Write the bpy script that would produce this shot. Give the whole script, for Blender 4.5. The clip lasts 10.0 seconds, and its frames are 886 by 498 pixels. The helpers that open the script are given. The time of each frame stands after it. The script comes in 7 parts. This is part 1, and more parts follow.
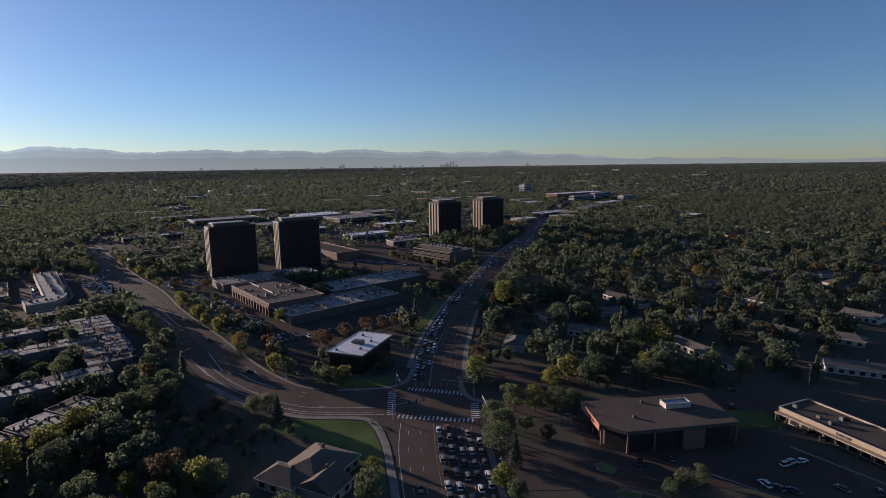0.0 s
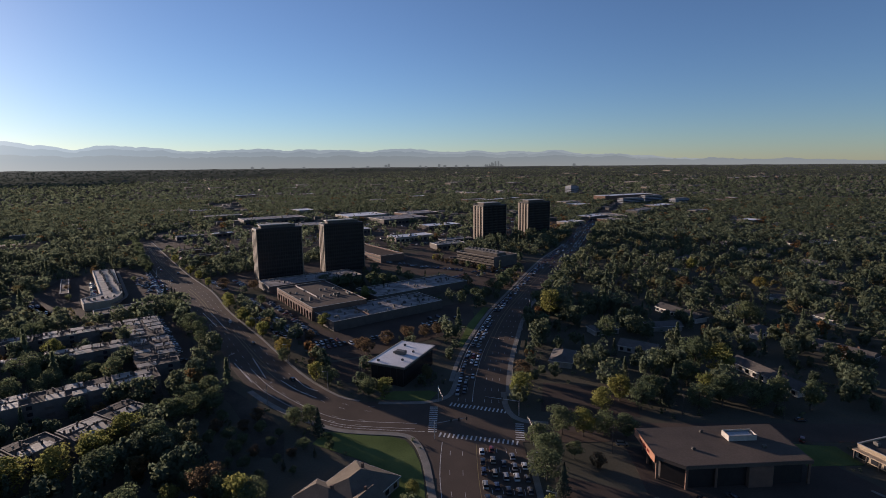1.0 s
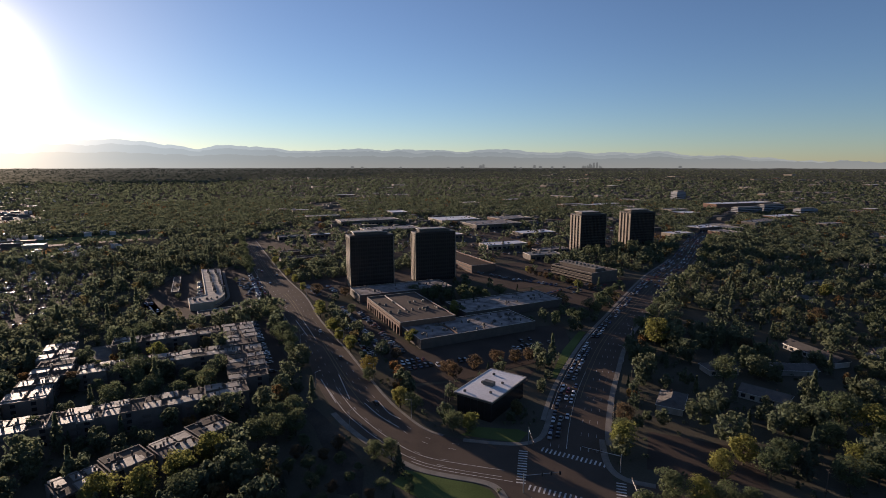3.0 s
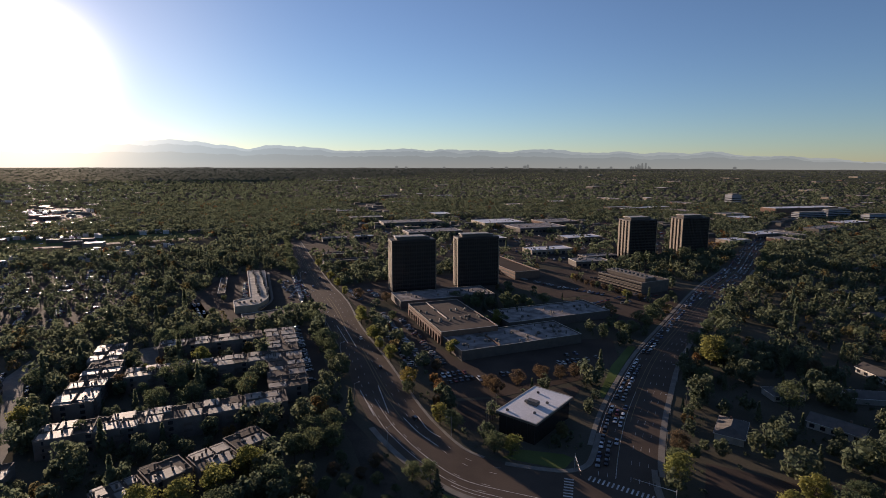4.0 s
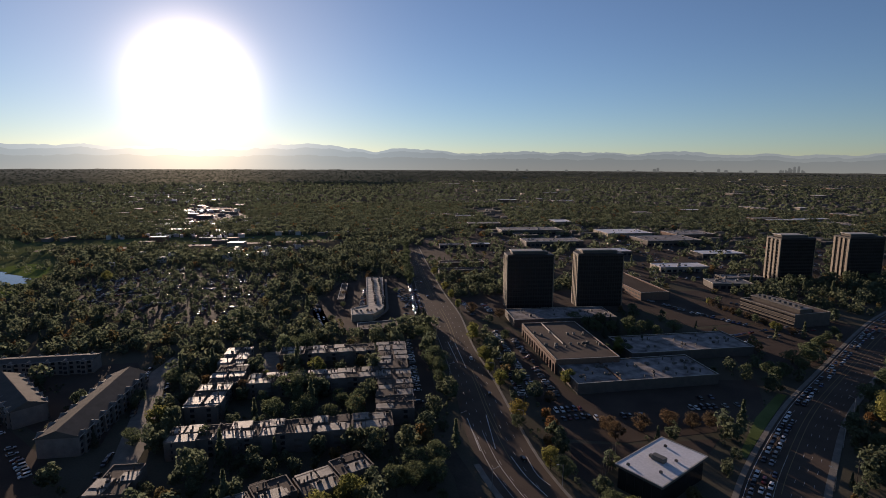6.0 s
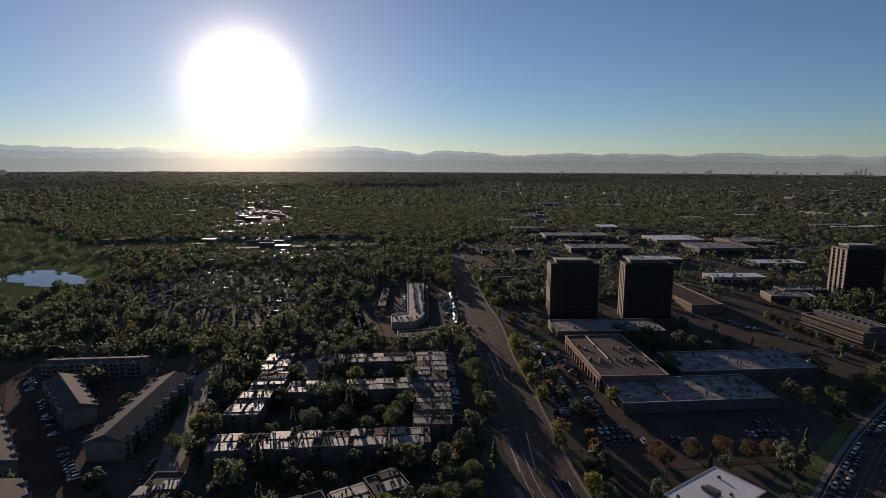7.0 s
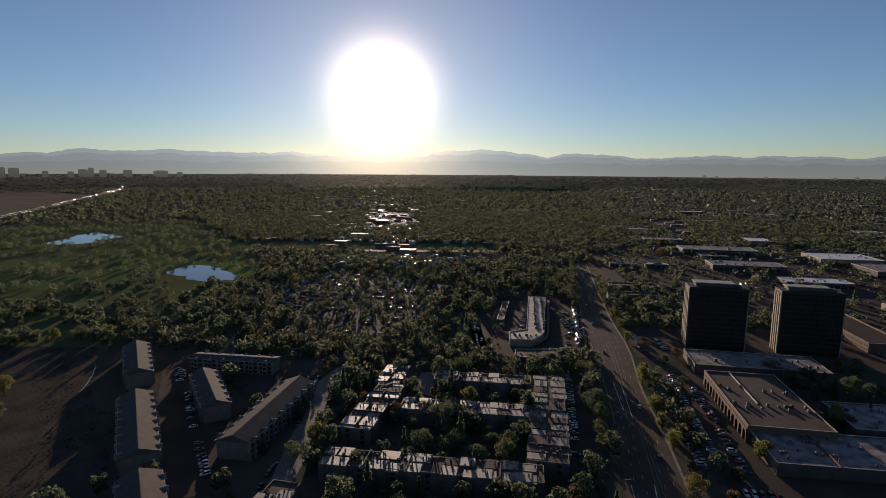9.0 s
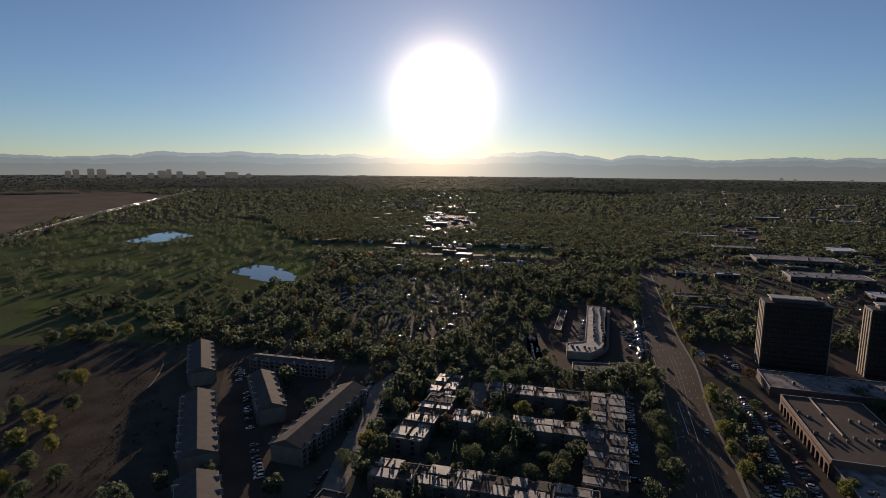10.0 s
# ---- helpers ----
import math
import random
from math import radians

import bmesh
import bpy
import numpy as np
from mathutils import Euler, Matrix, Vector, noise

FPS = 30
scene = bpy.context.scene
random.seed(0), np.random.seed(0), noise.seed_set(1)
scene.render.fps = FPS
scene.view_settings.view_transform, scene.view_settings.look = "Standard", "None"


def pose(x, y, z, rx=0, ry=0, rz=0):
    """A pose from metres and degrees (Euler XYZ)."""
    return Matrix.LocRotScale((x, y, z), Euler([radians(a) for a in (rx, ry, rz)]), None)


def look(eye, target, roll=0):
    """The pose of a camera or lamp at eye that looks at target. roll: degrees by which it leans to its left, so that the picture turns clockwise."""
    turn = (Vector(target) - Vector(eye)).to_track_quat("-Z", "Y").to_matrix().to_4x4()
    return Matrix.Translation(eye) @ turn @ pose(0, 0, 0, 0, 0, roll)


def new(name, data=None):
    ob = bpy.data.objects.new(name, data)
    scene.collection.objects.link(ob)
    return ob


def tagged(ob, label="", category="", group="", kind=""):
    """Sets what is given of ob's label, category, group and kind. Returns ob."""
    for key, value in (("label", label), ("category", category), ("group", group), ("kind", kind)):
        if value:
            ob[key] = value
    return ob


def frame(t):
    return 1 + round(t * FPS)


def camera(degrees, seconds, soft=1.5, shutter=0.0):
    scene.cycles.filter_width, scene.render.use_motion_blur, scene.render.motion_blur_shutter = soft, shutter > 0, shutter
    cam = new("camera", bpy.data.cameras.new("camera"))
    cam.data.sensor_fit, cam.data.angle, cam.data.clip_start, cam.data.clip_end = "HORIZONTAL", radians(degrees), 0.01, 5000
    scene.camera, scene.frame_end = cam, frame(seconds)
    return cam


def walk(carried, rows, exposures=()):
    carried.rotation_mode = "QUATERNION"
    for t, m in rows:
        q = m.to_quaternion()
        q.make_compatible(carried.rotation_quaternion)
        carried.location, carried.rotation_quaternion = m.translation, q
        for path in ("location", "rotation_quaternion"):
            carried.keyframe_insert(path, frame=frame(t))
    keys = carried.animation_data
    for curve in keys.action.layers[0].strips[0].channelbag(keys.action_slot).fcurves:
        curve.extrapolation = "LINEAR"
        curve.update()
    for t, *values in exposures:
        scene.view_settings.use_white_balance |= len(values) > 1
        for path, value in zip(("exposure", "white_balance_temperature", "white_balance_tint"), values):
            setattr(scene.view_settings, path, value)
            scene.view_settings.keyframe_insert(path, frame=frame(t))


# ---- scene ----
cam = camera(79.33, 10.0, 0.8)
PATH = [
    (0, (-0.00, 0.00, 99.62), 0.000, 9.139, -0.819),
    (0.5, (-0.57, 4.23, 101.63), 1.797, 9.158, -0.729),
    (1, (-1.16, 8.63, 103.62), 4.680, 9.182, -0.596),
    (1.5, (-1.82, 13.30, 105.61), 6.507, 9.188, -0.436),
    (2, (-2.62, 18.10, 107.60), 9.506, 9.184, -0.286),
    (2.5, (-3.57, 22.84, 109.62), 12.180, 9.155, -0.175),
    (4, (-7.90, 36.53, 115.66), 19.177, 9.213, 0.070),
    (4.5, (-9.40, 40.64, 117.72), 21.624, 9.169, 0.119),
    (5, (-10.72, 44.54, 119.77), 25.154, 9.151, 0.182),
    (5.5, (-11.95, 48.24, 121.81), 29.144, 9.123, 0.194),
    (7, (-15.61, 57.99, 127.84), 36.599, 8.892, 0.090),
    (7.5, (-17.36, 61.11, 129.56), 40.323, 8.826, 0.100),
    (8, (-19.33, 64.11, 131.24), 43.797, 8.769, 0.157),
    (8.5, (-21.51, 66.94, 132.87), 46.419, 8.713, 0.147),
    (9, (-23.68, 69.61, 134.47), 49.932, 8.659, 0.196),
    (9.5, (-25.85, 72.19, 136.07), 53.185, 8.583, 0.178),
    (10, (-27.93, 74.73, 137.67), 56.174, 8.526, 0.284),
]
EXPO = [(0.0, 0.62, 7100, 24), (2.5, 0.74, 7900, 24), (4.0, 0.74, 8050, 24), (4.5, 0.55, 8000, 24), (5.5, 0.53, 8050, 24), (7.0, 0.25, 8100, 23), (10.0, 0.24, 8150, 22)]
walk(cam, [(t, pose(*eye, 90 - down, 0, turn) @ pose(0, 0, 0, 0, 0, lean)) for t, eye, turn, down, lean in PATH], EXPO)

# ---- world and sun ----
SUN_AZ, SUN_EL = radians(56.3), radians(7.6)
SUN_DIR = Vector((-math.sin(SUN_AZ) * math.cos(SUN_EL), math.cos(SUN_AZ) * math.cos(SUN_EL), math.sin(SUN_EL)))
world = bpy.data.worlds.new("sky")
scene.world = world
world.use_nodes = True
wn, wl = world.node_tree.nodes, world.node_tree.links
wn.clear()
sky = wn.new("ShaderNodeTexSky")
sky.sky_type, sky.sun_disc = "NISHITA", False
sky.sun_elevation, sky.sun_rotation = SUN_EL, -SUN_AZ
sky.altitude, sky.air_density, sky.dust_density, sky.ozone_density = 1600, 1.0, 0.22, 4.0
bg = wn.new("ShaderNodeBackground")
bg.inputs["Strength"].default_value = 0.088
wo = wn.new("ShaderNodeOutputWorld")
clear_air = wn.new("ShaderNodeMix")
clear_air.data_type, clear_air.blend_type = "RGBA", "MULTIPLY"
clear_air.inputs["Factor"].default_value, clear_air.inputs["B"].default_value = 1.0, (0.89, 0.97, 1.03, 1)
wl.new(sky.outputs[0], clear_air.inputs["A"])
wl.new(clear_air.outputs["Result"], bg.inputs["Color"])


def aureole(strength, power, colour):
    """The sky's own brightness round the sun, falling off with the angle from it."""
    b, p = wn.new("ShaderNodeBackground"), wn.new("ShaderNodeMath")
    p.operation = "POWER"
    p.inputs[1].default_value = power
    wl.new(towards.outputs[0], p.inputs[0])
    m = wn.new("ShaderNodeMath")
    m.operation = "MULTIPLY"
    m.inputs[1].default_value = strength
    wl.new(p.outputs[0], m.inputs[0])
    b.inputs["Color"].default_value = (*colour, 1)
    wl.new(m.outputs[0], b.inputs["Strength"])
    return b


coord, dot, towards = wn.new("ShaderNodeTexCoord"), wn.new("ShaderNodeVectorMath"), wn.new("ShaderNodeMath")
dot.operation, towards.operation = "DOT_PRODUCT", "MAXIMUM"
dot.inputs[1].default_value = SUN_DIR
towards.inputs[1].default_value = 0.0
wl.new(coord.outputs["Generated"], dot.inputs[0])
wl.new(dot.outputs["Value"], towards.inputs[0])
total = bg
# light scattered many times in the hazy air, even over the whole sky
veil = wn.new("ShaderNodeBackground")
veil.inputs["Color"].default_value, veil.inputs["Strength"].default_value = (1.10, 0.98, 0.90, 1), 0.005
for glow in (veil, aureole(0.024, 3.0, (0.98, 1.0, 1.04)), aureole(2.12, 430, (1.0, 0.93, 0.82)), aureole(0.16, 34, (1.0, 0.90, 0.76))):
    add = wn.new("ShaderNodeAddShader")
    wl.new(total.outputs[0], add.inputs[0])
    wl.new(glow.outputs[0], add.inputs[1])
    total = add
wl.new(total.outputs[0], wo.inputs["Surface"])
sun = new("sun", bpy.data.lights.new("sun", "SUN"))
sun.data.energy, sun.data.angle, sun.data.color = 4.4, radians(0.5), (1.0, 0.91, 0.81)
sun.matrix_world = look((0, 0, 900), Vector((0, 0, 900)) - SUN_DIR * 10)


# ---- materials ----
def material(name, colour, rough=0.8, metal=0.0, second=None, scale=0.3, fine=6.0, bump=0.0, vary=0.0, spec=0.5, amount=0.5):
    """A plain surface with variation at two scales: patches (scale, per metre) and grain (fine)."""
    m = bpy.data.materials.new(name)
    m.use_nodes = True
    nt = m.node_tree
    n, l = nt.nodes, nt.links
    b = n["Principled BSDF"]
    b.inputs["Roughness"].default_value, b.inputs["Metallic"].default_value = rough, metal
    b.inputs["Specular IOR Level"].default_value = spec
    geo = n.new("ShaderNodeNewGeometry")
    big, small = n.new("ShaderNodeTexNoise"), n.new("ShaderNodeTexNoise")
    for tex, s in ((big, scale), (small, fine)):
        tex.inputs["Scale"].default_value, tex.inputs["Detail"].default_value = s, 4.0
        l.new(geo.outputs["Position"], tex.inputs["Vector"])
    mix = n.new("ShaderNodeMix")
    mix.data_type = "RGBA"
    second = second or tuple(c * 0.72 for c in colour)
    mix.inputs["A"].default_value, mix.inputs["B"].default_value = (*colour, 1), (*second, 1)
    ramp = n.new("ShaderNodeMapRange")
    ramp.inputs["From Min"].default_value, ramp.inputs["From Max"].default_value = 0.5 - 0.2 * (2 * amount), 0.5 + 0.2
    l.new(big.outputs["Fac"], ramp.inputs["Value"])
    l.new(ramp.outputs["Result"], mix.inputs["Factor"])
    grain = n.new("ShaderNodeHueSaturation")
    gr = n.new("ShaderNodeMapRange")
    gr.inputs["To Min"].default_value, gr.inputs["To Max"].default_value = 0.75, 1.25
    l.new(small.outputs["Fac"], gr.inputs["Value"])
    value = gr.outputs["Result"]
    if vary:
        info = n.new("ShaderNodeObjectInfo")
        vr = n.new("ShaderNodeMapRange")
        vr.inputs["To Min"].default_value, vr.inputs["To Max"].default_value = 1 - vary, 1 + vary
        l.new(info.outputs["Random"], vr.inputs["Value"])
        mul = n.new("ShaderNodeMath")
        mul.operation = "MULTIPLY"
        l.new(value, mul.inputs[0])
        l.new(vr.outputs["Result"], mul.inputs[1])
        value = mul.outputs[0]
    l.new(value, grain.inputs["Value"])
    l.new(mix.outputs["Result"], grain.inputs["Color"])
    l.new(grain.outputs["Color"], b.inputs["Base Color"])
    if bump:
        bp = n.new("ShaderNodeBump")
        bp.inputs["Strength"].default_value, bp.inputs["Distance"].default_value = 0.6, bump
        l.new(small.outputs["Fac"], bp.inputs["Height"])
        l.new(bp.outputs["Normal"], b.inputs["Normal"])
    return m


def leaf_material(name, colours, patch=0.06, through_light=0.56):
    """Foliage: colour varies tree by tree, by patches of the wood and by leaf; light passes through."""
    m = bpy.data.materials.new(name)
    m.use_nodes = True
    nt = m.node_tree
    n, l = nt.nodes, nt.links
    n.clear()
    geo, info = n.new("ShaderNodeNewGeometry"), n.new("ShaderNodeObjectInfo")
    tex = n.new("ShaderNodeTexNoise")
    tex.inputs["Scale"].default_value, tex.inputs["Detail"].default_value = patch, 3.0
    l.new(geo.outputs["Position"], tex.inputs["Vector"])
    spread = n.new("ShaderNodeMapRange")
    spread.inputs["From Min"].default_value, spread.inputs["From Max"].default_value = 0.25, 0.75
    l.new(tex.outputs["Fac"], spread.inputs["Value"])
    add = n.new("ShaderNodeMath")
    add.operation = "ADD"
    l.new(spread.outputs["Result"], add.inputs[0])
    l.new(info.outputs["Random"], add.inputs[1])
    fr = n.new("ShaderNodeMath")
    fr.operation = "FRACT"
    l.new(add.outputs[0], fr.inputs[0])
    ramp = n.new("ShaderNodeValToRGB")
    el = ramp.color_ramp.elements
    while len(el) < len(colours):
        el.new(0.5)
    for k, c in enumerate(colours):
        el[k].position, el[k].color = k / (len(colours) - 1), (*c, 1)
    l.new(fr.outputs[0], ramp.inputs["Fac"])
    hue = n.new("ShaderNodeHueSaturation")
    lv = n.new("ShaderNodeMapRange")
    lv.inputs["To Min"].default_value, lv.inputs["To Max"].default_value = 0.86, 1.14
    l.new(geo.outputs["Random Per Island"], lv.inputs["Value"])
    l.new(lv.outputs["Result"], hue.inputs["Value"])
    l.new(ramp.outputs["Color"], hue.inputs["Color"])
    d, tr = n.new("ShaderNodeBsdfDiffuse"), n.new("ShaderNodeBsdfTranslucent")
    mx, out = n.new("ShaderNodeMixShader"), n.new("ShaderNodeOutputMaterial")
    mx.inputs["Fac"].default_value = through_light
    l.new(hue.outputs["Color"], d.inputs["Color"])
    l.new(hue.outputs["Color"], tr.inputs["Color"])
    l.new(d.outputs[0], mx.inputs[1])
    l.new(tr.outputs[0], mx.inputs[2])
    l.new(mx.outputs[0], out.inputs["Surface"])
    return m


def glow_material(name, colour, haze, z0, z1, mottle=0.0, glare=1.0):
    """Distance far behind everything: hills that fade into haze towards their foot. Haze and sun glare are painted in
    as emission.
    """
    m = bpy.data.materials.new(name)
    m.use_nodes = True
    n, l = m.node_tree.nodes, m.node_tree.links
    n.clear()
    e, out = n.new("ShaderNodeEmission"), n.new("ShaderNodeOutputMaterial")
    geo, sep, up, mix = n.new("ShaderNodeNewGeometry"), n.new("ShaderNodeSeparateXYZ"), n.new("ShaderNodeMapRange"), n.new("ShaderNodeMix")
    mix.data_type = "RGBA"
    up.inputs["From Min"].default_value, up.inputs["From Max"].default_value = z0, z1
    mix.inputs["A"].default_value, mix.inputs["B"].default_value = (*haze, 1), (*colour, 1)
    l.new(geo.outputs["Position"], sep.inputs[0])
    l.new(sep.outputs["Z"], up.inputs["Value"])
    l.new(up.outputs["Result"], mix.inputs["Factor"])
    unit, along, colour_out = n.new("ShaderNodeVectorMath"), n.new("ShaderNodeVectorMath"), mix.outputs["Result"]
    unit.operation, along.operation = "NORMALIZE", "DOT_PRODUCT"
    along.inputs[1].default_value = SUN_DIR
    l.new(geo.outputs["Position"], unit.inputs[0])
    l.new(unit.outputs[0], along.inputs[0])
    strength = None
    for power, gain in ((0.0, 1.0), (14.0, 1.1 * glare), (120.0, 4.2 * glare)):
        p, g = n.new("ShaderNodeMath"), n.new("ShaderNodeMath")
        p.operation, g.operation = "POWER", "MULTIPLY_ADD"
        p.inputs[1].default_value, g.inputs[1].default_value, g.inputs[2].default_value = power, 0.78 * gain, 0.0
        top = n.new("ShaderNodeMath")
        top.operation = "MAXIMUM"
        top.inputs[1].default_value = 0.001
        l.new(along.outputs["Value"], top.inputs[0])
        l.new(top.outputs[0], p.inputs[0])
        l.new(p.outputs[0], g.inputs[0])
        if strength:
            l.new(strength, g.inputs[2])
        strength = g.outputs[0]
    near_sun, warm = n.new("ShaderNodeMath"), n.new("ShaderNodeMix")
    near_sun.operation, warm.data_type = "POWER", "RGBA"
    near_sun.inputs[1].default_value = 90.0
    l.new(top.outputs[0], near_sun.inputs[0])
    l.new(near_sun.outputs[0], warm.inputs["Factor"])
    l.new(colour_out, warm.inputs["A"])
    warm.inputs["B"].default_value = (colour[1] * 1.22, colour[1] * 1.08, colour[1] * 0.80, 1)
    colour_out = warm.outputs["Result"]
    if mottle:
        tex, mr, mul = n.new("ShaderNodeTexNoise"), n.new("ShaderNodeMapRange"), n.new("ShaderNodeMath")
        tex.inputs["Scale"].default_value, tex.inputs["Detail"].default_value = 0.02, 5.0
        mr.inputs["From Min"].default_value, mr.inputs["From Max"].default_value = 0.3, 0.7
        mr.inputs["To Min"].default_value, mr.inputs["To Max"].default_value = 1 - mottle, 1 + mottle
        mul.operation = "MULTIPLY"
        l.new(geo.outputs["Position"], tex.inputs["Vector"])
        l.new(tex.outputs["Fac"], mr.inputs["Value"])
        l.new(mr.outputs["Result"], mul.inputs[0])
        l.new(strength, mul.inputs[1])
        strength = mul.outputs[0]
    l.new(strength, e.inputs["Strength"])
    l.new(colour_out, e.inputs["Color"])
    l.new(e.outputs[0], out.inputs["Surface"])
    return m


GRASS_DRY = material("dry_ground", (0.105, 0.092, 0.070), 0.95, second=(0.072, 0.070, 0.052), scale=0.03, fine=1.2, spec=0.0)
LAWN = material("lawn", (0.125, 0.160, 0.062), 0.95, second=(0.07, 0.095, 0.035), scale=0.05, fine=1.5, spec=0.0)
FAIRWAY = material("fairway", (0.108, 0.142, 0.060), 0.95, second=(0.096, 0.098, 0.052), scale=0.014, fine=0.3, spec=0.0)
GREEN = material("short_lawn", (0.15, 0.20, 0.06), 0.95, second=(0.12, 0.16, 0.05), scale=0.04, fine=0.8, spec=0.0)
DIRT = material("bare_dirt", (0.25, 0.195, 0.14), 0.95, second=(0.18, 0.145, 0.105), scale=0.01, fine=0.3, spec=0.0)
SCRUB = material("dry_scrub", (0.102, 0.084, 0.066), 0.95, second=(0.058, 0.051, 0.042), scale=0.07, fine=0.7, bump=0.35, spec=0.0)
ASPHALT = material("asphalt", (0.112, 0.083, 0.065), 0.88, second=(0.080, 0.060, 0.048), scale=0.06, fine=2.5, spec=0.05)
LOT = material("lot_asphalt", (0.092, 0.069, 0.055), 0.9, second=(0.062, 0.047, 0.039), scale=0.05, fine=1.5, spec=0.03)
CONCRETE = material("concrete", (0.235, 0.21, 0.18), 0.9, second=(0.16, 0.145, 0.125), scale=0.25, fine=3.0, spec=0.15)
PAINT = material("road_paint", (0.70, 0.68, 0.64), 0.75, second=(0.30, 0.28, 0.26), scale=0.35, fine=6.0)
YELLOW = material("yellow_road_paint", (0.26, 0.19, 0.07), 0.7, scale=0.8, fine=6.0)
WATER = material("pond_water", (0.02, 0.03, 0.035), 0.06, scale=0.02, fine=0.6, bump=0.02)
GLASS = material("dark_window_glass", (0.025, 0.026, 0.03), 0.12, scale=0.2, fine=0.5, vary=0.4)
BRONZE = material("bronze_glass", (0.030, 0.025, 0.024), 0.25, scale=0.1, fine=0.5, vary=0.2, spec=0.4)
SPANDREL = material("dark_spandrel", (0.038, 0.032, 0.030), 0.6, scale=0.2, fine=1.0, vary=0.15, spec=0.2)
PIER = material("pale_stone_pier", (0.27, 0.215, 0.16), 0.8, scale=0.3, fine=2.0)
BRICK = material("red_brown_brick", (0.17, 0.090, 0.060), 0.9, second=(0.12, 0.068, 0.048), scale=0.5, fine=5.0)
SUNLIT_BRICK = material("sunlit_brick_orange", (0.34, 0.15, 0.085), 0.9, second=(0.26, 0.12, 0.07), scale=0.5, fine=5.0)
TAN = material("tan_stucco", (0.36, 0.28, 0.19), 0.9, second=(0.29, 0.22, 0.15), scale=0.3, fine=4.0)
DARKWALL = material("dark_brown_wall", (0.105, 0.082, 0.066), 0.85, scale=0.3, fine=3.0)
APTWALL = material("grey_brown_siding", (0.135, 0.115, 0.098), 0.9, second=(0.098, 0.084, 0.072), scale=0.3, fine=3.0)
TOWNWALL = material("brown_grey_siding", (0.19, 0.165, 0.145), 0.9, scale=0.3, fine=3.0)
GRAVELROOF = material("gravel_roof", (0.30, 0.262, 0.222), 0.62, second=(0.12, 0.105, 0.09), scale=0.22, fine=1.6, bump=0.03, spec=0.3, amount=0.6)
BROWNROOF = material("brown_membrane_roof", (0.118, 0.090, 0.072), 0.85, second=(0.084, 0.066, 0.054), scale=0.07, fine=1.5, spec=0.10)
WHITEROOF = material("white_membrane_roof", (0.70, 0.69, 0.70), 0.6, second=(0.55, 0.53, 0.52), scale=0.06, fine=1.0)
STAINEDROOF = material("stained_white_roof", (0.36, 0.32, 0.30), 0.7, second=(0.10, 0.088, 0.082), scale=0.16, fine=0.9, spec=0.12)
BLUEGREY = material("blue_grey_cladding", (0.20, 0.22, 0.25), 0.7, scale=0.1, fine=1.0)
SPECK = material("far_pale_roofs", (0.135, 0.122, 0.108), 0.8, second=(0.07, 0.064, 0.057), scale=0.02, fine=0.05, spec=0.2)
SHINGLE = material("grey_shingle_roof", (0.115, 0.100, 0.088), 0.9, second=(0.085, 0.075, 0.066), scale=0.25, fine=3.0, spec=0.05)
SHINYROOF = material("coated_metal_roof", (0.45, 0.45, 0.45), 0.30, 0.15, scale=0.05, fine=0.5, vary=0.2)
HIPROOF = material("worn_pale_shingles", (0.150, 0.124, 0.098), 0.9, second=(0.108, 0.090, 0.072), scale=0.3, fine=3.0, spec=0.08)
HOUSEROOF = material("house_shingle_roof", (0.105, 0.09, 0.078), 0.9, second=(0.07, 0.06, 0.054), scale=0.4, fine=3.0, vary=0.4)
HOUSEWALL = material("house_wall", (0.42, 0.385, 0.335), 0.9, scale=0.4, fine=3.0, vary=0.4)
METAL = material("galvanised_metal", (0.45, 0.45, 0.45), 0.45, 0.6, scale=1.0, fine=4.0, vary=0.3)
UNITGREY = material("weathered_unit_metal", (0.12, 0.112, 0.10), 0.6, 0.2, scale=1.0, fine=4.0, vary=0.5)
WHITETRIM = material("white_painted_trim", (0.74, 0.71, 0.66), 0.7, scale=0.6, fine=4.0)
COPING = material("pale_coping", (0.45, 0.40, 0.34), 0.6, scale=0.5, fine=4.0)
BARK = material("bark", (0.085, 0.065, 0.05), 0.95, scale=1.0, fine=8.0, bump=0.03)
TYRE = material("tyre_rubber", (0.02, 0.02, 0.02), 0.9)
LEAF_GREEN = leaf_material("leaves_green", [(0.122, 0.150, 0.084), (0.108, 0.136, 0.080), (0.138, 0.160, 0.086), (0.112, 0.136, 0.080)])
LEAF_YELLOW = leaf_material("leaves_yellow_green", [(0.205, 0.215, 0.076), (0.230, 0.220, 0.078), (0.180, 0.198, 0.074)], through_light=0.64)
LEAF_GOLD = leaf_material("leaves_golden", [(0.25, 0.19, 0.062), (0.22, 0.18, 0.060), (0.27, 0.185, 0.060)])
LEAF_ORANGE = leaf_material("leaves_orange_brown", [(0.150, 0.102, 0.062), (0.128, 0.096, 0.062), (0.120, 0.088, 0.060)])
LEAF_BRUSH = leaf_material("dry_brush_leaves", [(0.075, 0.066, 0.045), (0.09, 0.078, 0.05), (0.062, 0.058, 0.042)], through_light=0.25)
LEAF_DARK = leaf_material("needles_dark_green", [(0.060, 0.070, 0.050), (0.066, 0.076, 0.052), (0.056, 0.066, 0.048)], through_light=0.2)
LEAF_WOOD = leaf_material("leaves_of_the_woods", [(0.120, 0.146, 0.092), (0.104, 0.128, 0.084), (0.136, 0.158, 0.096), (0.098, 0.124, 0.084), (0.130, 0.146, 0.090), (0.120, 0.146, 0.092)], patch=0.035, through_light=0.6)


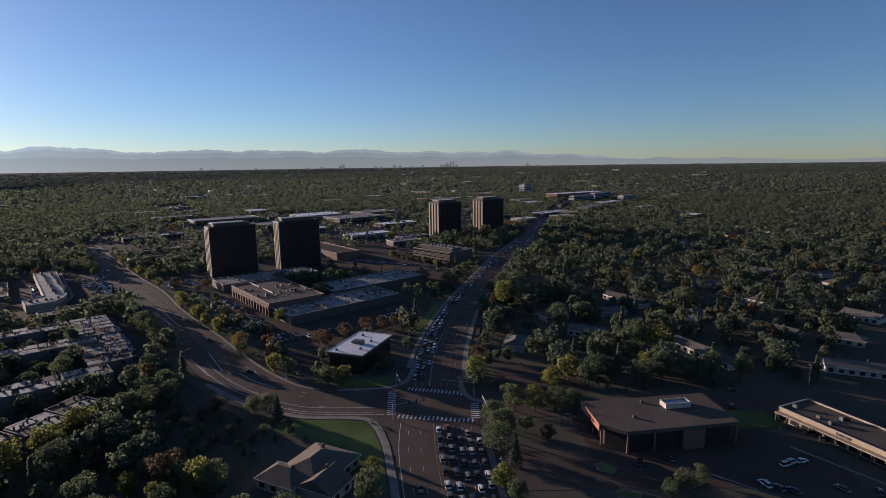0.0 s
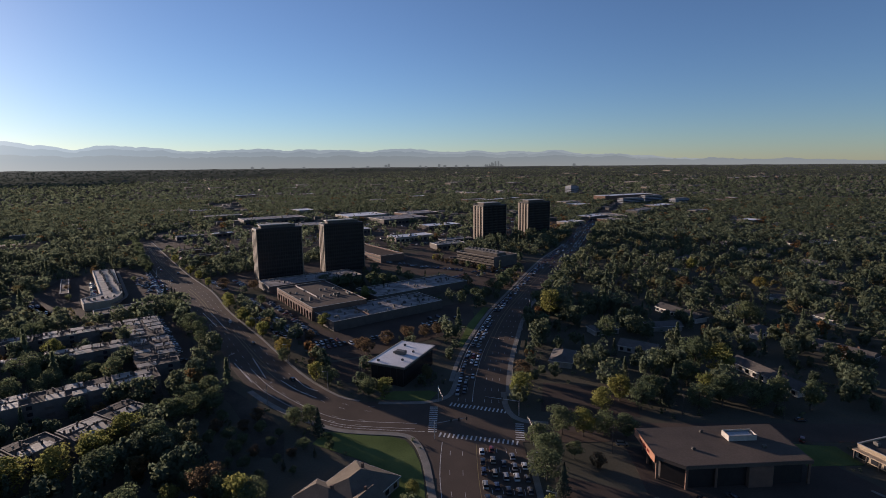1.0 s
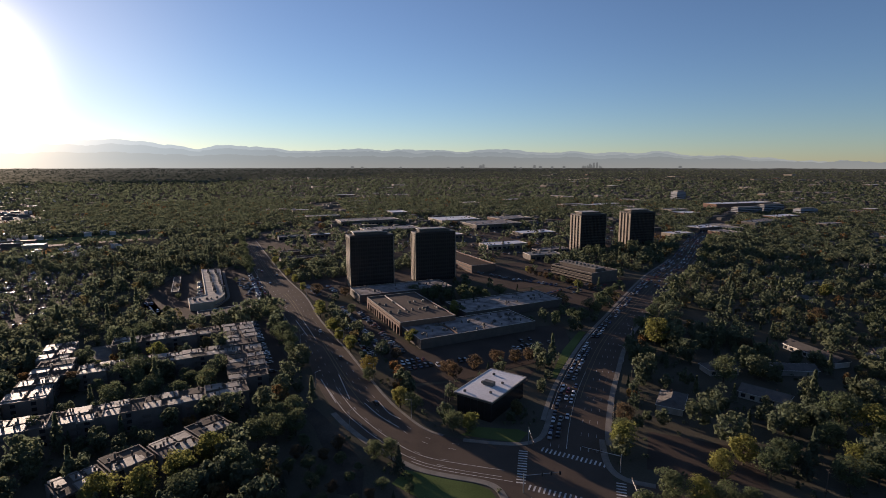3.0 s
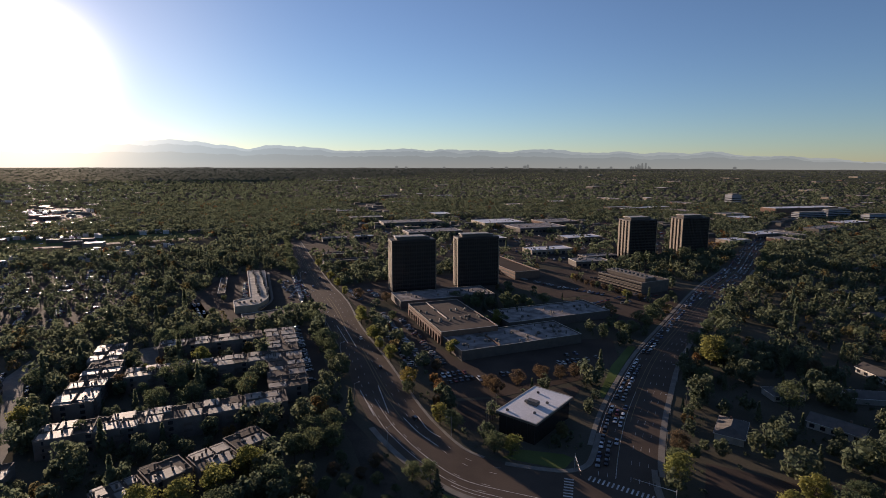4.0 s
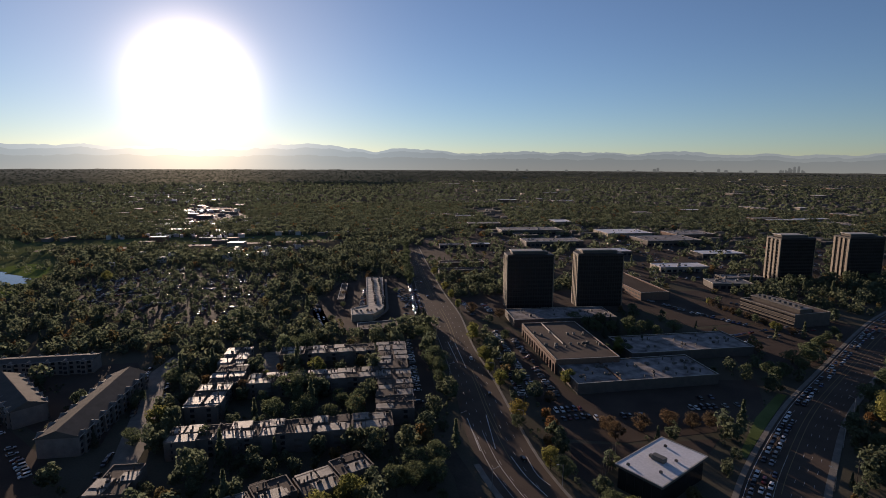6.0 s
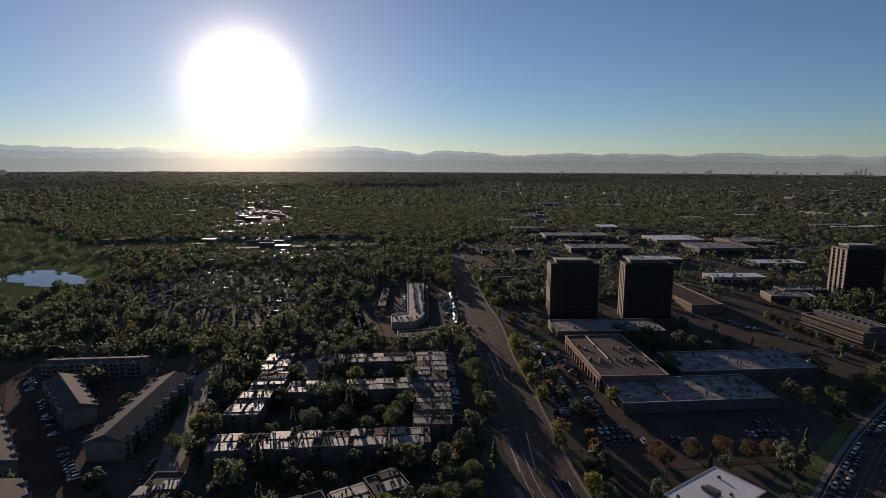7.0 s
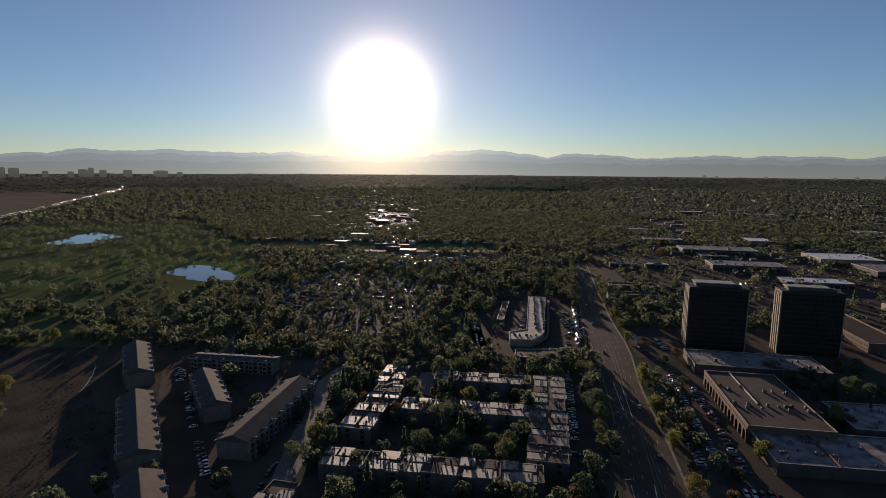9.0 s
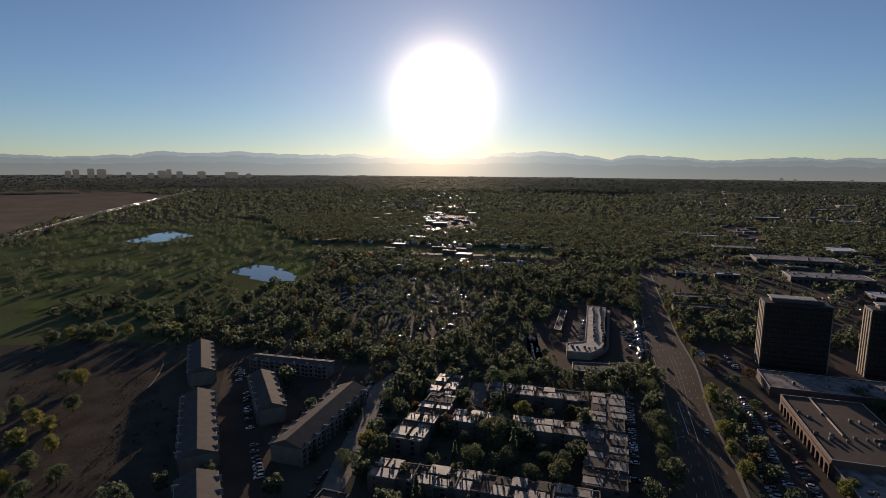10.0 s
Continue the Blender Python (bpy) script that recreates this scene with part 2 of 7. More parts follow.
def car_paint():
    m = material("car_paint", (0.5, 0.5, 0.5), 0.11, 0.0, scale=1.0, fine=8.0)
    n, l = m.node_tree.nodes, m.node_tree.links
    b = n["Principled BSDF"]
    b.inputs["Coat Weight"].default_value = 0.25
    info, ramp = n.new("ShaderNodeObjectInfo"), n.new("ShaderNodeValToRGB")
    ramp.color_ramp.interpolation = "CONSTANT"
    tones = [(0.0, (0.62, 0.61, 0.59)), (0.17, (0.025, 0.025, 0.027)), (0.50, (0.22, 0.22, 0.22)), (0.60, (0.07, 0.07, 0.072)), (0.78, (0.035, 0.045, 0.08)), (0.84, (0.16, 0.025, 0.02)), (0.89, (0.20, 0.18, 0.15)), (0.95, (0.42, 0.43, 0.44))]
    el = ramp.color_ramp.elements
    while len(el) < len(tones):
        el.new(0.5)
    for k, (p, c) in enumerate(tones):
        el[k].position, el[k].color = p, (*c, 1)
    l.new(info.outputs["Random"], ramp.inputs["Fac"])
    l.new(ramp.outputs["Color"], b.inputs["Base Color"])
    return m


CARGLASS = material("car_glass", (0.012, 0.012, 0.013), 0.15, scale=0.5, fine=2.0, spec=0.3)
CARPAINT = car_paint()
PAINT_WHITE, PAINT_BLACK, PAINT_SILVER, PAINT_GREY, PAINT_BLUE, PAINT_RED = [material("paint_" + n, c, 0.11, 0.0, scale=1.0) for n, c in (("white", (0.7, 0.7, 0.68)), ("black", (0.03, 0.03, 0.03)), ("silver", (0.24, 0.245, 0.25)), ("grey", (0.14, 0.14, 0.145)), ("blue", (0.05, 0.07, 0.15)), ("red", (0.22, 0.03, 0.025)))]


# ---- mesh helpers ----
def part(name, bm, mat, parent=None, label=""):
    """Links a bmesh as one mesh object, under a thing or a part."""
    me = bpy.data.meshes.new(name)
    bm.to_mesh(me)
    bm.free()
    return link(name, me, mat, parent, label)


def link(name, me, mat=None, parent=None, label="", m=None):
    if mat and not me.materials:
        me.materials.append(mat)
    ob = new(name, me)
    if parent:
        ob.parent = parent
    if m is not None:
        ob.matrix_basis = m
    return tagged(ob, label) if label else ob


def box(bm, x0, x1, y0, y1, z0, z1):
    v = [bm.verts.new(p) for p in ((x0, y0, z0), (x1, y0, z0), (x1, y1, z0), (x0, y1, z0), (x0, y0, z1), (x1, y0, z1), (x1, y1, z1), (x0, y1, z1))]
    for f in ((3, 2, 1, 0), (4, 5, 6, 7), (0, 1, 5, 4), (1, 2, 6, 5), (2, 3, 7, 6), (3, 0, 4, 7)):
        bm.faces.new([v[k] for k in f])


def boxes(*bs):
    bm = bmesh.new()
    for b in bs:
        box(bm, *b)
    return bm


def bevelled(bm, width):
    bmesh.ops.bevel(bm, geom=list(bm.edges), offset=width, segments=1, affect="EDGES")
    return bm


def prism(poly, z0, z1):
    """A polygon (counter-clockwise) raised from z0 to z1."""
    bm = bmesh.new()
    a, b = [bm.verts.new((x, y, z0)) for x, y in poly], [bm.verts.new((x, y, z1)) for x, y in poly]
    bm.faces.new(a[::-1]), bm.faces.new(b)
    for k in range(len(poly)):
        j = (k + 1) % len(poly)
        bm.faces.new((a[k], a[j], b[j], b[k]))
    return bm


def quads(name, v, mat):
    """One mesh from an array of quads (n, 4, 3)."""
    v = np.asarray(v, np.float32)
    n = len(v)
    me = bpy.data.meshes.new(name)
    me.vertices.add(4 * n), me.loops.add(4 * n), me.polygons.add(n)
    me.vertices.foreach_set("co", v.ravel())
    me.loops.foreach_set("vertex_index", np.arange(4 * n, dtype=np.int32))
    me.polygons.foreach_set("loop_start", np.arange(0, 4 * n, 4, dtype=np.int32))
    me.update(calc_edges=True)
    me.materials.append(mat)
    return me


def thing(name, m, label, category, group="", kind=""):
    root = new(name)
    root.empty_display_size = 0.5
    root.matrix_basis = m
    return tagged(root, label, category, group, kind)


def smooth_line(pts, step=6.0):
    """A Catmull-Rom line through the points, sampled every few metres."""
    p = [Vector(q) for q in pts]
    p = [2 * p[0] - p[1], *p, 2 * p[-1] - p[-2]]
    out = []
    for k in range(1, len(p) - 2):
        n = max(2, int((p[k + 1] - p[k]).length / step))
        for s in range(n):
            t = s / n
            a, b, c, d = p[k - 1], p[k], p[k + 1], p[k + 2]
            out.append(0.5 * (2 * b + (c - a) * t + (2 * a - 5 * b + 4 * c - d) * t * t + (3 * b - a - 3 * c + d) * t ** 3))
    return out + [p[-2]]


def resample(pts, n):
    p = np.array(pts, float)
    d = np.r_[0, np.cumsum(np.hypot(*np.diff(p, axis=0).T))]
    s = np.linspace(0, d[-1], n)
    return np.stack([np.interp(s, d, p[:, 0]), np.interp(s, d, p[:, 1])], 1)


def strip(a, b, z0, z1):
    """A raised band between two lines of as many points."""
    bm = bmesh.new()
    rows = [[bm.verts.new((*p, z)) for p, z in ((q, z0), (q, z1), (r, z1), (r, z0))] for q, r in zip(a, b)]
    for u, w in zip(rows, rows[1:]):
        for k in range(3):
            bm.faces.new((u[k], w[k], w[k + 1], u[k + 1]))
    bmesh.ops.recalc_face_normals(bm, faces=list(bm.faces))
    return bm


def offset_line(p, d):
    """The line moved d metres to its left."""
    p = np.array(p, float)
    t = np.gradient(p, axis=0)
    t /= np.linalg.norm(t, axis=1)[:, None] + 1e-9
    return p + d * np.stack([-t[:, 1], t[:, 0]], 1)


def inside(p, poly):
    x, y = p[:, 0], p[:, 1]
    r = np.zeros(len(p), bool)
    for k in range(len(poly)):
        (x0, y0), (x1, y1) = poly[k - 1], poly[k]
        r ^= ((y0 > y) != (y1 > y)) & (x < (x1 - x0) * (y - y0) / (y1 - y0 + 1e-12) + x0)
    return r


def rect_poly(o, ang, length, width, margin=0.0):
    u = Vector((math.cos(radians(ang)), math.sin(radians(ang))))
    w = Vector((-u.y, u.x))
    o = Vector(o)
    return [tuple(o + u * a + w * b) for a, b in ((-margin, -margin), (length + margin, -margin), (length + margin, width + margin), (-margin, width + margin))]


TAKEN = []  # outlines in which no tree may stand

# ---- ground, water, roads ----
def ground_height(r):
    s = np.clip((r - 1500) / 3400, 0, 1)
    return np.where(r < 2900, 44 * s * s * (3 - 2 * s), 16.6 + 50 * np.clip((r - 2900) / 1400, 0, 1) - 0.2 * np.clip(r - 4300, 0, 300)) - 0.02


def build_ground():
    rings = [0, 60, 150, 300, 500, 800, 1200, 1500, 1800, 2200, 2600, 2900, 3200, 3600, 4000, 4300, 4600, 4900]
    bm = bmesh.new()
    prev = None
    for r in rings:
        z = float(ground_height(np.array(r)))
        row = [bm.verts.new((r * math.cos(a), 200 + r * math.sin(a), z)) for a in np.linspace(0, 2 * math.pi, 97)[:-1]] if r else [bm.verts.new((0, 200, z))]
        if prev:
            for k in range(96):
                j = (k + 1) % 96
                bm.faces.new((prev[0], row[k], row[j]) if len(prev) == 1 else (prev[k], row[k], row[j], prev[j]))
        prev = row
    tagged(part("ground", bm, GRASS_DRY), "dry grass and bare earth ground of the plain", "ground", kind="structure")


build_ground()


def sheet(name, poly, mat, label, z=0.05, keep_clear=True, category="ground"):
    ob = part(name, prism(poly, -0.3, z), mat)
    if keep_clear:
        TAKEN.append(poly)
    return tagged(ob, label, category, kind="structure")


def draped(name, poly, mat, label, category, lift=1.2, cuts=5):
    """A far sheet that follows the rise of the plain."""
    bm = bmesh.new()
    bmesh.ops.triangulate(bm, faces=[bm.faces.new([bm.verts.new((x, y, 0)) for x, y in poly])])
    for k in range(cuts):
        bmesh.ops.subdivide_edges(bm, edges=[e for e in bm.edges if e.calc_length() > 150], cuts=1, use_grid_fill=True)
        bmesh.ops.triangulate(bm, faces=list(bm.faces))
    for v in bm.verts:
        v.co.z = float(ground_height(np.array(math.hypot(v.co.x, v.co.y - 200)))) + lift
    bmesh.ops.recalc_face_normals(bm, faces=list(bm.faces))
    if sum(f.normal.z for f in bm.faces) < 0:
        bmesh.ops.reverse_faces(bm, faces=list(bm.faces))
    TAKEN.append(poly)
    tagged(part(name, bm, mat), label, category, kind="structure")


AVE_W = [(16, -140), (-2, 20), (-9, 110), (-13.7, 147), (-17.6, 173), (-18.5, 200), (-17.5, 226), (-16, 262), (-12, 299), (0, 364), (18, 433), (57, 575), (97, 690), (147, 874), (216, 1075), (274, 1258), (420, 1600)]
AVE_E = [(46, -140), (28, 20), (20, 110), (16, 147), (14.4, 173), (12.5, 197), (8, 224), (9, 259), (15, 309), (29, 386), (67, 513), (121, 680), (171, 868), (240, 1068), (300, 1248), (460, 1590)]
B_N = [(-10, 228), (-47, 226.5), (-63, 228), (-80, 241.7), (-94.5, 256.7), (-122, 290), (-139, 311), (-157, 332), (-188, 369), (-229, 424), (-286, 488), (-372, 592), (-455, 694), (-463, 703)]
B_S = [(-12, 199), (-27, 200), (-42.5, 200.4), (-61, 202.5), (-81, 213), (-97.6, 225), (-109, 235), (-134, 264), (-169, 312), (-217, 371), (-274, 437), (-345, 523), (-384, 574), (-462, 680), (-470, 690)]
E_N, E_S = [(6, 211), (30, 212), (60, 214), (120, 217), (320, 226)], [(6, 196), (30, 197), (60, 200), (120, 203), (320, 212)]


class Road:
    def __init__(self, name, left, right, n, z, label):
        a, b = resample([tuple(q) for q in smooth_line(left)], n), resample([tuple(q) for q in smooth_line(right)], n)
        self.a, self.b, self.z, self.n = a, b, z, n
        tagged(part(name, strip(a, b, -0.2, z), ASPHALT), label, "road", kind="structure")
        t, w = a[1] - a[0], b[0] - a[0]
        out = 4.0 if t[0] * w[1] - t[1] * w[0] < 0 else -4.0
        TAKEN.append([tuple(q) for q in np.r_[offset_line(a, out), offset_line(b, -out)[::-1]]])

    def at(self, f, s):
        """The point at f of the way across and s of the way along, and the road's heading."""
        k = s * (self.n - 1)
        i = min(int(k), self.n - 2)
        p, q = self.a[i] * (1 - f) + self.b[i] * f, self.a[i + 1] * (1 - f) + self.b[i + 1] * f
        d = q - p
        return p + (k - i) * d, math.atan2(d[1], d[0]), np.hypot(*d) * (self.n - 1)

    def line(self, f, s0, s1):
        i0, i1 = int(s0 * (self.n - 1)), int(s1 * (self.n - 1))
        return (self.a * (1 - f) + self.b * f)[i0 : i1 + 1]


avenue = Road("road_avenue", AVE_W, AVE_E, 260, 0.06, "wide grey asphalt avenue running away to the distance")
curved = Road("road_curved", B_N, B_S, 160, 0.08, "broad asphalt road that bends into the junction")
east = Road("road_east", E_N, E_S, 60, 0.07, "narrower asphalt side street in deep shade")


def marking(name, bms, mat, label):
    bm = bmesh.new()
    for line, w, z, dash in bms:
        a, b = offset_line(line, w / 2), offset_line(line, -w / 2)
        for k in range(len(a) - 1):
            if dash and k % dash:
                continue
            bm.faces.new([bm.verts.new((*p, z)) for p in (a[k], b[k], b[k + 1], a[k + 1])])
    tagged(part(name, bm, mat), label, "road marking", kind="structure")


def fine(road, f, s0, s1, step=3.0):
    l = road.line(f, s0, s1)
    n = max(3, int(np.hypot(*np.diff(l, axis=0).T).sum() / step))
    return resample(l, n)


def kerb(name, line, d0, d1, label):
    a, b = offset_line(line, d0), offset_line(line, d1)
    tagged(part(name, strip(a, b, -0.2, 0.2), CONCRETE), label, "pavement", kind="structure")


def s_near(road, x, y):
    mid = (road.a + road.b) / 2
    return float(np.argmin(np.hypot(mid[:, 0] - x, mid[:, 1] - y))) / (road.n - 1)


S_SOUTH, S_NORTH, S_FAR = s_near(avenue, -2, 192), s_near(avenue, -5, 228), s_near(avenue, 108, 690)
Z1, Z2 = 0.075, 0.095
marking("lane_lines", [(fine(avenue, f, S_NORTH, S_FAR), 0.13, Z1, 4) for f in (0.16, 0.29, 0.62, 0.74, 0.87)]
        + [(fine(avenue, f, 0.0, S_SOUTH), 0.14, Z1, 4) for f in (0.14, 0.28, 0.56, 0.67, 0.78, 0.89)]
        + [(fine(avenue, 0.035, 0.0, S_SOUTH), 0.22, Z1, 0), (fine(avenue, 0.41, S_NORTH, S_NORTH + 0.05), 0.22, Z1, 0), (fine(avenue, 0.05, S_NORTH + 0.005, S_FAR), 0.22, Z1, 0)]
        + [(fine(curved, f, 0.06, 0.95), 0.14, Z2, 4) for f in (0.18, 0.34, 0.66, 0.82)]
        + [(fine(curved, f, 0.03, 0.19), 0.22, Z2, 0) for f in (0.70, 0.86)] + [(fine(curved, 0.93, 0.02, 0.08), 0.22, Z2, 0)], PAINT, "worn white lane lines painted on the asphalt")
marking("centre_lines", [(fine(avenue, 0.44, 0.0, S_SOUTH), 0.22, Z1, 0), (fine(avenue, 0.405, S_NORTH + 0.004, S_FAR), 0.22, Z1, 0), (fine(avenue, 0.50, S_NORTH + 0.03, S_FAR), 0.22, Z1, 0),
                         (fine(curved, 0.47, 0.15, 0.28), 0.24, Z2, 0), (fine(curved, 0.40, 0.17, 0.29), 0.24, Z2, 0),
                         (fine(curved, 0.46, 0.36, 0.50), 0.24, Z2, 0), (fine(curved, 0.55, 0.36, 0.50), 0.24, Z2, 0),
                         (fine(curved, 0.46, 0.56, 0.95), 0.24, Z2, 0), (fine(curved, 0.54, 0.56, 0.95), 0.24, Z2, 0)], YELLOW, "yellow centre and turning lane lines")
TURN_BAYS = [[(-201.2, 360.5), (-174.8, 329.5)], [(-195.1, 360.2), (-165.9, 324.3)], [(-127.2, 276.0), (-108.8, 249.5)], [(-133.4, 267.8), (-113.6, 244.3)], [(-100.4, 247.4), (-88.4, 236.7), (-76.7, 229.0)], [(-94.7, 250.8), (-85.7, 240.6), (-78.4, 236.3)]]
marking("turn_bay_lines", [(resample([tuple(q) for q in (smooth_line(l, 2) if len(l) > 2 else l)], 12), 0.38, Z2 + 0.006, 0) for l in TURN_BAYS], PAINT, "bright solid white lines of the turning bays")
kerb("pavement_avenue_west", resample(avenue.line(0, S_NORTH + 0.012, S_FAR), 90), 0.0, 2.2, "pale concrete pavement along the avenue")
kerb("pavement_avenue_east", resample(avenue.line(1, S_NORTH + 0.006, S_FAR), 90), -2.6, 0.0, "pale concrete pavement along the avenue")
kerb("pavement_south_east", resample(avenue.line(1, 0.0, S_SOUTH - 0.002), 40), -2.2, 0.0, "pale concrete pavement beside the lot")
kerb("pavement_curved_north", resample(curved.line(0, 0.07, 1.0), 110), -1.3, 0.0, "pale concrete kerb and pavement round the bend")
kerb("pavement_curved_far", resample(curved.line(1, 0.30, 1.0), 70), 0.0, 0.5, "concrete kerb beside the shaded verge")
SW_CORNER = resample([tuple(q) for q in smooth_line([(-109, 235), (-97.6, 225), (-81, 213), (-61, 202.8), (-48, 200.8), (-36, 200.4), (-29, 198), (-24.5, 191), (-21, 181), (-18.6, 171), (-14, 147), (-9, 110), (-2, 30), (16, -138)], 3)], 170)
kerb("pavement_south_west", SW_CORNER, -2.6, 0.0, "pale concrete pavement round the lawn corner")
sheet("road_corner", [(-60, 206), (-48, 200.8), (-36, 200.4), (-29, 198), (-24.5, 191), (-21, 181), (-18.6, 171), (-14, 171), (-14, 206)], ASPHALT, "asphalt of the junction's rounded corner", z=0.055, category="road")
kerb("pavement_north_west", resample([tuple(q) for q in smooth_line([(-15.8, 262), (-17.2, 243), (-19, 235), (-24, 230), (-34, 227.6), (-48, 226.8)], 2)], 24), 0.0, 2.4, "rounded concrete corner pavement by the small lawn")
sheet("road_corner", [(-48, 224), (-48, 226.8), (-34, 227.6), (-24, 230), (-19, 235), (-17.2, 243), (-12, 243), (-12, 224)], ASPHALT, "asphalt of the junction's rounded corner", z=0.056, category="road")
kerb("pavement_corner", resample([tuple(q) for q in smooth_line([(8.2, 240), (8.6, 228), (10.5, 219), (15, 214), (24, 212.6)], 2)], 20), -2.6, 0.0, "rounded concrete corner pavement at the junction")


def crosswalk(p0, p1, bars, length, label):
    """White bars in a row from p0 to p1."""
    p0, p1 = Vector(p0), Vector(p1)
    ang = math.degrees(math.atan2(p1.y - p0.y, p1.x - p0.x))
    root = thing("crosswalk", pose(p0.x, p0.y, 0.085, 0, 0, ang), label, "crosswalk", "crosswalks of the junction")
    bm = boxes((-0.32, 0.32, -length / 2, length / 2, 0, 0.02))
    me = bpy.data.meshes.new("bar")
    bm.to_mesh(me)
    bm.free()
    for k in range(bars):
        link("bar", me, PAINT, root, m=pose((p1 - p0).length * (k + 0.5) / bars, 0, 0))


crosswalk((-17, 226.5), (8, 220.6), 15, 3.2, "white ladder crosswalk over the avenue")
crosswalk((-19.5, 200.0), (11.5, 195.3), 18, 3.2, "white ladder crosswalk over the queueing lanes")
crosswalk((-23.4, 224), (-21.8, 201), 13, 3.4, "white ladder crosswalk over the curved road")
crosswalk((12.4, 211), (11.8, 197), 8, 3.4, "white ladder crosswalk over the side street")

# lots, lawns, fields
sheet("parking_lot_mall", [(-190, 398), (-101, 292), (-84, 275), (-62, 285), (-28, 318), (-8, 352), (-14, 398), (-38, 384), (-96, 322), (-120, 344), (-168, 405), (-180, 416)], LOT, "worn asphalt parking lot beside the mall", category="parking lot")
sheet("parking_lot_white", [(-75, 250), (-66, 246), (-56, 276), (-30, 284), (-26, 312), (-60, 284), (-82, 272)], LOT, "asphalt parking lot behind the white-roofed building", category="parking lot")
sheet("parking_lot_towers", [(-262, 468), (-214, 412), (-196, 440), (-130, 496), (-100, 520), (-60, 492), (-10, 540), (-100, 610), (-160, 570), (-225, 520)], LOT, "asphalt parking lot round the office towers", category="parking lot")
sheet("parking_lot_offices", [(-56, 486), (-14, 534), (-22, 552), (-92, 612), (-50, 640), (48, 560), (22, 452), (-4, 412), (-50, 440)], LOT, "asphalt lots between the mall and the low offices", category="parking lot", z=0.04, keep_clear=False)
sheet("parking_lot_east", [(22, 150), (128, 150), (130, 165), (112, 198), (50, 195), (50, 166), (22, 176)], LOT, "shaded asphalt parking lot beside the brown-roofed shop", category="parking lot")
sheet("parking_lot_yard", [(22, 222), (62, 219), (66, 246), (26, 252)], LOT, "small dark asphalt yard among trees", category="parking lot")
sheet("parking_lot_apartments", [(-230, 346), (-219, 354), (-152, 272), (-163, 262)], LOT, "narrow asphalt parking lane under trees", category="parking lot")
sheet("parking_lot_strip", [(-372, 520), (-322, 496), (-250, 408), (-240, 384), (-262, 344), (-306, 340), (-345, 366), (-395, 462)], LOT, "asphalt parking lot round the strip of shops", category="parking lot")
sheet("parking_lot_west", [(-640, 320), (-640, 400), (-560, 440), (-480, 462), (-440, 400), (-360, 330), (-395, 268), (-520, 262)], LOT, "large asphalt parking lot full of parked cars", category="parking lot", keep_clear=False)
sheet("lane_townhouses", [(-336, 240), (-316, 237), (-306, 217), (-270, 192), (-249, 177), (-224, 153), (-206, 128), (-216, 124), (-231, 147), (-258, 167.5), (-284, 188), (-317, 210)], CONCRETE, "narrow pale concrete lane between the apartment blocks", category="lane", z=0.06)
sheet("parking_lot_court", [(-341, 368), (-341, 379), (-287, 335), (-291, 323)], LOT, "small asphalt lot behind the apartment blocks", category="parking lot")
sheet("parking_lot_garden", [(-292, 277), (-285, 285), (-258, 258), (-272, 254)], CONCRETE, "pale concrete yard between apartment blocks", category="parking lot")
sheet("parking_lot_club", [(-431, 238), (-439, 251), (-423, 229), (-407, 216)], CONCRETE, "pale concrete yard beside the townhouses", category="parking lot")
sheet("driveway", [(-122, 238), (-112, 230), (-100, 220), (-80, 199), (-73, 180), (-82, 180), (-95, 199), (-112, 220), (-126, 233)], SCRUB, "bare earth driveway below the bend", category="lane")
sheet("court_townhouses", [(-428, 162), (-395, 172), (-345, 222), (-318, 212), (-258, 158), (-262, 147), (-356, 150)], LOT, "dark asphalt court between the townhouse rows", category="parking lot", z=0.045, keep_clear=False)
sheet("lane_garages", [(-420, 150), (-414, 166), (-356, 146), (-262, 140), (-240, 128), (-250, 112), (-356, 132)], LOT, "asphalt lane between rows of townhouses", category="lane")
sheet("lawn_corner", [(-46, 197.6), (-37, 197.2), (-31.5, 195), (-27.5, 189), (-24, 180), (-21.6, 170), (-18.5, 152), (-28, 150), (-34, 172), (-44, 180), (-66, 190), (-64, 199.5), (-56, 198.6)], LAWN, "mown green lawn inside the bend", category="lawn")
sheet("lawn_white", [(-50, 229.5), (-26, 229), (-23, 238), (-27, 240), (-44, 238)], LAWN, "small green lawn before the white-roofed building", category="lawn")
sheet("lawn_avenue", [(-17.5, 300), (-14.5, 300), (-7.5, 340), (1, 384), (-3.5, 384), (-12.5, 345)], LAWN, "green verge strip along the avenue", category="lawn", z=0.12)
for poly in ([(49.4, 163.7), (52.1, 165.1), (55.8, 160.9), (53.8, 158.3), (50.0, 160.4)], [(74.8, 154.6), (78.2, 154.9), (80.8, 152.9), (74.7, 149.8)], [(52.3, 149.2), (54.6, 149.7), (58.7, 147.3), (58.0, 145.6), (51.1, 145.7)]):
    sheet("lot_island", poly, LAWN, "small grass island in the parking lot", z=0.2, category="lawn")
    ring = poly + poly[:1]
    kerb("lot_kerb", np.array(ring), 0.0, 0.3, "pale concrete kerb round a grass island")
kerb("lot_kerb", resample([(119.7, 172.7), (134.9, 150.2)], 8), 0.0, 1.1, "long pale concrete kerb across the lot")
kerb("lot_kerb", resample([(84.9, 156.9), (94.5, 148.2)], 6), 0.0, 0.6, "pale concrete kerb between parking rows")
sheet("lawn_shops", [(108, 186), (128, 188), (126, 200), (112, 201)], LAWN, "green verge between two shop buildings", category="lawn", z=0.1)
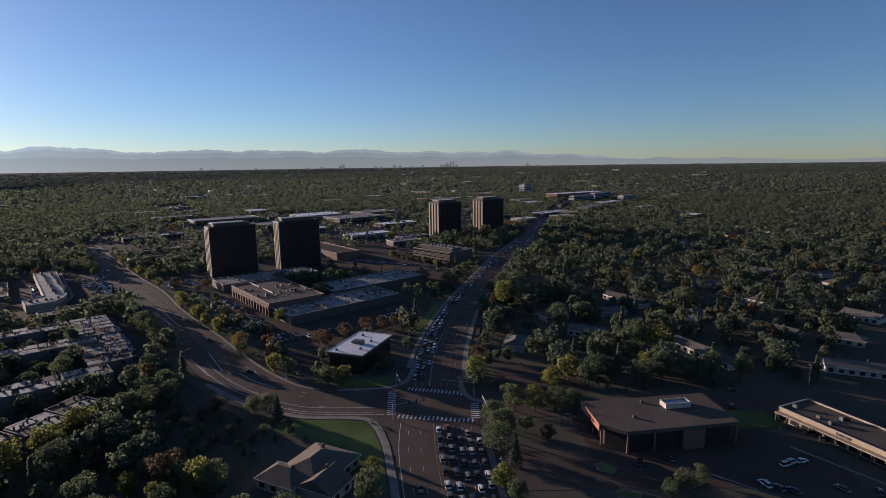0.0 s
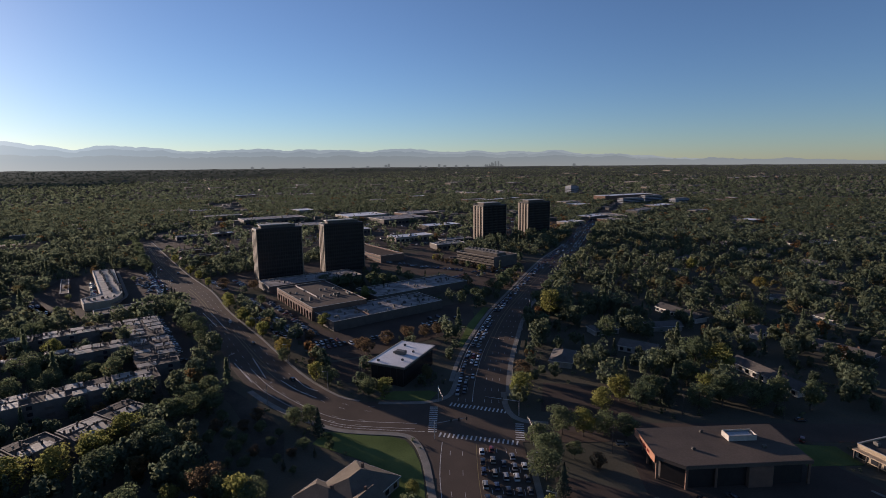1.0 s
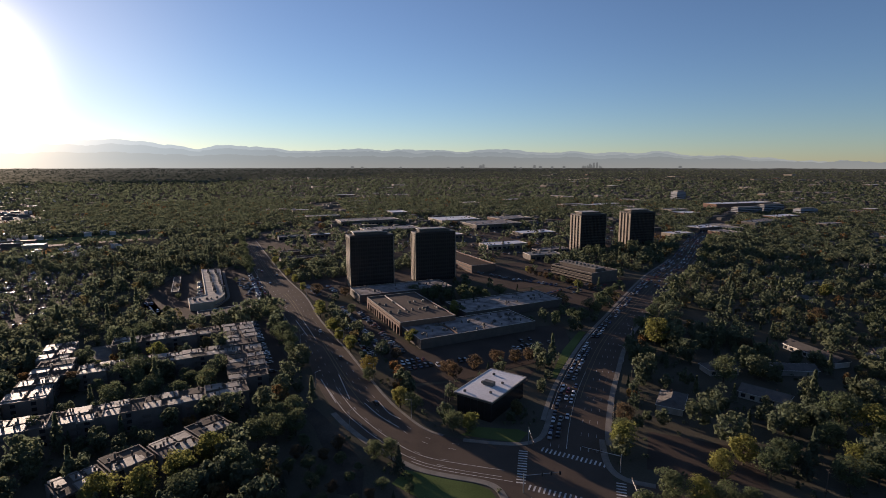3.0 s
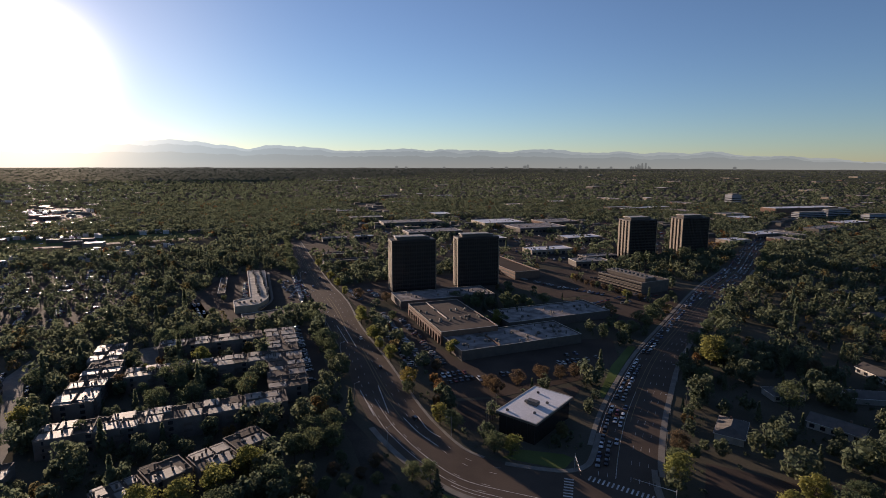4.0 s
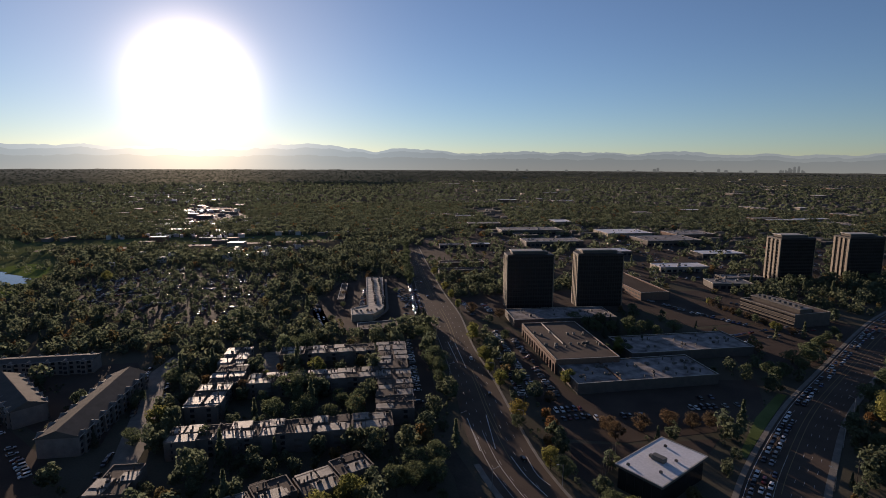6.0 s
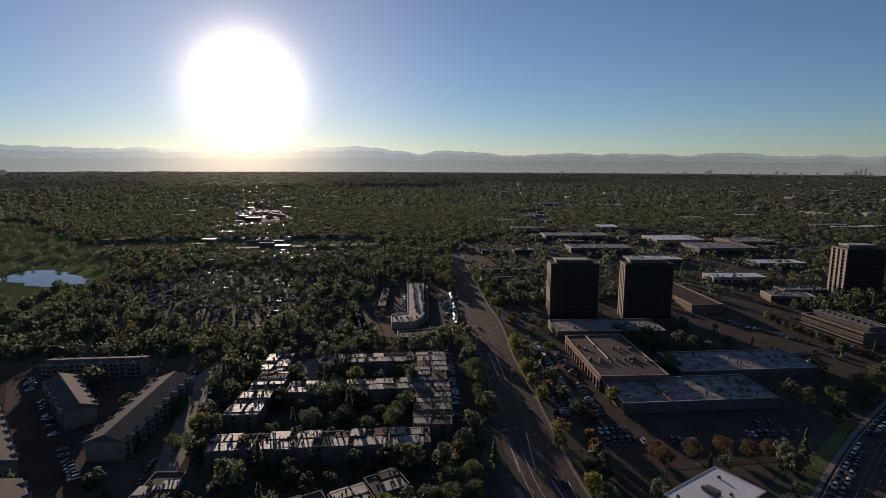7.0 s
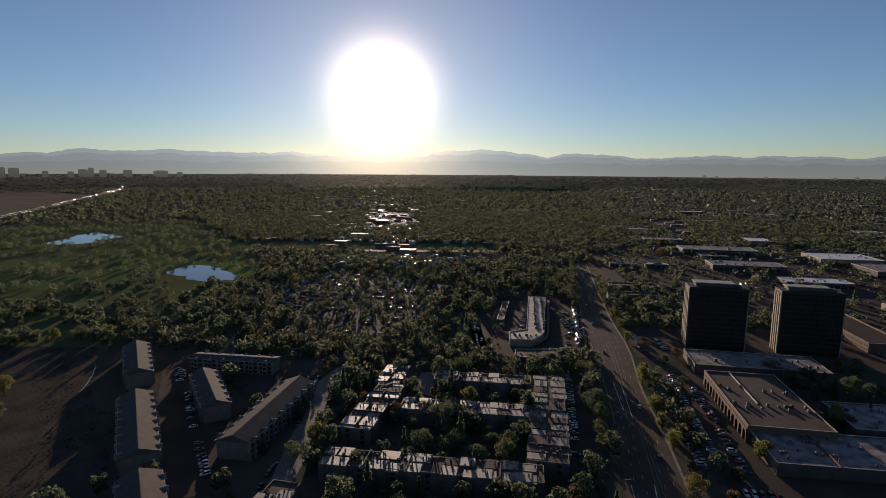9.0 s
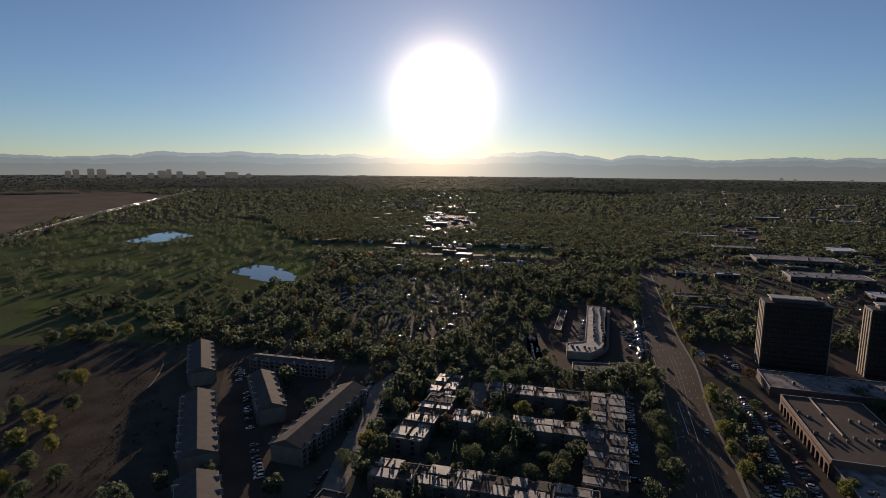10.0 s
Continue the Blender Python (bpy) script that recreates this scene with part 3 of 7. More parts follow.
GOLF = [(-480, 120), (-560, 2), (-700, -60), (-960, -110), (-1260, -40), (-1560, 60), (-1800, 230), (-1800, 420), (-1450, 470), (-1100, 420), (-840, 380), (-700, 330), (-600, 240), (-540, 190)]
sheet("golf_course", GOLF, FAIRWAY, "green mown golf course with long tree shadows", z=0.03, keep_clear=False, category="golf course")
POND_A = [(-769, 226), (-790, 247), (-800, 268), (-791, 286), (-755, 292), (-738, 291), (-700, 296), (-667, 286), (-677, 258), (-700, 246), (-724, 241)]
POND_B = [(-1182, 132), (-1256, 174), (-1319, 223), (-1260, 244), (-1209, 251), (-1180, 226), (-1150, 196), (-1140, 160)]
for poly in (POND_A, POND_B):
    line = [(q.x + 10 * noise.noise((q.x * 0.06, q.y * 0.06, 1)), q.y + 10 * noise.noise((q.x * 0.06, q.y * 0.06, 6))) for q in smooth_line(poly + poly[:1], 6)[:-1]]
    sheet("pond", line, WATER, "still pond that mirrors the sky on the golf course", z=0.12, category="pond")
for line, wide in (([(-660, 20), (-708, 35), (-736, 69), (-766, 110), (-813, 173), (-1010, 270)], 15), ([(-820, 0), (-854, 36), (-927, 107), (-978, 182), (-1027, 247)], 17), ([(-1851, 131), (-1646, 179), (-1370, 199)], 26), ([(-640, 20), (-656, 50), (-640, 88), (-602, 119)], 12), ([(-1100, 40), (-1240, 80), (-1400, 100), (-1560, 150)], 22), ([(-1050, 300), (-1200, 330), (-1420, 380)], 21), ([(-880, 230), (-960, 300), (-1000, 360)], 16)):
    l = resample([tuple(q) for q in smooth_line(line, 12)], 40)
    w = np.array([wide * (0.75 + 0.4 * noise.noise((q[0] * 0.02, q[1] * 0.02, 3))) for q in l])[:, None]
    side = (offset_line(l, 1.0) - l) * w
    sheet("fairway", [tuple(q) for q in np.r_[l + side, (l - side)[::-1]]], LAWN, "pale green mown fairway strip", z=0.06 + wide * 0.004, keep_clear=False, category="fairway")
for poly in ([(-676, 235), (-640, 240), (-616, 255), (-618, 275), (-653, 267)], [(-790, 297), (-792, 330), (-760, 340), (-711, 320), (-687, 299), (-740, 296)], [(-790, 215), (-815, 240), (-812, 262), (-803, 250), (-785, 232)]):
    sheet("putting_green", [tuple(q) for q in smooth_line(poly + poly[:1], 4)[:-1]], GREEN, "bright green short-mown lawn beside the pond", z=0.08, keep_clear=False, category="lawn")
sheet("parking_lot_district", [(-310, 1054), (-299, 1122), (-257, 1021), (-271, 1002)], LOT, "far asphalt parking lot packed with glinting cars", category="parking lot")
sheet("district_lots", [(-480, 640), (-260, 610), (-100, 650), (-40, 620), (60, 640), (110, 800), (150, 900), (60, 1150), (-300, 1150), (-520, 900)], LOT, "wide asphalt lots of the commercial district", category="parking lot", z=0.02, keep_clear=False)
sheet("parking_lot_behind_towers", [(-355, 871), (-314, 915), (-285, 867), (-328, 819)], LOT, "asphalt parking lot behind the office towers", category="parking lot")
sheet("parking_lot_market", [(-1010, 685), (-1033, 853), (-1336, 1030), (-1404, 931)], LOT, "wide asphalt lots among far shops", category="parking lot", z=0.3)
sheet("meadow_east", [(-790, 535), (-720, 570), (-655, 608), (-612, 662), (-600, 700), (-560, 640), (-558, 609), (-606, 558), (-667, 524), (-719, 493)], GRASS_DRY, "open dry grass strip beside the road", z=0.05, category="field")
sheet("park_lawn", [(-390, 896), (-386, 1056), (-353, 994), (-356, 912)], LAWN, "lit green lawn of a park before the woods", category="lawn", z=0.1)
sheet("meadow", [(-930, 370), (-770, 545), (-640, 690), (-680, 740), (-840, 600), (-1010, 420)], FAIRWAY, "open grassy meadow before the woods", z=0.04, category="field")
draped("dirt_field", [(-1300, -80), (-1750, 10), (-2230, 262), (-2700, 400), (-3100, 250), (-3250, -100), (-3150, -700), (-2884, -800), (-1600, -420)], DIRT, "wide bare brown dirt field", "field")
sheet("dirt_yard", [(-485, 120), (-540, 60), (-500, 30), (-340, 20), (-270, 40), (-262, 90), (-300, 100), (-390, 104)], SCRUB, "rough brown dirt slope beside the townhouses", z=0.04, category="field")
sheet("bare_meadow", [(-770, 1370), (-520, 1090), (-500, 1120), (-690, 1440)], DIRT, "brown bare meadow among the woods", z=0.08, category="field")
kerb("yard_pipe", resample([(-449, 113), (-436, 111), (-423, 107.7), (-406, 102), (-398, 98.4)], 24), 0.0, 0.7, "pale curved concrete channel across the dirt slope")
HWY_LINE = resample([(-1000, -190), (-1290, -60), (-1860, 90), (-2570, 355), (-3500, 740)], 60)
draped("highway", [tuple(q) for q in np.r_[offset_line(HWY_LINE, 17), offset_line(HWY_LINE, -17)[::-1]]], ASPHALT, "far highway with dense traffic", "road", 1.8, 2)
sheet("west_road", [tuple(q) for q in np.r_[offset_line(resample([(-900, 380), (-756, 540), (-610, 710), (-480, 800), (-300, 880)], 24), 9), offset_line(resample([(-900, 380), (-756, 540), (-610, 710), (-480, 800), (-300, 880)], 24), -9)[::-1]]], ASPHALT, "asphalt road along the edge of the woods", z=0.1, category="road")

# ---- mountains on the horizon ----
RIDGE = [(-60, -0.7), (-40, -0.6), (-28, -0.4), (-18, 0.15), (-12.8, 0.6), (-10, 0.55), (-7.3, 1.05), (-5.3, 0.85), (-1, 0.95), (5, 1.0), (7.8, 1.33), (10.7, 1.24), (13, 1.05), (16.3, 1.29), (20.6, 1.22), (23, 1.4), (29.5, 1.12), (33, 1.47), (36.4, 1.65), (39.1, 1.36), (45.3, 2.05), (49, 1.95), (51.7, 1.7), (61, 1.64), (72, 1.63), (76.4, 1.8), (80, 1.63), (83.4, 1.72), (87.5, 1.28), (91.7, 1.1), (94.5, 1.3), (105, 1.2), (120, 0.8), (140, 0.2)]


def ridge(name, dist, lift, rough, colour, haze, z0, z1, label):
    az = np.arange(-60, 140, 0.25)
    el = np.interp(az, [r[0] for r in RIDGE], [r[1] for r in RIDGE])
    bm = bmesh.new()
    prev = None
    for a, e in zip(az, el):
        e = e * lift + rough * (noise.noise((a * 0.45, dist * 0.01, 0)) + 0.5 * noise.noise((a * 1.3, dist * 0.02, 3)) + 0.35 * noise.noise((a * 3.7, dist, 7)) + 0.2 * noise.noise((a * 9.0, dist, 2)))
        x, y = -math.sin(radians(a)), math.cos(radians(a))
        top = 118 + dist * math.tan(radians(e))
        row = [bm.verts.new((x * dist - 8, y * dist + 40, 20)), bm.verts.new((x * dist - 8, y * dist + 40, max(top, 40))), bm.verts.new((x * (dist + 60) - 8, y * (dist + 60) + 40, 20))]
        if prev:
            bm.faces.new((prev[0], row[0], row[1], prev[1]))
            bm.faces.new((prev[1], row[1], row[2], prev[2]))
        prev = row
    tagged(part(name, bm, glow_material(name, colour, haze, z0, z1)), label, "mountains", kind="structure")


# hills glow by themselves: haze and the sun's wash sit in their emission colours
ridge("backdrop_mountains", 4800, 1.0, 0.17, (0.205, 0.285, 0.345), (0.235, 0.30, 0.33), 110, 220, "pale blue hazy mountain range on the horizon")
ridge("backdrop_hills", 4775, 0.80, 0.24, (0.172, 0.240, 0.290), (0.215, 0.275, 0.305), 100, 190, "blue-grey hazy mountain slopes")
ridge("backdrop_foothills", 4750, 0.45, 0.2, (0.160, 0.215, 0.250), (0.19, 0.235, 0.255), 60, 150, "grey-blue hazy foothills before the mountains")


def plain_height(x, y):
    """The rise of the last stretch of the plain."""
    r, a = math.hypot(x, y - 200), math.degrees(math.atan2(-x, y - 200))
    return float(ground_height(np.array(r))) + float(np.interp(a, [0, 30, 60, 90], [0.5, 3, 12, 20])) * min(1.0, max(0.0, (r - 3500) / 800)) + 0.7 + max(0.0, 5 * noise.noise((x * 0.006, y * 0.006, 2)) + 3 * noise.noise((x * 0.02, y * 0.02, 5)))


def plain_edge():
    """The last, hazy stretch of the plain before the hills; its haze is painted emission."""
    bm = bmesh.new()
    prev = None
    for a in np.arange(-60, 140, 0.4):
        row = []
        for r in (2960, 3100, 3250, 3400, 3600, 3800, 4000, 4150, 4300):
            x, y = -math.sin(radians(a)) * r, 200 + math.cos(radians(a)) * r
            row.append(bm.verts.new((x, y, plain_height(x, y))))
        for k in range(len(row) - 1) if prev else ():
            bm.faces.new((prev[k], prev[k + 1], row[k + 1], row[k]))
        prev = row
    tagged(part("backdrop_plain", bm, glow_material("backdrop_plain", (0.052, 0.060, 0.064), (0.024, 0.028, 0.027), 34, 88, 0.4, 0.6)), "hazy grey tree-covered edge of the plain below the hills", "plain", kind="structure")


plain_edge()

# ---- buildings ----
def window_mesh(w, h, glass, frame_mat, name="window"):
    bm = boxes((-w / 2 - 0.1, w / 2 + 0.1, -0.12, 0.0, -0.1, h + 0.1))
    bm.faces.ensure_lookup_table()
    front = bm.faces[2]
    for f in bm.faces:
        f.material_index = 1
    bmesh.ops.inset_region(bm, faces=[front], thickness=0.12, depth=-0.08)
    front.material_index = 0
    me = bpy.data.meshes.new(name)
    bm.to_mesh(me)
    bm.free()
    me.materials.append(glass), me.materials.append(frame_mat)
    return me


WIN = window_mesh(1.7, 1.4, GLASS, UNITGREY)
WIN_WIDE = window_mesh(2.6, 1.5, GLASS, DARKWALL)


def unit_mesh():
    bm = bevelled(boxes((-0.8, 0.8, -0.6, 0.6, 0.12, 1.25)), 0.06)
    for b in ((-0.7, -0.5, -0.6, 0.6, 0, 0.12), (0.5, 0.7, -0.6, 0.6, 0, 0.12)):
        box(bm, *b)
    body = bpy.data.meshes.new("casing")
    bm.to_mesh(body)
    bm.free()
    body.materials.append(UNITGREY)
    bm = bmesh.new()
    bmesh.ops.create_cone(bm, cap_ends=True, segments=12, radius1=0.45, radius2=0.42, depth=0.18, matrix=Matrix.Translation((0, 0, 1.33)))
    fan = bpy.data.meshes.new("fan_cowl")
    bm.to_mesh(fan)
    bm.free()
    fan.materials.append(DARKWALL)
    return body, fan


UNIT_BODY, UNIT_FAN = unit_mesh()


def rooftop_unit(m, scale=1.0, label="grey metal cooling unit on a flat roof"):
    root = thing("rooftop_unit", m @ Matrix.Scale(scale, 4), label, "rooftop unit", "rooftop units")
    link("casing", UNIT_BODY, parent=root)
    link("fan_cowl", UNIT_FAN, parent=root)


def flat_building(name, label, o, ang, length, width, h, wall, roof, floors=0, bay=4.0, units=0, win=None, category="building", group="", parapet=0.7, coping=COPING, ends=True, seed=1, steps=()):
    """A flat-roofed block: outer walls, roof deck, parapet with coping, rows of windows; o is its corner, length runs at ang."""
    root = thing(name, pose(o[0], o[1], 0, 0, 0, ang), label, category, group)
    TAKEN.append(rect_poly(o, ang, length, width, 3.0))
    t, top = 0.35, h + parapet
    part("wall", boxes((0, length, 0, t, -0.3, top), (0, length, width - t, width, -0.3, top), (0, t, t, width - t, -0.3, top), (length - t, length, t, width - t, -0.3, top)), wall, root)
    part("roof", boxes((t, length - t, t, width - t, h - 0.4, h)), BROWNROOF if name == "apartment_block" else roof, root)
    c = 0.08
    part("coping", boxes((-c, length + c, -c, t + c, top, top + 0.12), (-c, length + c, width - t - c, width + c, top, top + 0.12), (-c, t + c, t + c, width - t - c, top, top + 0.12), (length - t - c, length + c, t + c, width - t - c, top, top + 0.12)), DARKWALL if name == "apartment_block" else coping, root)
    rng = random.Random(seed)
    if floors:
        fh = h / floors
        n = max(1, int(length / bay))
        m = max(1, int(width / bay))
        for k in range(floors):
            z = k * fh + 0.9
            for j in range(n):
                x = length * (j + 0.5) / n
                link("window", win or WIN, None, root, m=pose(x, 0, z))
            for j in range(m if ends else 0):
                y = width * (j + 0.5) / m
                link("window", win or WIN, None, root, m=pose(0, y, z, 0, 0, -90))
    if name == "apartment_block":
        for k in range(int(length / 1.7)):
            x, y, z1 = rng.uniform(1, length - 1), width * rng.choice((0.2, 0.28, 0.5, 0.72, 0.8)) + rng.uniform(-0.6, 0.6), h + rng.uniform(1.3, 2.5)
            part("flue", boxes((x - 0.28, x + 0.28, y - 0.22, y + 0.22, h, z1), (x - 0.36, x + 0.36, y - 0.3, y + 0.3, z1, z1 + 0.1)), DARKWALL, root)
        x = 0.0
        while x < length - 3:
            x1 = min(length, x + rng.uniform(4.5, 10))
            for y0, y1 in ((-rng.uniform(0.0, 1.5), width * 0.5 - rng.uniform(0.8, 2.2)), (width * 0.5 + rng.uniform(0.6, 1.6), width + rng.uniform(0.0, 1.5))):
                rise = rng.choice((0.38, 0.41, 0.44, 0.5))
                if rng.random() < 0.74:
                    part("roof_deck", boxes((x + rng.uniform(0.1, 1.4), x1 - rng.uniform(0.1, 1.2), y0, y1, h - 0.3, h + rise)), GRAVELROOF if rng.random() < 0.72 else BROWNROOF, root)
            x = x1
        for y0, y1 in ((-1.2, width * 0.46), (width * 0.54, width + 1.2)) if width < 16 else ():
            x = rng.uniform(1, 9)
            while x < length - 9:
                x1, z1 = x + rng.uniform(6, 9), h + rng.uniform(0.55, 0.7)
                bay_part = part("bay", boxes((x, x1, y0, y1, -0.3, z1)), wall, root)
                part("bay_roof", boxes((x + 0.3, x1 - 0.3, y0 + 0.3, y1 - 0.3, z1, z1 + 0.08)), GRAVELROOF, bay_part, "pale gravel deck of a projecting bay")
                x = x1 + rng.uniform(5, 14)
        x = rng.uniform(12, 20)
        while x < length - 6:
            rng.random() < 0.6 and part("firewall", boxes((x, x + 0.4, -0.15, width + 0.15, h - 0.5, h + rng.uniform(0.9, 1.3))), DARKWALL, root)
            x += rng.uniform(14, 26)
        for k in range(int(length / 8.4)):
            x = 8.4 * (k + 0.5)
            for y0, y1 in ((-1.5, 0.0), (width, width + 1.5)):
                for z in (h / 3, 2 * h / 3):
                    part("balcony", boxes((x - 1.6, x + 1.6, y0, y1, z - 0.15, z), (x - 1.6, x + 1.6, y0 if y0 < 0 else y1 - 0.08, y0 + 0.08 if y0 < 0 else y1, z, z + 1.0)), DARKWALL, root)
    base = pose(o[0], o[1], 0, 0, 0, ang)
    for k in range(units):
        x, y = rng.uniform(2, length - 2), width * rng.choice((0.3, 0.36, 0.62, 0.7)) + rng.uniform(-0.8, 0.8)
        rooftop_unit(base @ pose(x, y, h + (0.5 if name == "apartment_block" else 0.002), 0, 0, rng.choice((0, 90))), rng.uniform(0.8, 1.25) * (0.6 if name == "apartment_block" else 1))
    return root


def office_tower(o, ang, length, depth, h, floors, label):
    """Dark bronze office tower: glazed bands between spandrels, pale piers on the end walls, set-back penthouse."""
    root = thing("office_tower", pose(o[0], o[1], 0, 0, 0, ang), label, "office tower", "office towers")
    TAKEN.append(rect_poly(o, ang, length, depth, 5))
    part("glazing", boxes((0.4, length - 0.4, 0.4, depth - 0.4, -0.3, h - 0.4)), BRONZE, root, "dark bronze glazing")
    fh = h / floors
    band = boxes((0, length, 0, depth, 0, fh * 0.42))
    me = bpy.data.meshes.new("spandrel")
    band.to_mesh(me)
    band.free()
    for k in range(1, floors):
        link("spandrel", me, SPANDREL, root, m=pose(0, 0, k * fh - fh * 0.21))
    part("cornice", boxes((-0.3, length + 0.3, -0.3, depth + 0.3, h - 1.4, h + 0.5)), SPANDREL, root)
    fin = boxes((-0.16, 0.16, -0.32, 0.1, 1.0, h - 1.4))
    fm = bpy.data.meshes.new("mullion")
    fin.to_mesh(fm)
    fin.free()
    n = 18
    for k in range(n + 1):
        link("mullion", fm, SPANDREL, root, m=pose(length * (0.01 + 0.98 * k / n), 0, 0))
    for side, x in ((-1, 0.0), (1, length)):
        for a, b in ((0.0, 0.13), (0.30, 0.43), (0.57, 0.70), (0.87, 1.0)):
            x0, x1 = (x - 0.55, x + 0.2) if side < 0 else (x - 0.2, x + 0.55)
            part("pier", boxes((x0, x1, depth * a, depth * b, -0.3, h - 1.4)), PIER, root, "pale stone pier")
    part("penthouse", boxes((length * 0.12, length * 0.80, depth * 0.25, depth * 0.85, h, h + 2.9)), DARKWALL, root, "dark set-back penthouse")
    part("penthouse_roof", boxes((length * 0.09, length * 0.79, depth * 0.23, depth * 0.87, h + 2.9, h + 3.5)), COPING, root)
    part("plant_room", boxes((length * 0.80, length * 0.9, depth * 0.3, depth * 0.6, h + 0.5, h + 2.6)), UNITGREY, root)


office_tower((-204.0, 463.2), 35.5, 40, 17, 46.5, 13, "dark bronze glass office tower with pale stone end piers")
office_tower((-154.8, 502), 35.5, 40, 14, 46.5, 13, "dark bronze glass office tower with pale stone end piers")
office_tower((-5, 717), 35.5, 38, 23, 46.5, 13, "dark brown office tower with pale piers on its lit end")
office_tower((58, 768), 35.5, 40, 22, 46.5, 13, "dark brown office tower with pale piers on its lit end")

# the mall
flat_building("mall_hall", "low mall hall with a stained pale roof and dark walls", (-175.5, 416), 38.5, 82, 31, 5.6, DARKWALL, STAINEDROOF, units=9, category="mall", parapet=0.6, seed=2)
flat_building("mall_hall", "long low mall hall with a wet-looking pale roof", (-96, 324), 41.5, 85, 32, 5.5, DARKWALL, STAINEDROOF, units=26, category="mall", parapet=0.6, seed=3)
flat_building("mall_hall", "low mall hall with a stained flat roof in part shade", (-82, 389), 41, 86, 33, 5.5, DARKWALL, STAINEDROOF, units=8, category="mall", parapet=0.6, seed=4)
arcade = flat_building("brick_mall", "brown-roofed brick mall building with an arched arcade", (-116.3, 345.2), 39.5, 40, 74, 8.4, BRICK, BROWNROOF, units=22, category="mall", parapet=0.6, seed=5)


def arcade_arches(root, depth, n):
    """Brick piers with round arches along the wall x = 0, each bay its own part."""
    bay = depth / n
    bm = bmesh.new()
    r, spring, top, t = bay * 0.36, 4.0, 7.2, 0.7
    arc = [(bay / 2 - r * math.cos(a), spring + r * math.sin(a)) for a in np.linspace(0, math.pi, 9)]
    # front made of quads between the opening and the outer edge
    rows = []
    for k, (y, z) in enumerate(arc):
        oy = bay * k / 8
        rows.append((y, z, oy, top))
    def quad(pts):
        bm.faces.new([bm.verts.new(p) for p in pts])
    for x in (-t,):
        quad([(x, 0, 0), (x, bay / 2 - r, 0), (x, bay / 2 - r, spring), (x, 0, top)])
        quad([(x, bay / 2 + r, 0), (x, bay, 0), (x, bay, top), (x, bay / 2 + r, spring)])
        for a, b in zip(rows, rows[1:]):
            quad([(x, a[0], a[1]), (x, b[0], b[1]), (x, b[2], top), (x, a[2], top)])
    for a, b in zip(rows, rows[1:]):
        quad([(-t, a[0], a[1]), (0, a[0], a[1]), (0, b[0], b[1]), (-t, b[0], b[1])])
    for y in (bay / 2 - r, bay / 2 + r):
        quad([(-t, y, 0), (0, y, 0), (0, y, spring), (-t, y, spring)])
    quad([(-t, 0, top), (0, 0, top), (0, bay, top), (-t, bay, top)])
    me = bpy.data.meshes.new("arch")
    bm.to_mesh(me)
    bm.free()
    gl = boxes((-0.06, 0, bay / 2 - r * 0.95, bay / 2 + r * 0.95, 0.3, spring + r * 0.6))
    gm = bpy.data.meshes.new("arch_glass")
    gl.to_mesh(gm)
    gl.free()
    for k in range(n):
        link("arch", me, BRICK, root, m=pose(0, k * bay, 0))
        link("arch_glass", gm, GLASS, root, m=pose(0, k * bay, 0))


arcade_arches(arcade, 70, 13)
part("partition", boxes((14.1, 14.5, 28, 73.6, 8.4, 9.3)), COPING, arcade, "pale partition wall across the brown roof")
rng = random.Random(77)
for hall in [ob for ob in bpy.data.objects if ob.name.startswith("mall_hall")]:
    if hall.name == "mall_hall.001":
        part("partition", boxes((25.6, 26.1, 0.4, 31.6, 5.5, 6.6)), BRICK, hall, "brown partition wall across the roof")
    for k in range(16):
        x, y, z1 = rng.uniform(6, 78), rng.uniform(3, 28), 5.5 + rng.uniform(0.8, 2.0)
        part("vent_stack", boxes((x - 0.3, x + 0.3, y - 0.3, y + 0.3, 5.5, z1), (x - 0.42, x + 0.42, y - 0.42, y + 0.42, z1, z1 + 0.15)), UNITGREY, hall)


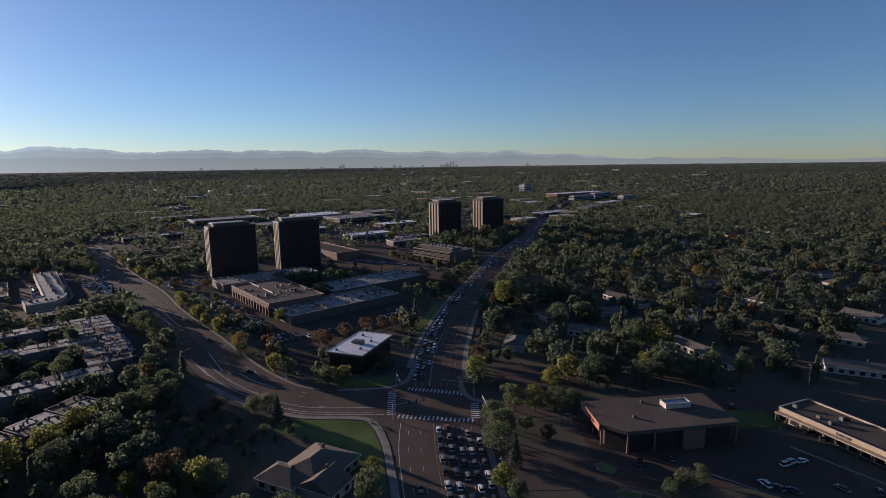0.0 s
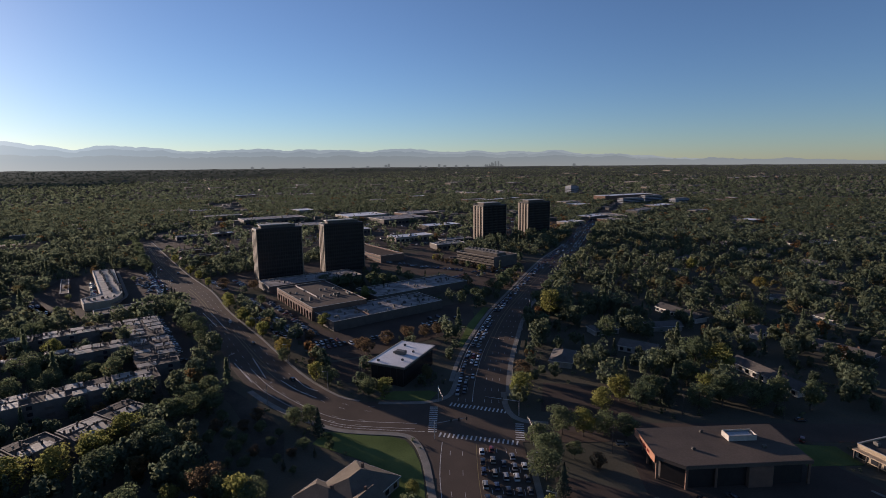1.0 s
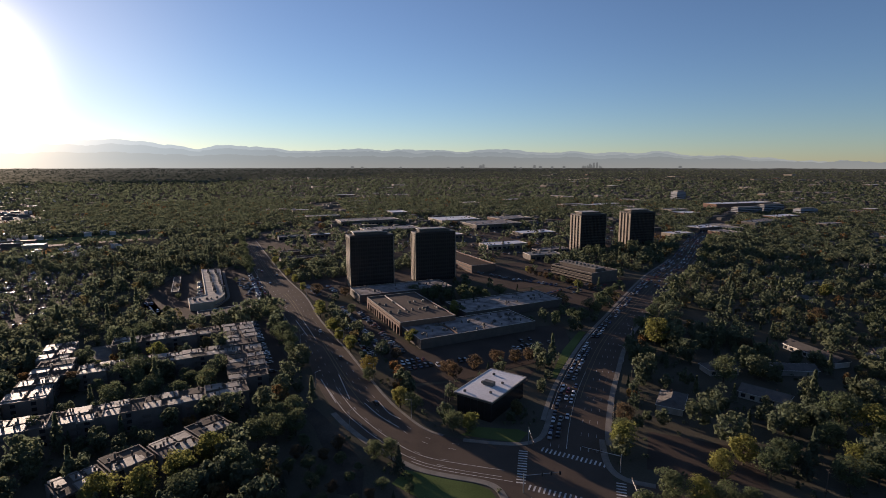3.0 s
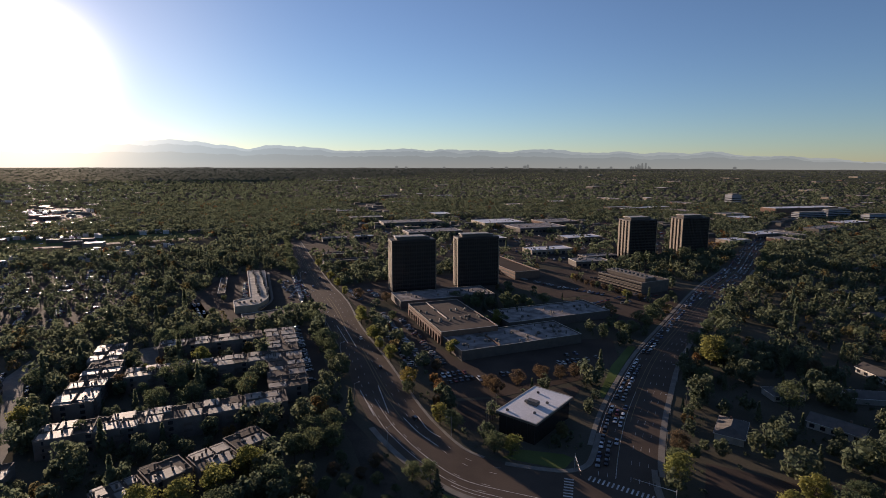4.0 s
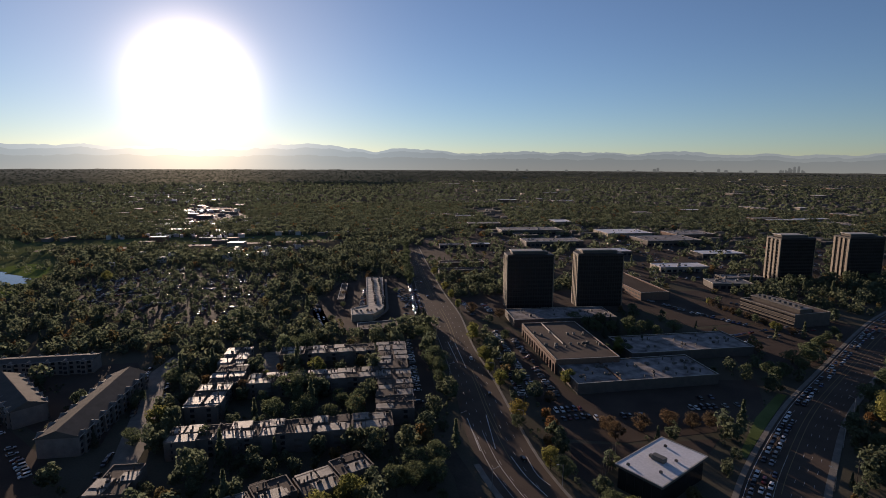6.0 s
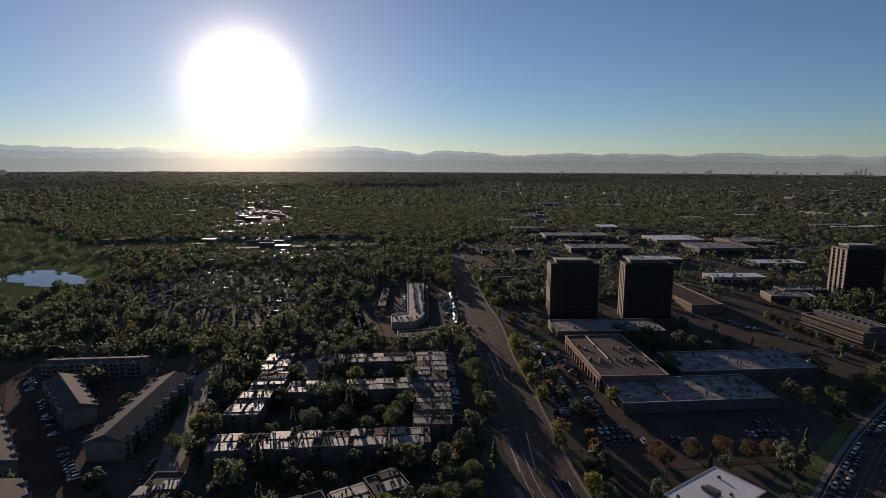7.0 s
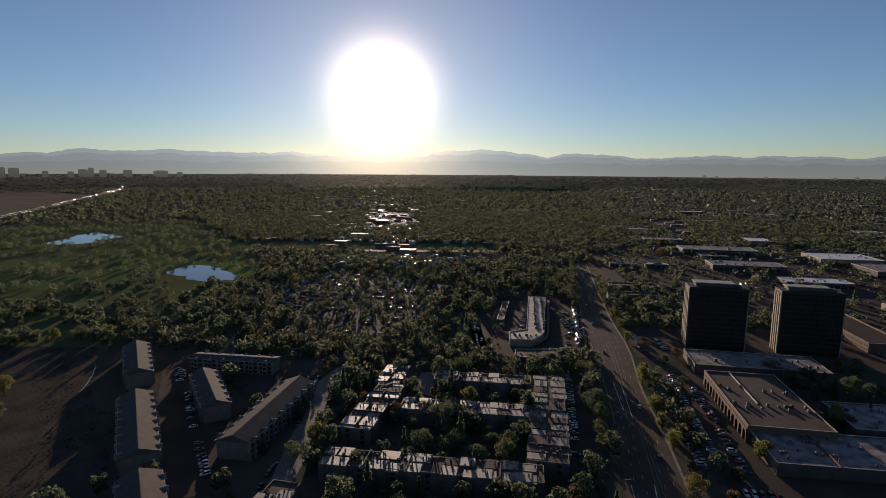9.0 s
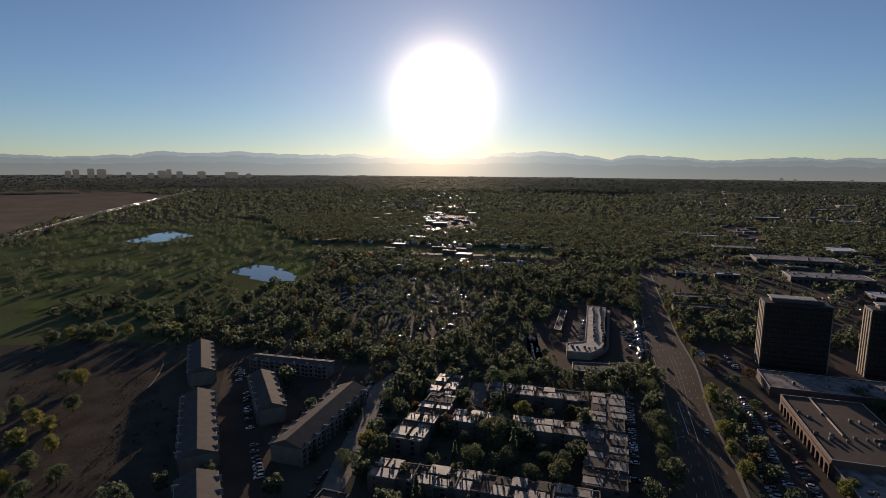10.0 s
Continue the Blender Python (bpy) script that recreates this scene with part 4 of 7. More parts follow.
def white_office():
    o, ang, w, d, h = (-57.4, 248.4), -20, 19.8, 33.6, 9.0
    root = thing("glass_office", pose(o[0], o[1], 0, 0, 0, ang), "two-storey dark glass office under an overhanging flat white roof", "office building")
    TAKEN.append(rect_poly(o, ang, w, d, 4))
    part("glazing", boxes((1.2, w - 1.2, 1.2, d - 1.2, -0.3, h)), BRONZE, root, "dark glazed walls")
    part("roof", bevelled(boxes((0, w, 0, d, h, h + 0.9)), 0.1), DARKWALL, root)
    part("roof_membrane", boxes((0.5, w - 0.5, 0.5, d - 0.5, h + 0.9, h + 1.0)), WHITEROOF, root, "bright white roof membrane")
    part("edge_trim", boxes((0, w, 0, 0.45, h + 0.9, h + 1.15), (0, w, d - 0.45, d, h + 0.9, h + 1.15), (0, 0.45, 0.45, d - 0.45, h + 0.9, h + 1.15), (w - 0.45, w, 0.45, d - 0.45, h + 0.9, h + 1.15)), COPING, root)
    for k in range(8):
        part("mullion", boxes((1.05, 1.2, 1.2 + (d - 2.4) * k / 7 - 0.1, 1.2 + (d - 2.4) * k / 7 + 0.1, -0.2, h)), SPANDREL, root)
    for k in range(6):
        x = 1.2 + (w - 2.4) * k / 5
        part("mullion", boxes((x - 0.1, x + 0.1, 1.05, 1.2, -0.2, h)), SPANDREL, root)
    base = pose(o[0], o[1], 0, 0, 0, ang)
    u = thing("rooftop_unit", base @ pose(9.4, 15.5, h + 1.0), "large dark air handler with ducts on the white roof", "rooftop unit", "rooftop units")
    part("casing", bevelled(boxes((-2.6, 2.6, -1.4, 1.4, 0.15, 1.9)), 0.1), UNITGREY, u)
    part("duct", bevelled(boxes((-4.0, -2.6, -0.8, 0.8, 0.1, 1.1)), 0.1), UNITGREY, u)
    part("curb", boxes((-2.5, 2.5, -1.3, 1.3, 0, 0.15)), DARKWALL, u)
    for x, y in ((4, 3), (14.5, 8), (5.5, 27), (14, 20)):
        rooftop_unit(base @ pose(x, y, h + 1.002), 0.7)


white_office()

# ---- the apartment complex ----
APT = "long three-storey apartment block with flat gravel roof and grey siding"
G = "flat-roofed apartment blocks"
flat_building("apartment_block", APT, (-151.5, 248.5), 129, 98, 17, 8.3, APTWALL, GRAVELROOF, 3, 7.0, 8, category="apartment block", group=G, parapet=0.35, coping=COPING, seed=11)
flat_building("apartment_block", APT, (-221.5, 166), 41.4, 96, 13, 8.3, APTWALL, GRAVELROOF, 3, 7.0, 8, category="apartment block", group=G, parapet=0.35, coping=COPING, seed=12)
flat_building("apartment_block", APT, (-243, 224), 42, 76, 12.5, 8.2, APTWALL, GRAVELROOF, 3, 7.0, 6, category="apartment block", group=G, parapet=0.35, coping=COPING, seed=13)
flat_building("apartment_block", APT, (-262, 263), 42, 58, 12.5, 8.2, APTWALL, GRAVELROOF, 3, 7.0, 5, category="apartment block", group=G, parapet=0.35, coping=COPING, seed=14)
APT_SHORT = "staggered three-storey apartment block with broken flat gravel roofs"
for k, (start, ang, along, side, length, width) in enumerate((((-232.5, 199), 129.5, 0, 0, 28, 15), ((-232.5, 199), 129.5, 28.4, -3.2, 27, 15.5), ((-232.5, 199), 129.5, 55.8, 0.8, 30, 13.5),
                                                             ((-159, 144), 66.5, 0, 0, 15, 12), ((-159, 144), 66.5, 16, 2.6, 14, 12), ((-159, 144), 66.5, 31, -2.2, 14.5, 13), ((-159, 144), 66.5, 46.5, 2.2, 14, 12),
                                                             ((-192, 95), 68, 0, 0, 22, 13), ((-192, 95), 68, 23, -2.5, 23, 13))):
    c, q = math.cos(radians(ang)), math.sin(radians(ang))
    flat_building("apartment_block", APT_SHORT, (start[0] + c * along - q * side, start[1] + q * along + c * side), ang, length, width, 8.3, APTWALL, GRAVELROOF, 3, 7.0, 3, category="apartment block", group=G, parapet=0.35, coping=COPING, seed=40 + k)
flat_building("apartment_block", APT, (-200, 138), 128, 20, 12, 8.3, APTWALL, GRAVELROOF, 3, 7.0, 2, category="apartment block", group=G, parapet=0.35, coping=COPING, seed=18)


def townhouse_row(o, ang, length, width, eaves, rise, label):
    """A row of townhouses under one pitched roof, with party-wall gables and projecting bays."""
    root = thing("townhouse_row", pose(o[0], o[1], 0, 0, 0, ang), label, "townhouses", "rows of townhouses")
    TAKEN.append(rect_poly(o, ang, length, width, 3))
    part("wall", boxes((0, length, 0, width, -0.3, eaves)), TOWNWALL, root)
    bm = bmesh.new()
    e, ov, fl = eaves, 0.5, width * 0.22
    prof = [(-ov, e - 0.1), (-ov, e + 0.1), (width * 0.5 - 0.15, e + rise), (width * 0.5 + 0.15, e + rise), (width + ov, e + 0.1), (width + ov, e - 0.1)]
    a, b = [bm.verts.new((-ov, y, z)) for y, z in prof], [bm.verts.new((length + ov, y, z)) for y, z in prof]
    bm.faces.new(a), bm.faces.new(b[::-1])
    for k in range(len(prof)):
        j = (k + 1) % len(prof)
        bm.faces.new((a[k], b[k], b[j], a[j]))
    bmesh.ops.recalc_face_normals(bm, faces=list(bm.faces))
    part("roof", bm, SHINGLE, root, "grey shingle roof")
    for y in (-ov - 0.15, width + ov):
        part("gutter", boxes((-ov, length + ov, y, y + 0.15, e - 0.12, e + 0.1)), COPING, root, "pale gutter along the eaves")
    n = max(2, int(length / 9))
    bay_me = bpy.data.meshes.new("bay")
    bm = boxes((-1.6, 1.6, -1.2, 0.05, -0.2, eaves - 0.6))
    v = [bm.verts.new(p) for p in ((-1.9, -1.5, eaves - 0.6), (1.9, -1.5, eaves - 0.6), (1.9, 0.4, eaves - 0.3), (-1.9, 0.4, eaves - 0.3), (0, -1.5, eaves + 1.0), (0, 1.6, eaves + 1.0))]
    for f in ((0, 1, 4), (0, 4, 5, 3), (1, 2, 5, 4)):
        bm.faces.new([v[k] for k in f])
    bm.to_mesh(bay_me)
    bm.free()
    bay_me.materials.append(TOWNWALL)
    bm = boxes((-0.07, 0.07, -1.62, 1.3, eaves + 0.98, eaves + 1.08), (-1.95, -1.8, -1.6, 0.2, eaves - 0.66, eaves - 0.52), (1.8, 1.95, -1.6, 0.2, eaves - 0.66, eaves - 0.52))
    trim_me = bpy.data.meshes.new("roof_trim")
    bm.to_mesh(trim_me)
    bm.free()
    trim_me.materials.append(COPING)
    for k in range(n):
        x = length * (k + 0.5) / n
        for m in (pose(x, 0, 0), pose(x, width, 0, 0, 0, 180)):
            link("roof_trim", trim_me, None, link("bay", bay_me, None, root, m=m), "pale ridge and gutter trim")
        for z in (1.0, 3.8, 6.6):
            if z + 1.6 < eaves:
                for dx in (-2.9, 2.9):
                    link("window", WIN, None, root, m=pose(x + dx, 0, z))
                link("window", WIN, None, root, m=pose(x, -1.2, z))
    for x in (-0.25, length - 0.2):
        part("gable", boxes((x, x + 0.45, 0.2, width - 0.2, eaves - 0.3, eaves + 0.5)), TOWNWALL, root)


TH = "row of three-storey townhouses with grey shingle roof and small gables"
townhouse_row((-446, 131), -9.5, 62, 15, 9.0, 3.4, TH)
townhouse_row((-351, 112.5), -9.5, 74, 16, 9.0, 3.4, TH)
townhouse_row((-260, 97), -8.5, 62, 16, 9.0, 3.4, TH)
townhouse_row((-361, 152), -9, 54, 14, 9.0, 3.2, TH)
townhouse_row((-256, 149.5), 130.2, 72, 17, 9.0, 3.4, TH)
townhouse_row((-393, 160), 42, 58, 11, 8.4, 1.4, TH)

# ---- shops and offices ----


def outline_building(name, label, poly, h, wall, roof, category, units=(), coping=COPING):
    """A flat-roofed block over any outline: walls, roof deck, a coping round its edge."""
    area = sum(a[0] * b[1] - a[1] * b[0] for a, b in zip(poly, poly[1:] + poly[:1]))
    poly = poly if area > 0 else poly[::-1]
    root = thing(name, Matrix(), label, category)
    TAKEN.append(poly)
    ring = np.array(poly + poly[:1])
    edge = ring[1:] - ring[:-1]
    edge /= np.linalg.norm(edge, axis=1)[:, None]
    into = np.stack([-edge[:, 1], edge[:, 0]], 1)
    corner = into + np.roll(into, 1, 0)
    corner /= np.maximum((corner * into).sum(1), 0.4)[:, None]
    inner = np.array(poly) + 0.45 * corner
    part("wall", prism(poly, -0.3, h), wall, root)
    part("roof", prism([tuple(q) for q in inner], h, h + 0.06), roof, root)
    part("coping", strip(ring, np.r_[inner, inner[:1]], h, h + 0.55), coping, root)
    for x, y, turn, size in units:
        rooftop_unit(pose(x, y, h + 0.062, 0, 0, turn), size)
    return root


srng = random.Random(21)
strip_units = []
for k in range(13):
    for f in (0.30, 0.70):
        t = (k + 0.6) / 13.5
        strip_units.append((-371 + 75 * t + 14 * f + srng.uniform(-0.6, 0.6), 476 - 86 * t + 9 * f + srng.uniform(-0.6, 0.6), 40 + srng.choice((0, 90)), srng.uniform(1.2, 1.6)))
strip_units += [(-297 + 2.7 * k + srng.uniform(-0.5, 0.5), 371 + 2.2 * k + srng.uniform(-2.5, 2.5), 42, srng.uniform(0.8, 1.2)) for k in range(6)]
outline_building("shop_strip", "strip of shops with a rounded corner and many rooftop units", [(-373.6, 477.5), (-357.6, 485.2), (-286.5, 396.9), (-281.6, 387.5), (-279.2, 379.5), (-278.4, 372.5), (-290.6, 360.7), (-303.7, 374.5), (-299.3, 389.7)], 5.4, TAN, GRAVELROOF, "shops", strip_units)
shop_canopy = [(-356.2, 486.2), (-285.0, 397.7), (-279.9, 388.0), (-277.3, 379.8), (-276.4, 371.6)]
part("canopy", strip(np.array(shop_canopy), offset_line(shop_canopy, 2.2), 3.1, 3.5), DARKWALL, bpy.data.objects["shop_strip"], "dark canopy along the shop fronts")
outline_building("carport", "curved low carport with a pale roof edge", [(-277.3, 352.2), (-266.6, 340.2), (-247.9, 356.2), (-246.5, 364.0), (-247.1, 371.8), (-239.2, 386.1), (-244.8, 394.2), (-256.9, 381.2), (-260.2, 371.9)], 3.1, DARKWALL, BROWNROOF, "carport", [(-268 + 3.2 * k, 348 + 3.0 * k, 42, 0.6) for k in range(5)])
flat_building("carport", "long narrow grey carport roof", (-336, 402), 129, 66, 6, 3.0, DARKWALL, BROWNROOF, category="carport", parapet=0.2, seed=24)
flat_building("shop_building", "low shop with a pale lit roof edge", (-327, 549), 41, 52, 14, 5.0, DARKWALL, BROWNROOF, units=6, category="shop", seed=25)
flat_building("shop_building", "low dark-roofed shop among parked cars", (-350, 586), 41, 54, 16, 5.5, BRICK, BROWNROOF, units=6, category="shop", seed=26)
flat_building("parking_garage", "two-level parking garage with pale ramp walls", (-90, 572), 130, 95, 28, 6.5, BRICK, LOT, category="parking garage", parapet=1.1, seed=27)
garage = bpy.data.objects["parking_garage"]
# thin dark panels on the closed wall stand in for shade inside open bays
for z in (1.1, 4.2):
    for k in range(16):
        for y in (-0.04, 28.04):
            part("opening", boxes((1.0 + k * 5.85, 5.9 + k * 5.85, y - 0.03, y + 0.03, z, z + 1.5)), SPANDREL, garage, "dark panel standing in for the shade of an open bay")
office = flat_building("stepped_office", "long dark three-storey office with a pale penthouse strip", (-32, 567), -44, 53.6, 34, 10, DARKWALL, BROWNROOF, 3, 3.0, 8, win=WIN_WIDE, category="office building", seed=28)
part("penthouse", boxes((3, 50, 8, 20, 10, 13)), DARKWALL, office, "set-back upper floor")
part("penthouse_roof", boxes((2.4, 50.6, 7.4, 20.6, 13, 13.5)), GRAVELROOF, office, "pale gravel roof of the upper floor")
for k in range(4):
    part("ledge", boxes((-0.5, 54.1, -0.5, 0.0, 2.6 + 2.5 * k, 3.0 + 2.5 * k)), PIER, office, "pale ledge along the front")
for k in range(9):
    part("roof_box", bevelled(boxes((5 + 5 * k, 7.4 + 5 * k, 11, 14, 13.5, 14.9)), 0.1), UNITGREY, office)
flat_building("low_office", "low office with a pale flat roof", (-52, 671), 39, 44, 17, 6.5, DARKWALL, STAINEDROOF, 2, 4.0, 8, win=WIN_WIDE, category="office building", seed=30)


def brown_shop():
    poly = [(54.3, 175.5), (62, 169.7), (103.7, 175.7), (102.2, 200), (52.7, 193.6)]
    root = thing("brown_roofed_shop", Matrix(), "one-storey shop with flat brown roof and brown fascia, painted orange on its sunlit side", "shop")
    TAKEN.append(poly)
    c = np.mean(poly, 0)
    inner = [tuple(c + (np.array(p) - c) * 0.90) for p in poly]
    part("wall", prism(inner, -0.3, 7.0), SPANDREL, root, "dark recessed shop front under the overhang")
    part("fascia", prism(poly, 7.0, 8.2), BROWNROOF, root, "thin brown fascia")
    roof = [tuple(c + (np.array(p) - c) * 0.985) for p in poly]
    part("roof", prism(roof, 8.2, 8.26), BROWNROOF, root, "flat brown roof membrane")
    # west side only: low sun on the fascia, put into a brighter orange panel
    out = np.array((-1.0, -0.09))
    a, b = np.array(poly[4]) + out * 0.05, np.array(poly[0]) + out * 0.05
    part("fascia_panel", prism([tuple(q) for q in (a, a + out * 0.2, b + out * 0.2, b)], 5.6, 8.3), SUNLIT_BRICK, root, "fascia panel with the sunlight painted in as brighter orange")
    for k in range(3):
        q, r = a + (b - a) * (0.30 + 0.17 * k) + out * 0.2, a + (b - a) * (0.42 + 0.17 * k) + out * 0.2
        part("sign_bar", prism([tuple(v) for v in (q, q + out * 0.1, r + out * 0.1, r)], 6.5, 7.3), PAINT_RED, root, "red bar of a sign")
    part("entrance_block", prism([(82.5, 172.2), (90.5, 173.4), (89.6, 179), (81.8, 178)], -0.3, 7.0), BRICK, root, "dark brick entrance block")
    for p in (poly[0], poly[1], poly[2], (54.0, 184.5), (72, 171.3)):
        p = c + (np.array(p) - c) * 0.965
        part("column", boxes((p[0] - 0.35, p[0] + 0.35, p[1] - 0.35, p[1] + 0.35, -0.2, 7.0)), BRICK, root)
    u = thing("rooftop_unit", pose(86.5, 189, 8.26, 0, 0, 8), "white louvred screen round units on the brown roof", "rooftop unit", "rooftop units")
    part("screen", boxes((-5, 5, -2.2, -2.0, 0, 2.0), (-5, 5, 2.0, 2.2, 0, 2.0), (-5, -4.8, -2, 2, 0, 2.0), (4.8, 5, -2, 2, 0, 2.0)), COPING, u)
    part("casing", bevelled(boxes((-4, 4, -1.5, 1.5, 0, 1.5)), 0.1), METAL, u)
    for x, y in ((68, 180), (92, 183), (75, 192)):
        rooftop_unit(pose(x, y, 8.262, 0, 0, 8), 0.7)


brown_shop()


def tailor_shops():
    root = flat_building("shop_row", "row of shops with tan walls, brown roof and lit fascia", (128.6, 193.6), -67.5, 75, 17, 4.6, TAN, BROWNROOF, units=12, category="shops", parapet=0.5, seed=31)
    part("canopy", bevelled(boxes((0, 75, -2.2, 0.0, 3.1, 3.5)), 0.05), TAN, root, "tan canopy over the shop fronts")
    for k in range(19):
        part("post", boxes((k * 4.1 + 0.5, k * 4.1 + 0.8, -2.1, -1.8, -0.2, 3.1)), DARKWALL, root)
        if k < 18:
            part("shop_window", boxes((k * 4.1 + 1.0, k * 4.1 + 4.2, -0.08, 0.0, 0.3, 2.9)), GLASS, root)
    cu = bpy.data.curves.new("lettering", "FONT")
    cu.body, cu.size, cu.extrude, cu.align_x = "TAILOR", 1.5, 0.06, "CENTER"
    ob = new("lettering", cu)
    ob.data.materials.append(DARKWALL)
    ob.parent = root
    ob.matrix_basis = pose(23.5, -0.12, 3.75, 90, 0, 0)
    tagged(ob, "dark sign letters on the fascia")


tailor_shops()


def hip_house(name, m, l, w, eaves, rise, label, category="house", group="", wall=HOUSEWALL, roof=HOUSEROOF, hip=True, windows=True):
    root = thing(name, m, label, category, group)
    part("wall", boxes((-l / 2, l / 2, -w / 2, w / 2, -0.3, eaves)), wall, root)
    bm = bmesh.new()
    o = 0.5
    r = (l / 2 - w / 2 * 0.9) if hip else l / 2 + o
    p = [(-l / 2 - o, -w / 2 - o, eaves - 0.1), (l / 2 + o, -w / 2 - o, eaves - 0.1), (l / 2 + o, w / 2 + o, eaves - 0.1), (-l / 2 - o, w / 2 + o, eaves - 0.1), (-r, 0, eaves + rise), (r, 0, eaves + rise)]
    v = [bm.verts.new(q) for q in p]
    for f in ((3, 2, 1, 0), (0, 1, 5, 4), (2, 3, 4, 5), (1, 2, 5), (3, 0, 4)):
        bm.faces.new([v[k] for k in f])
    part("roof", bm, roof, root)
    u, v = l / 2 + o, w / 2 + o
    part("fascia", boxes((-u - 0.06, u + 0.06, -v - 0.06, -v, eaves - 0.28, eaves - 0.06), (-u - 0.06, u + 0.06, v, v + 0.06, eaves - 0.28, eaves - 0.06), (-u - 0.06, -u, -v, v, eaves - 0.28, eaves - 0.06), (u, u + 0.06, -v, v, eaves - 0.28, eaves - 0.06)), WHITETRIM, root, "white fascia board along the eaves")
    if windows:
        part("chimney", boxes((l * 0.2, l * 0.2 + 0.8, 0.5, 1.2, eaves, eaves + rise + 0.7)), BRICK, root)
        for k in range(max(2, int(l / 4))):
            x = -l / 2 + l * (k + 0.5) / max(2, int(l / 4))
            link("window", WIN, None, root, m=pose(x, -w / 2, 0.9))
            link("window", WIN, None, root, m=pose(x, w / 2, 0.9, 0, 0, 180))
    return root


# the hip-roofed building by the lawn
hip_house("hip_roofed_building", pose(-42, 160, 0, 0, 0, 64), 22, 18, 3.6, 4.2, "hip-roofed building with worn pale shingles by the lawn", "building", roof=HIPROOF)
hip_house("hip_roofed_building", pose(-51, 155, 0, 0, 0, -26), 14, 10, 3.4, 3.0, "hip-roofed wing with worn pale shingles", "building", roof=HIPROOF)
hip_house("hip_roofed_building", pose(-37.5, 151, 0, 0, 0, 64), 10, 13, 3.4, 3.6, "gabled porch wing with worn pale shingles", "building", roof=HIPROOF, hip=False)
TAKEN.append([(-66, 140), (-28, 138), (-26, 160), (-40, 180), (-62, 170)])
TAKEN.append([(-52, 140), (-42, 176), (-98, 214), (-112, 184)])
HOUSES = [(39, 280, 75, 18, 11), (83, 298, -30, 20, 11), (129, 368, -62, 34, 10), (133, 261, -70, 38, 9), (189, 297, -55, 28, 10), (218, 279, -40, 18, 10), (192, 238, -25, 24, 11), (70, 330, 20, 16, 10), (160, 330, 40, 18, 11), (245, 250, -30, 20, 11), (260, 320, -60, 20, 11)]
for x, y, a, l, w in HOUSES:
    hip_house("house", pose(x, y, 0, 0, 0, a), l, w, 3.4, 2.4, "low house with shallow shingle roof and pale walls among trees", "house", "houses among the trees", hip=l < 20)
    TAKEN.append(rect_poly((x - l / 2 * math.cos(radians(a)) + w / 2 * math.sin(radians(a)), y - l / 2 * math.sin(radians(a)) - w / 2 * math.cos(radians(a))), a, l, w, 6))
rng = random.Random(77)
placed = [(h[0], h[1]) for h in HOUSES]
for k in range(900):
    x, y = rng.uniform(40, 900), rng.uniform(330, 1300)
    if x < 60 + (y - 330) * 0.42 or x > 60 + y * 0.85 or len(placed) > 104:
        continue
    if min((x - p) ** 2 + (y - q) ** 2 for p, q in placed) < 34 ** 2:
        continue
    placed.append((x, y))
    a = rng.choice((-62, 28, 30, -58, 10))
    hip_house("house", pose(x, y, 0, 0, 0, a), rng.uniform(14, 20), rng.uniform(9, 11), 3.2, rng.uniform(1.8, 3.0), "single-storey house with shingle roof under tall trees", "house", "houses among the trees", hip=rng.random() < 0.5, windows=False)
    TAKEN.append(rect_poly((x - 9, y - 6), 0, 18, 12, 0))

# ---- far commercial district ----
rng = random.Random(5)
FAR_ROOFS = [WHITEROOF, STAINEDROOF, GRAVELROOF, BROWNROOF]


def far_block(x, y, ang, l, w, h, mat, roof, label="long low commercial building with a pale flat roof"):
    z = float(ground_height(np.array(math.hypot(x, y - 200))))
    root = thing("warehouse" if l > 40 else "shop_building", pose(x, y, z, 0, 0, ang), label, "commercial building", "far commercial buildings")
    part("wall", boxes((0, l, 0, w, -1, h)), mat, root)
    part("roof", boxes((0.4, l - 0.4, 0.4, w - 0.4, h, h + 0.15)), roof, root)
    part("parapet", boxes((0, l, 0, 0.4, h, h + 0.5), (0, l, w - 0.4, w, h, h + 0.5), (0, 0.4, 0.4, w - 0.4, h, h + 0.5), (l - 0.4, l, 0.4, w - 0.4, h, h + 0.5)), COPING, root)
    TAKEN.append(rect_poly((x, y), ang, l, w, 3))
    return root


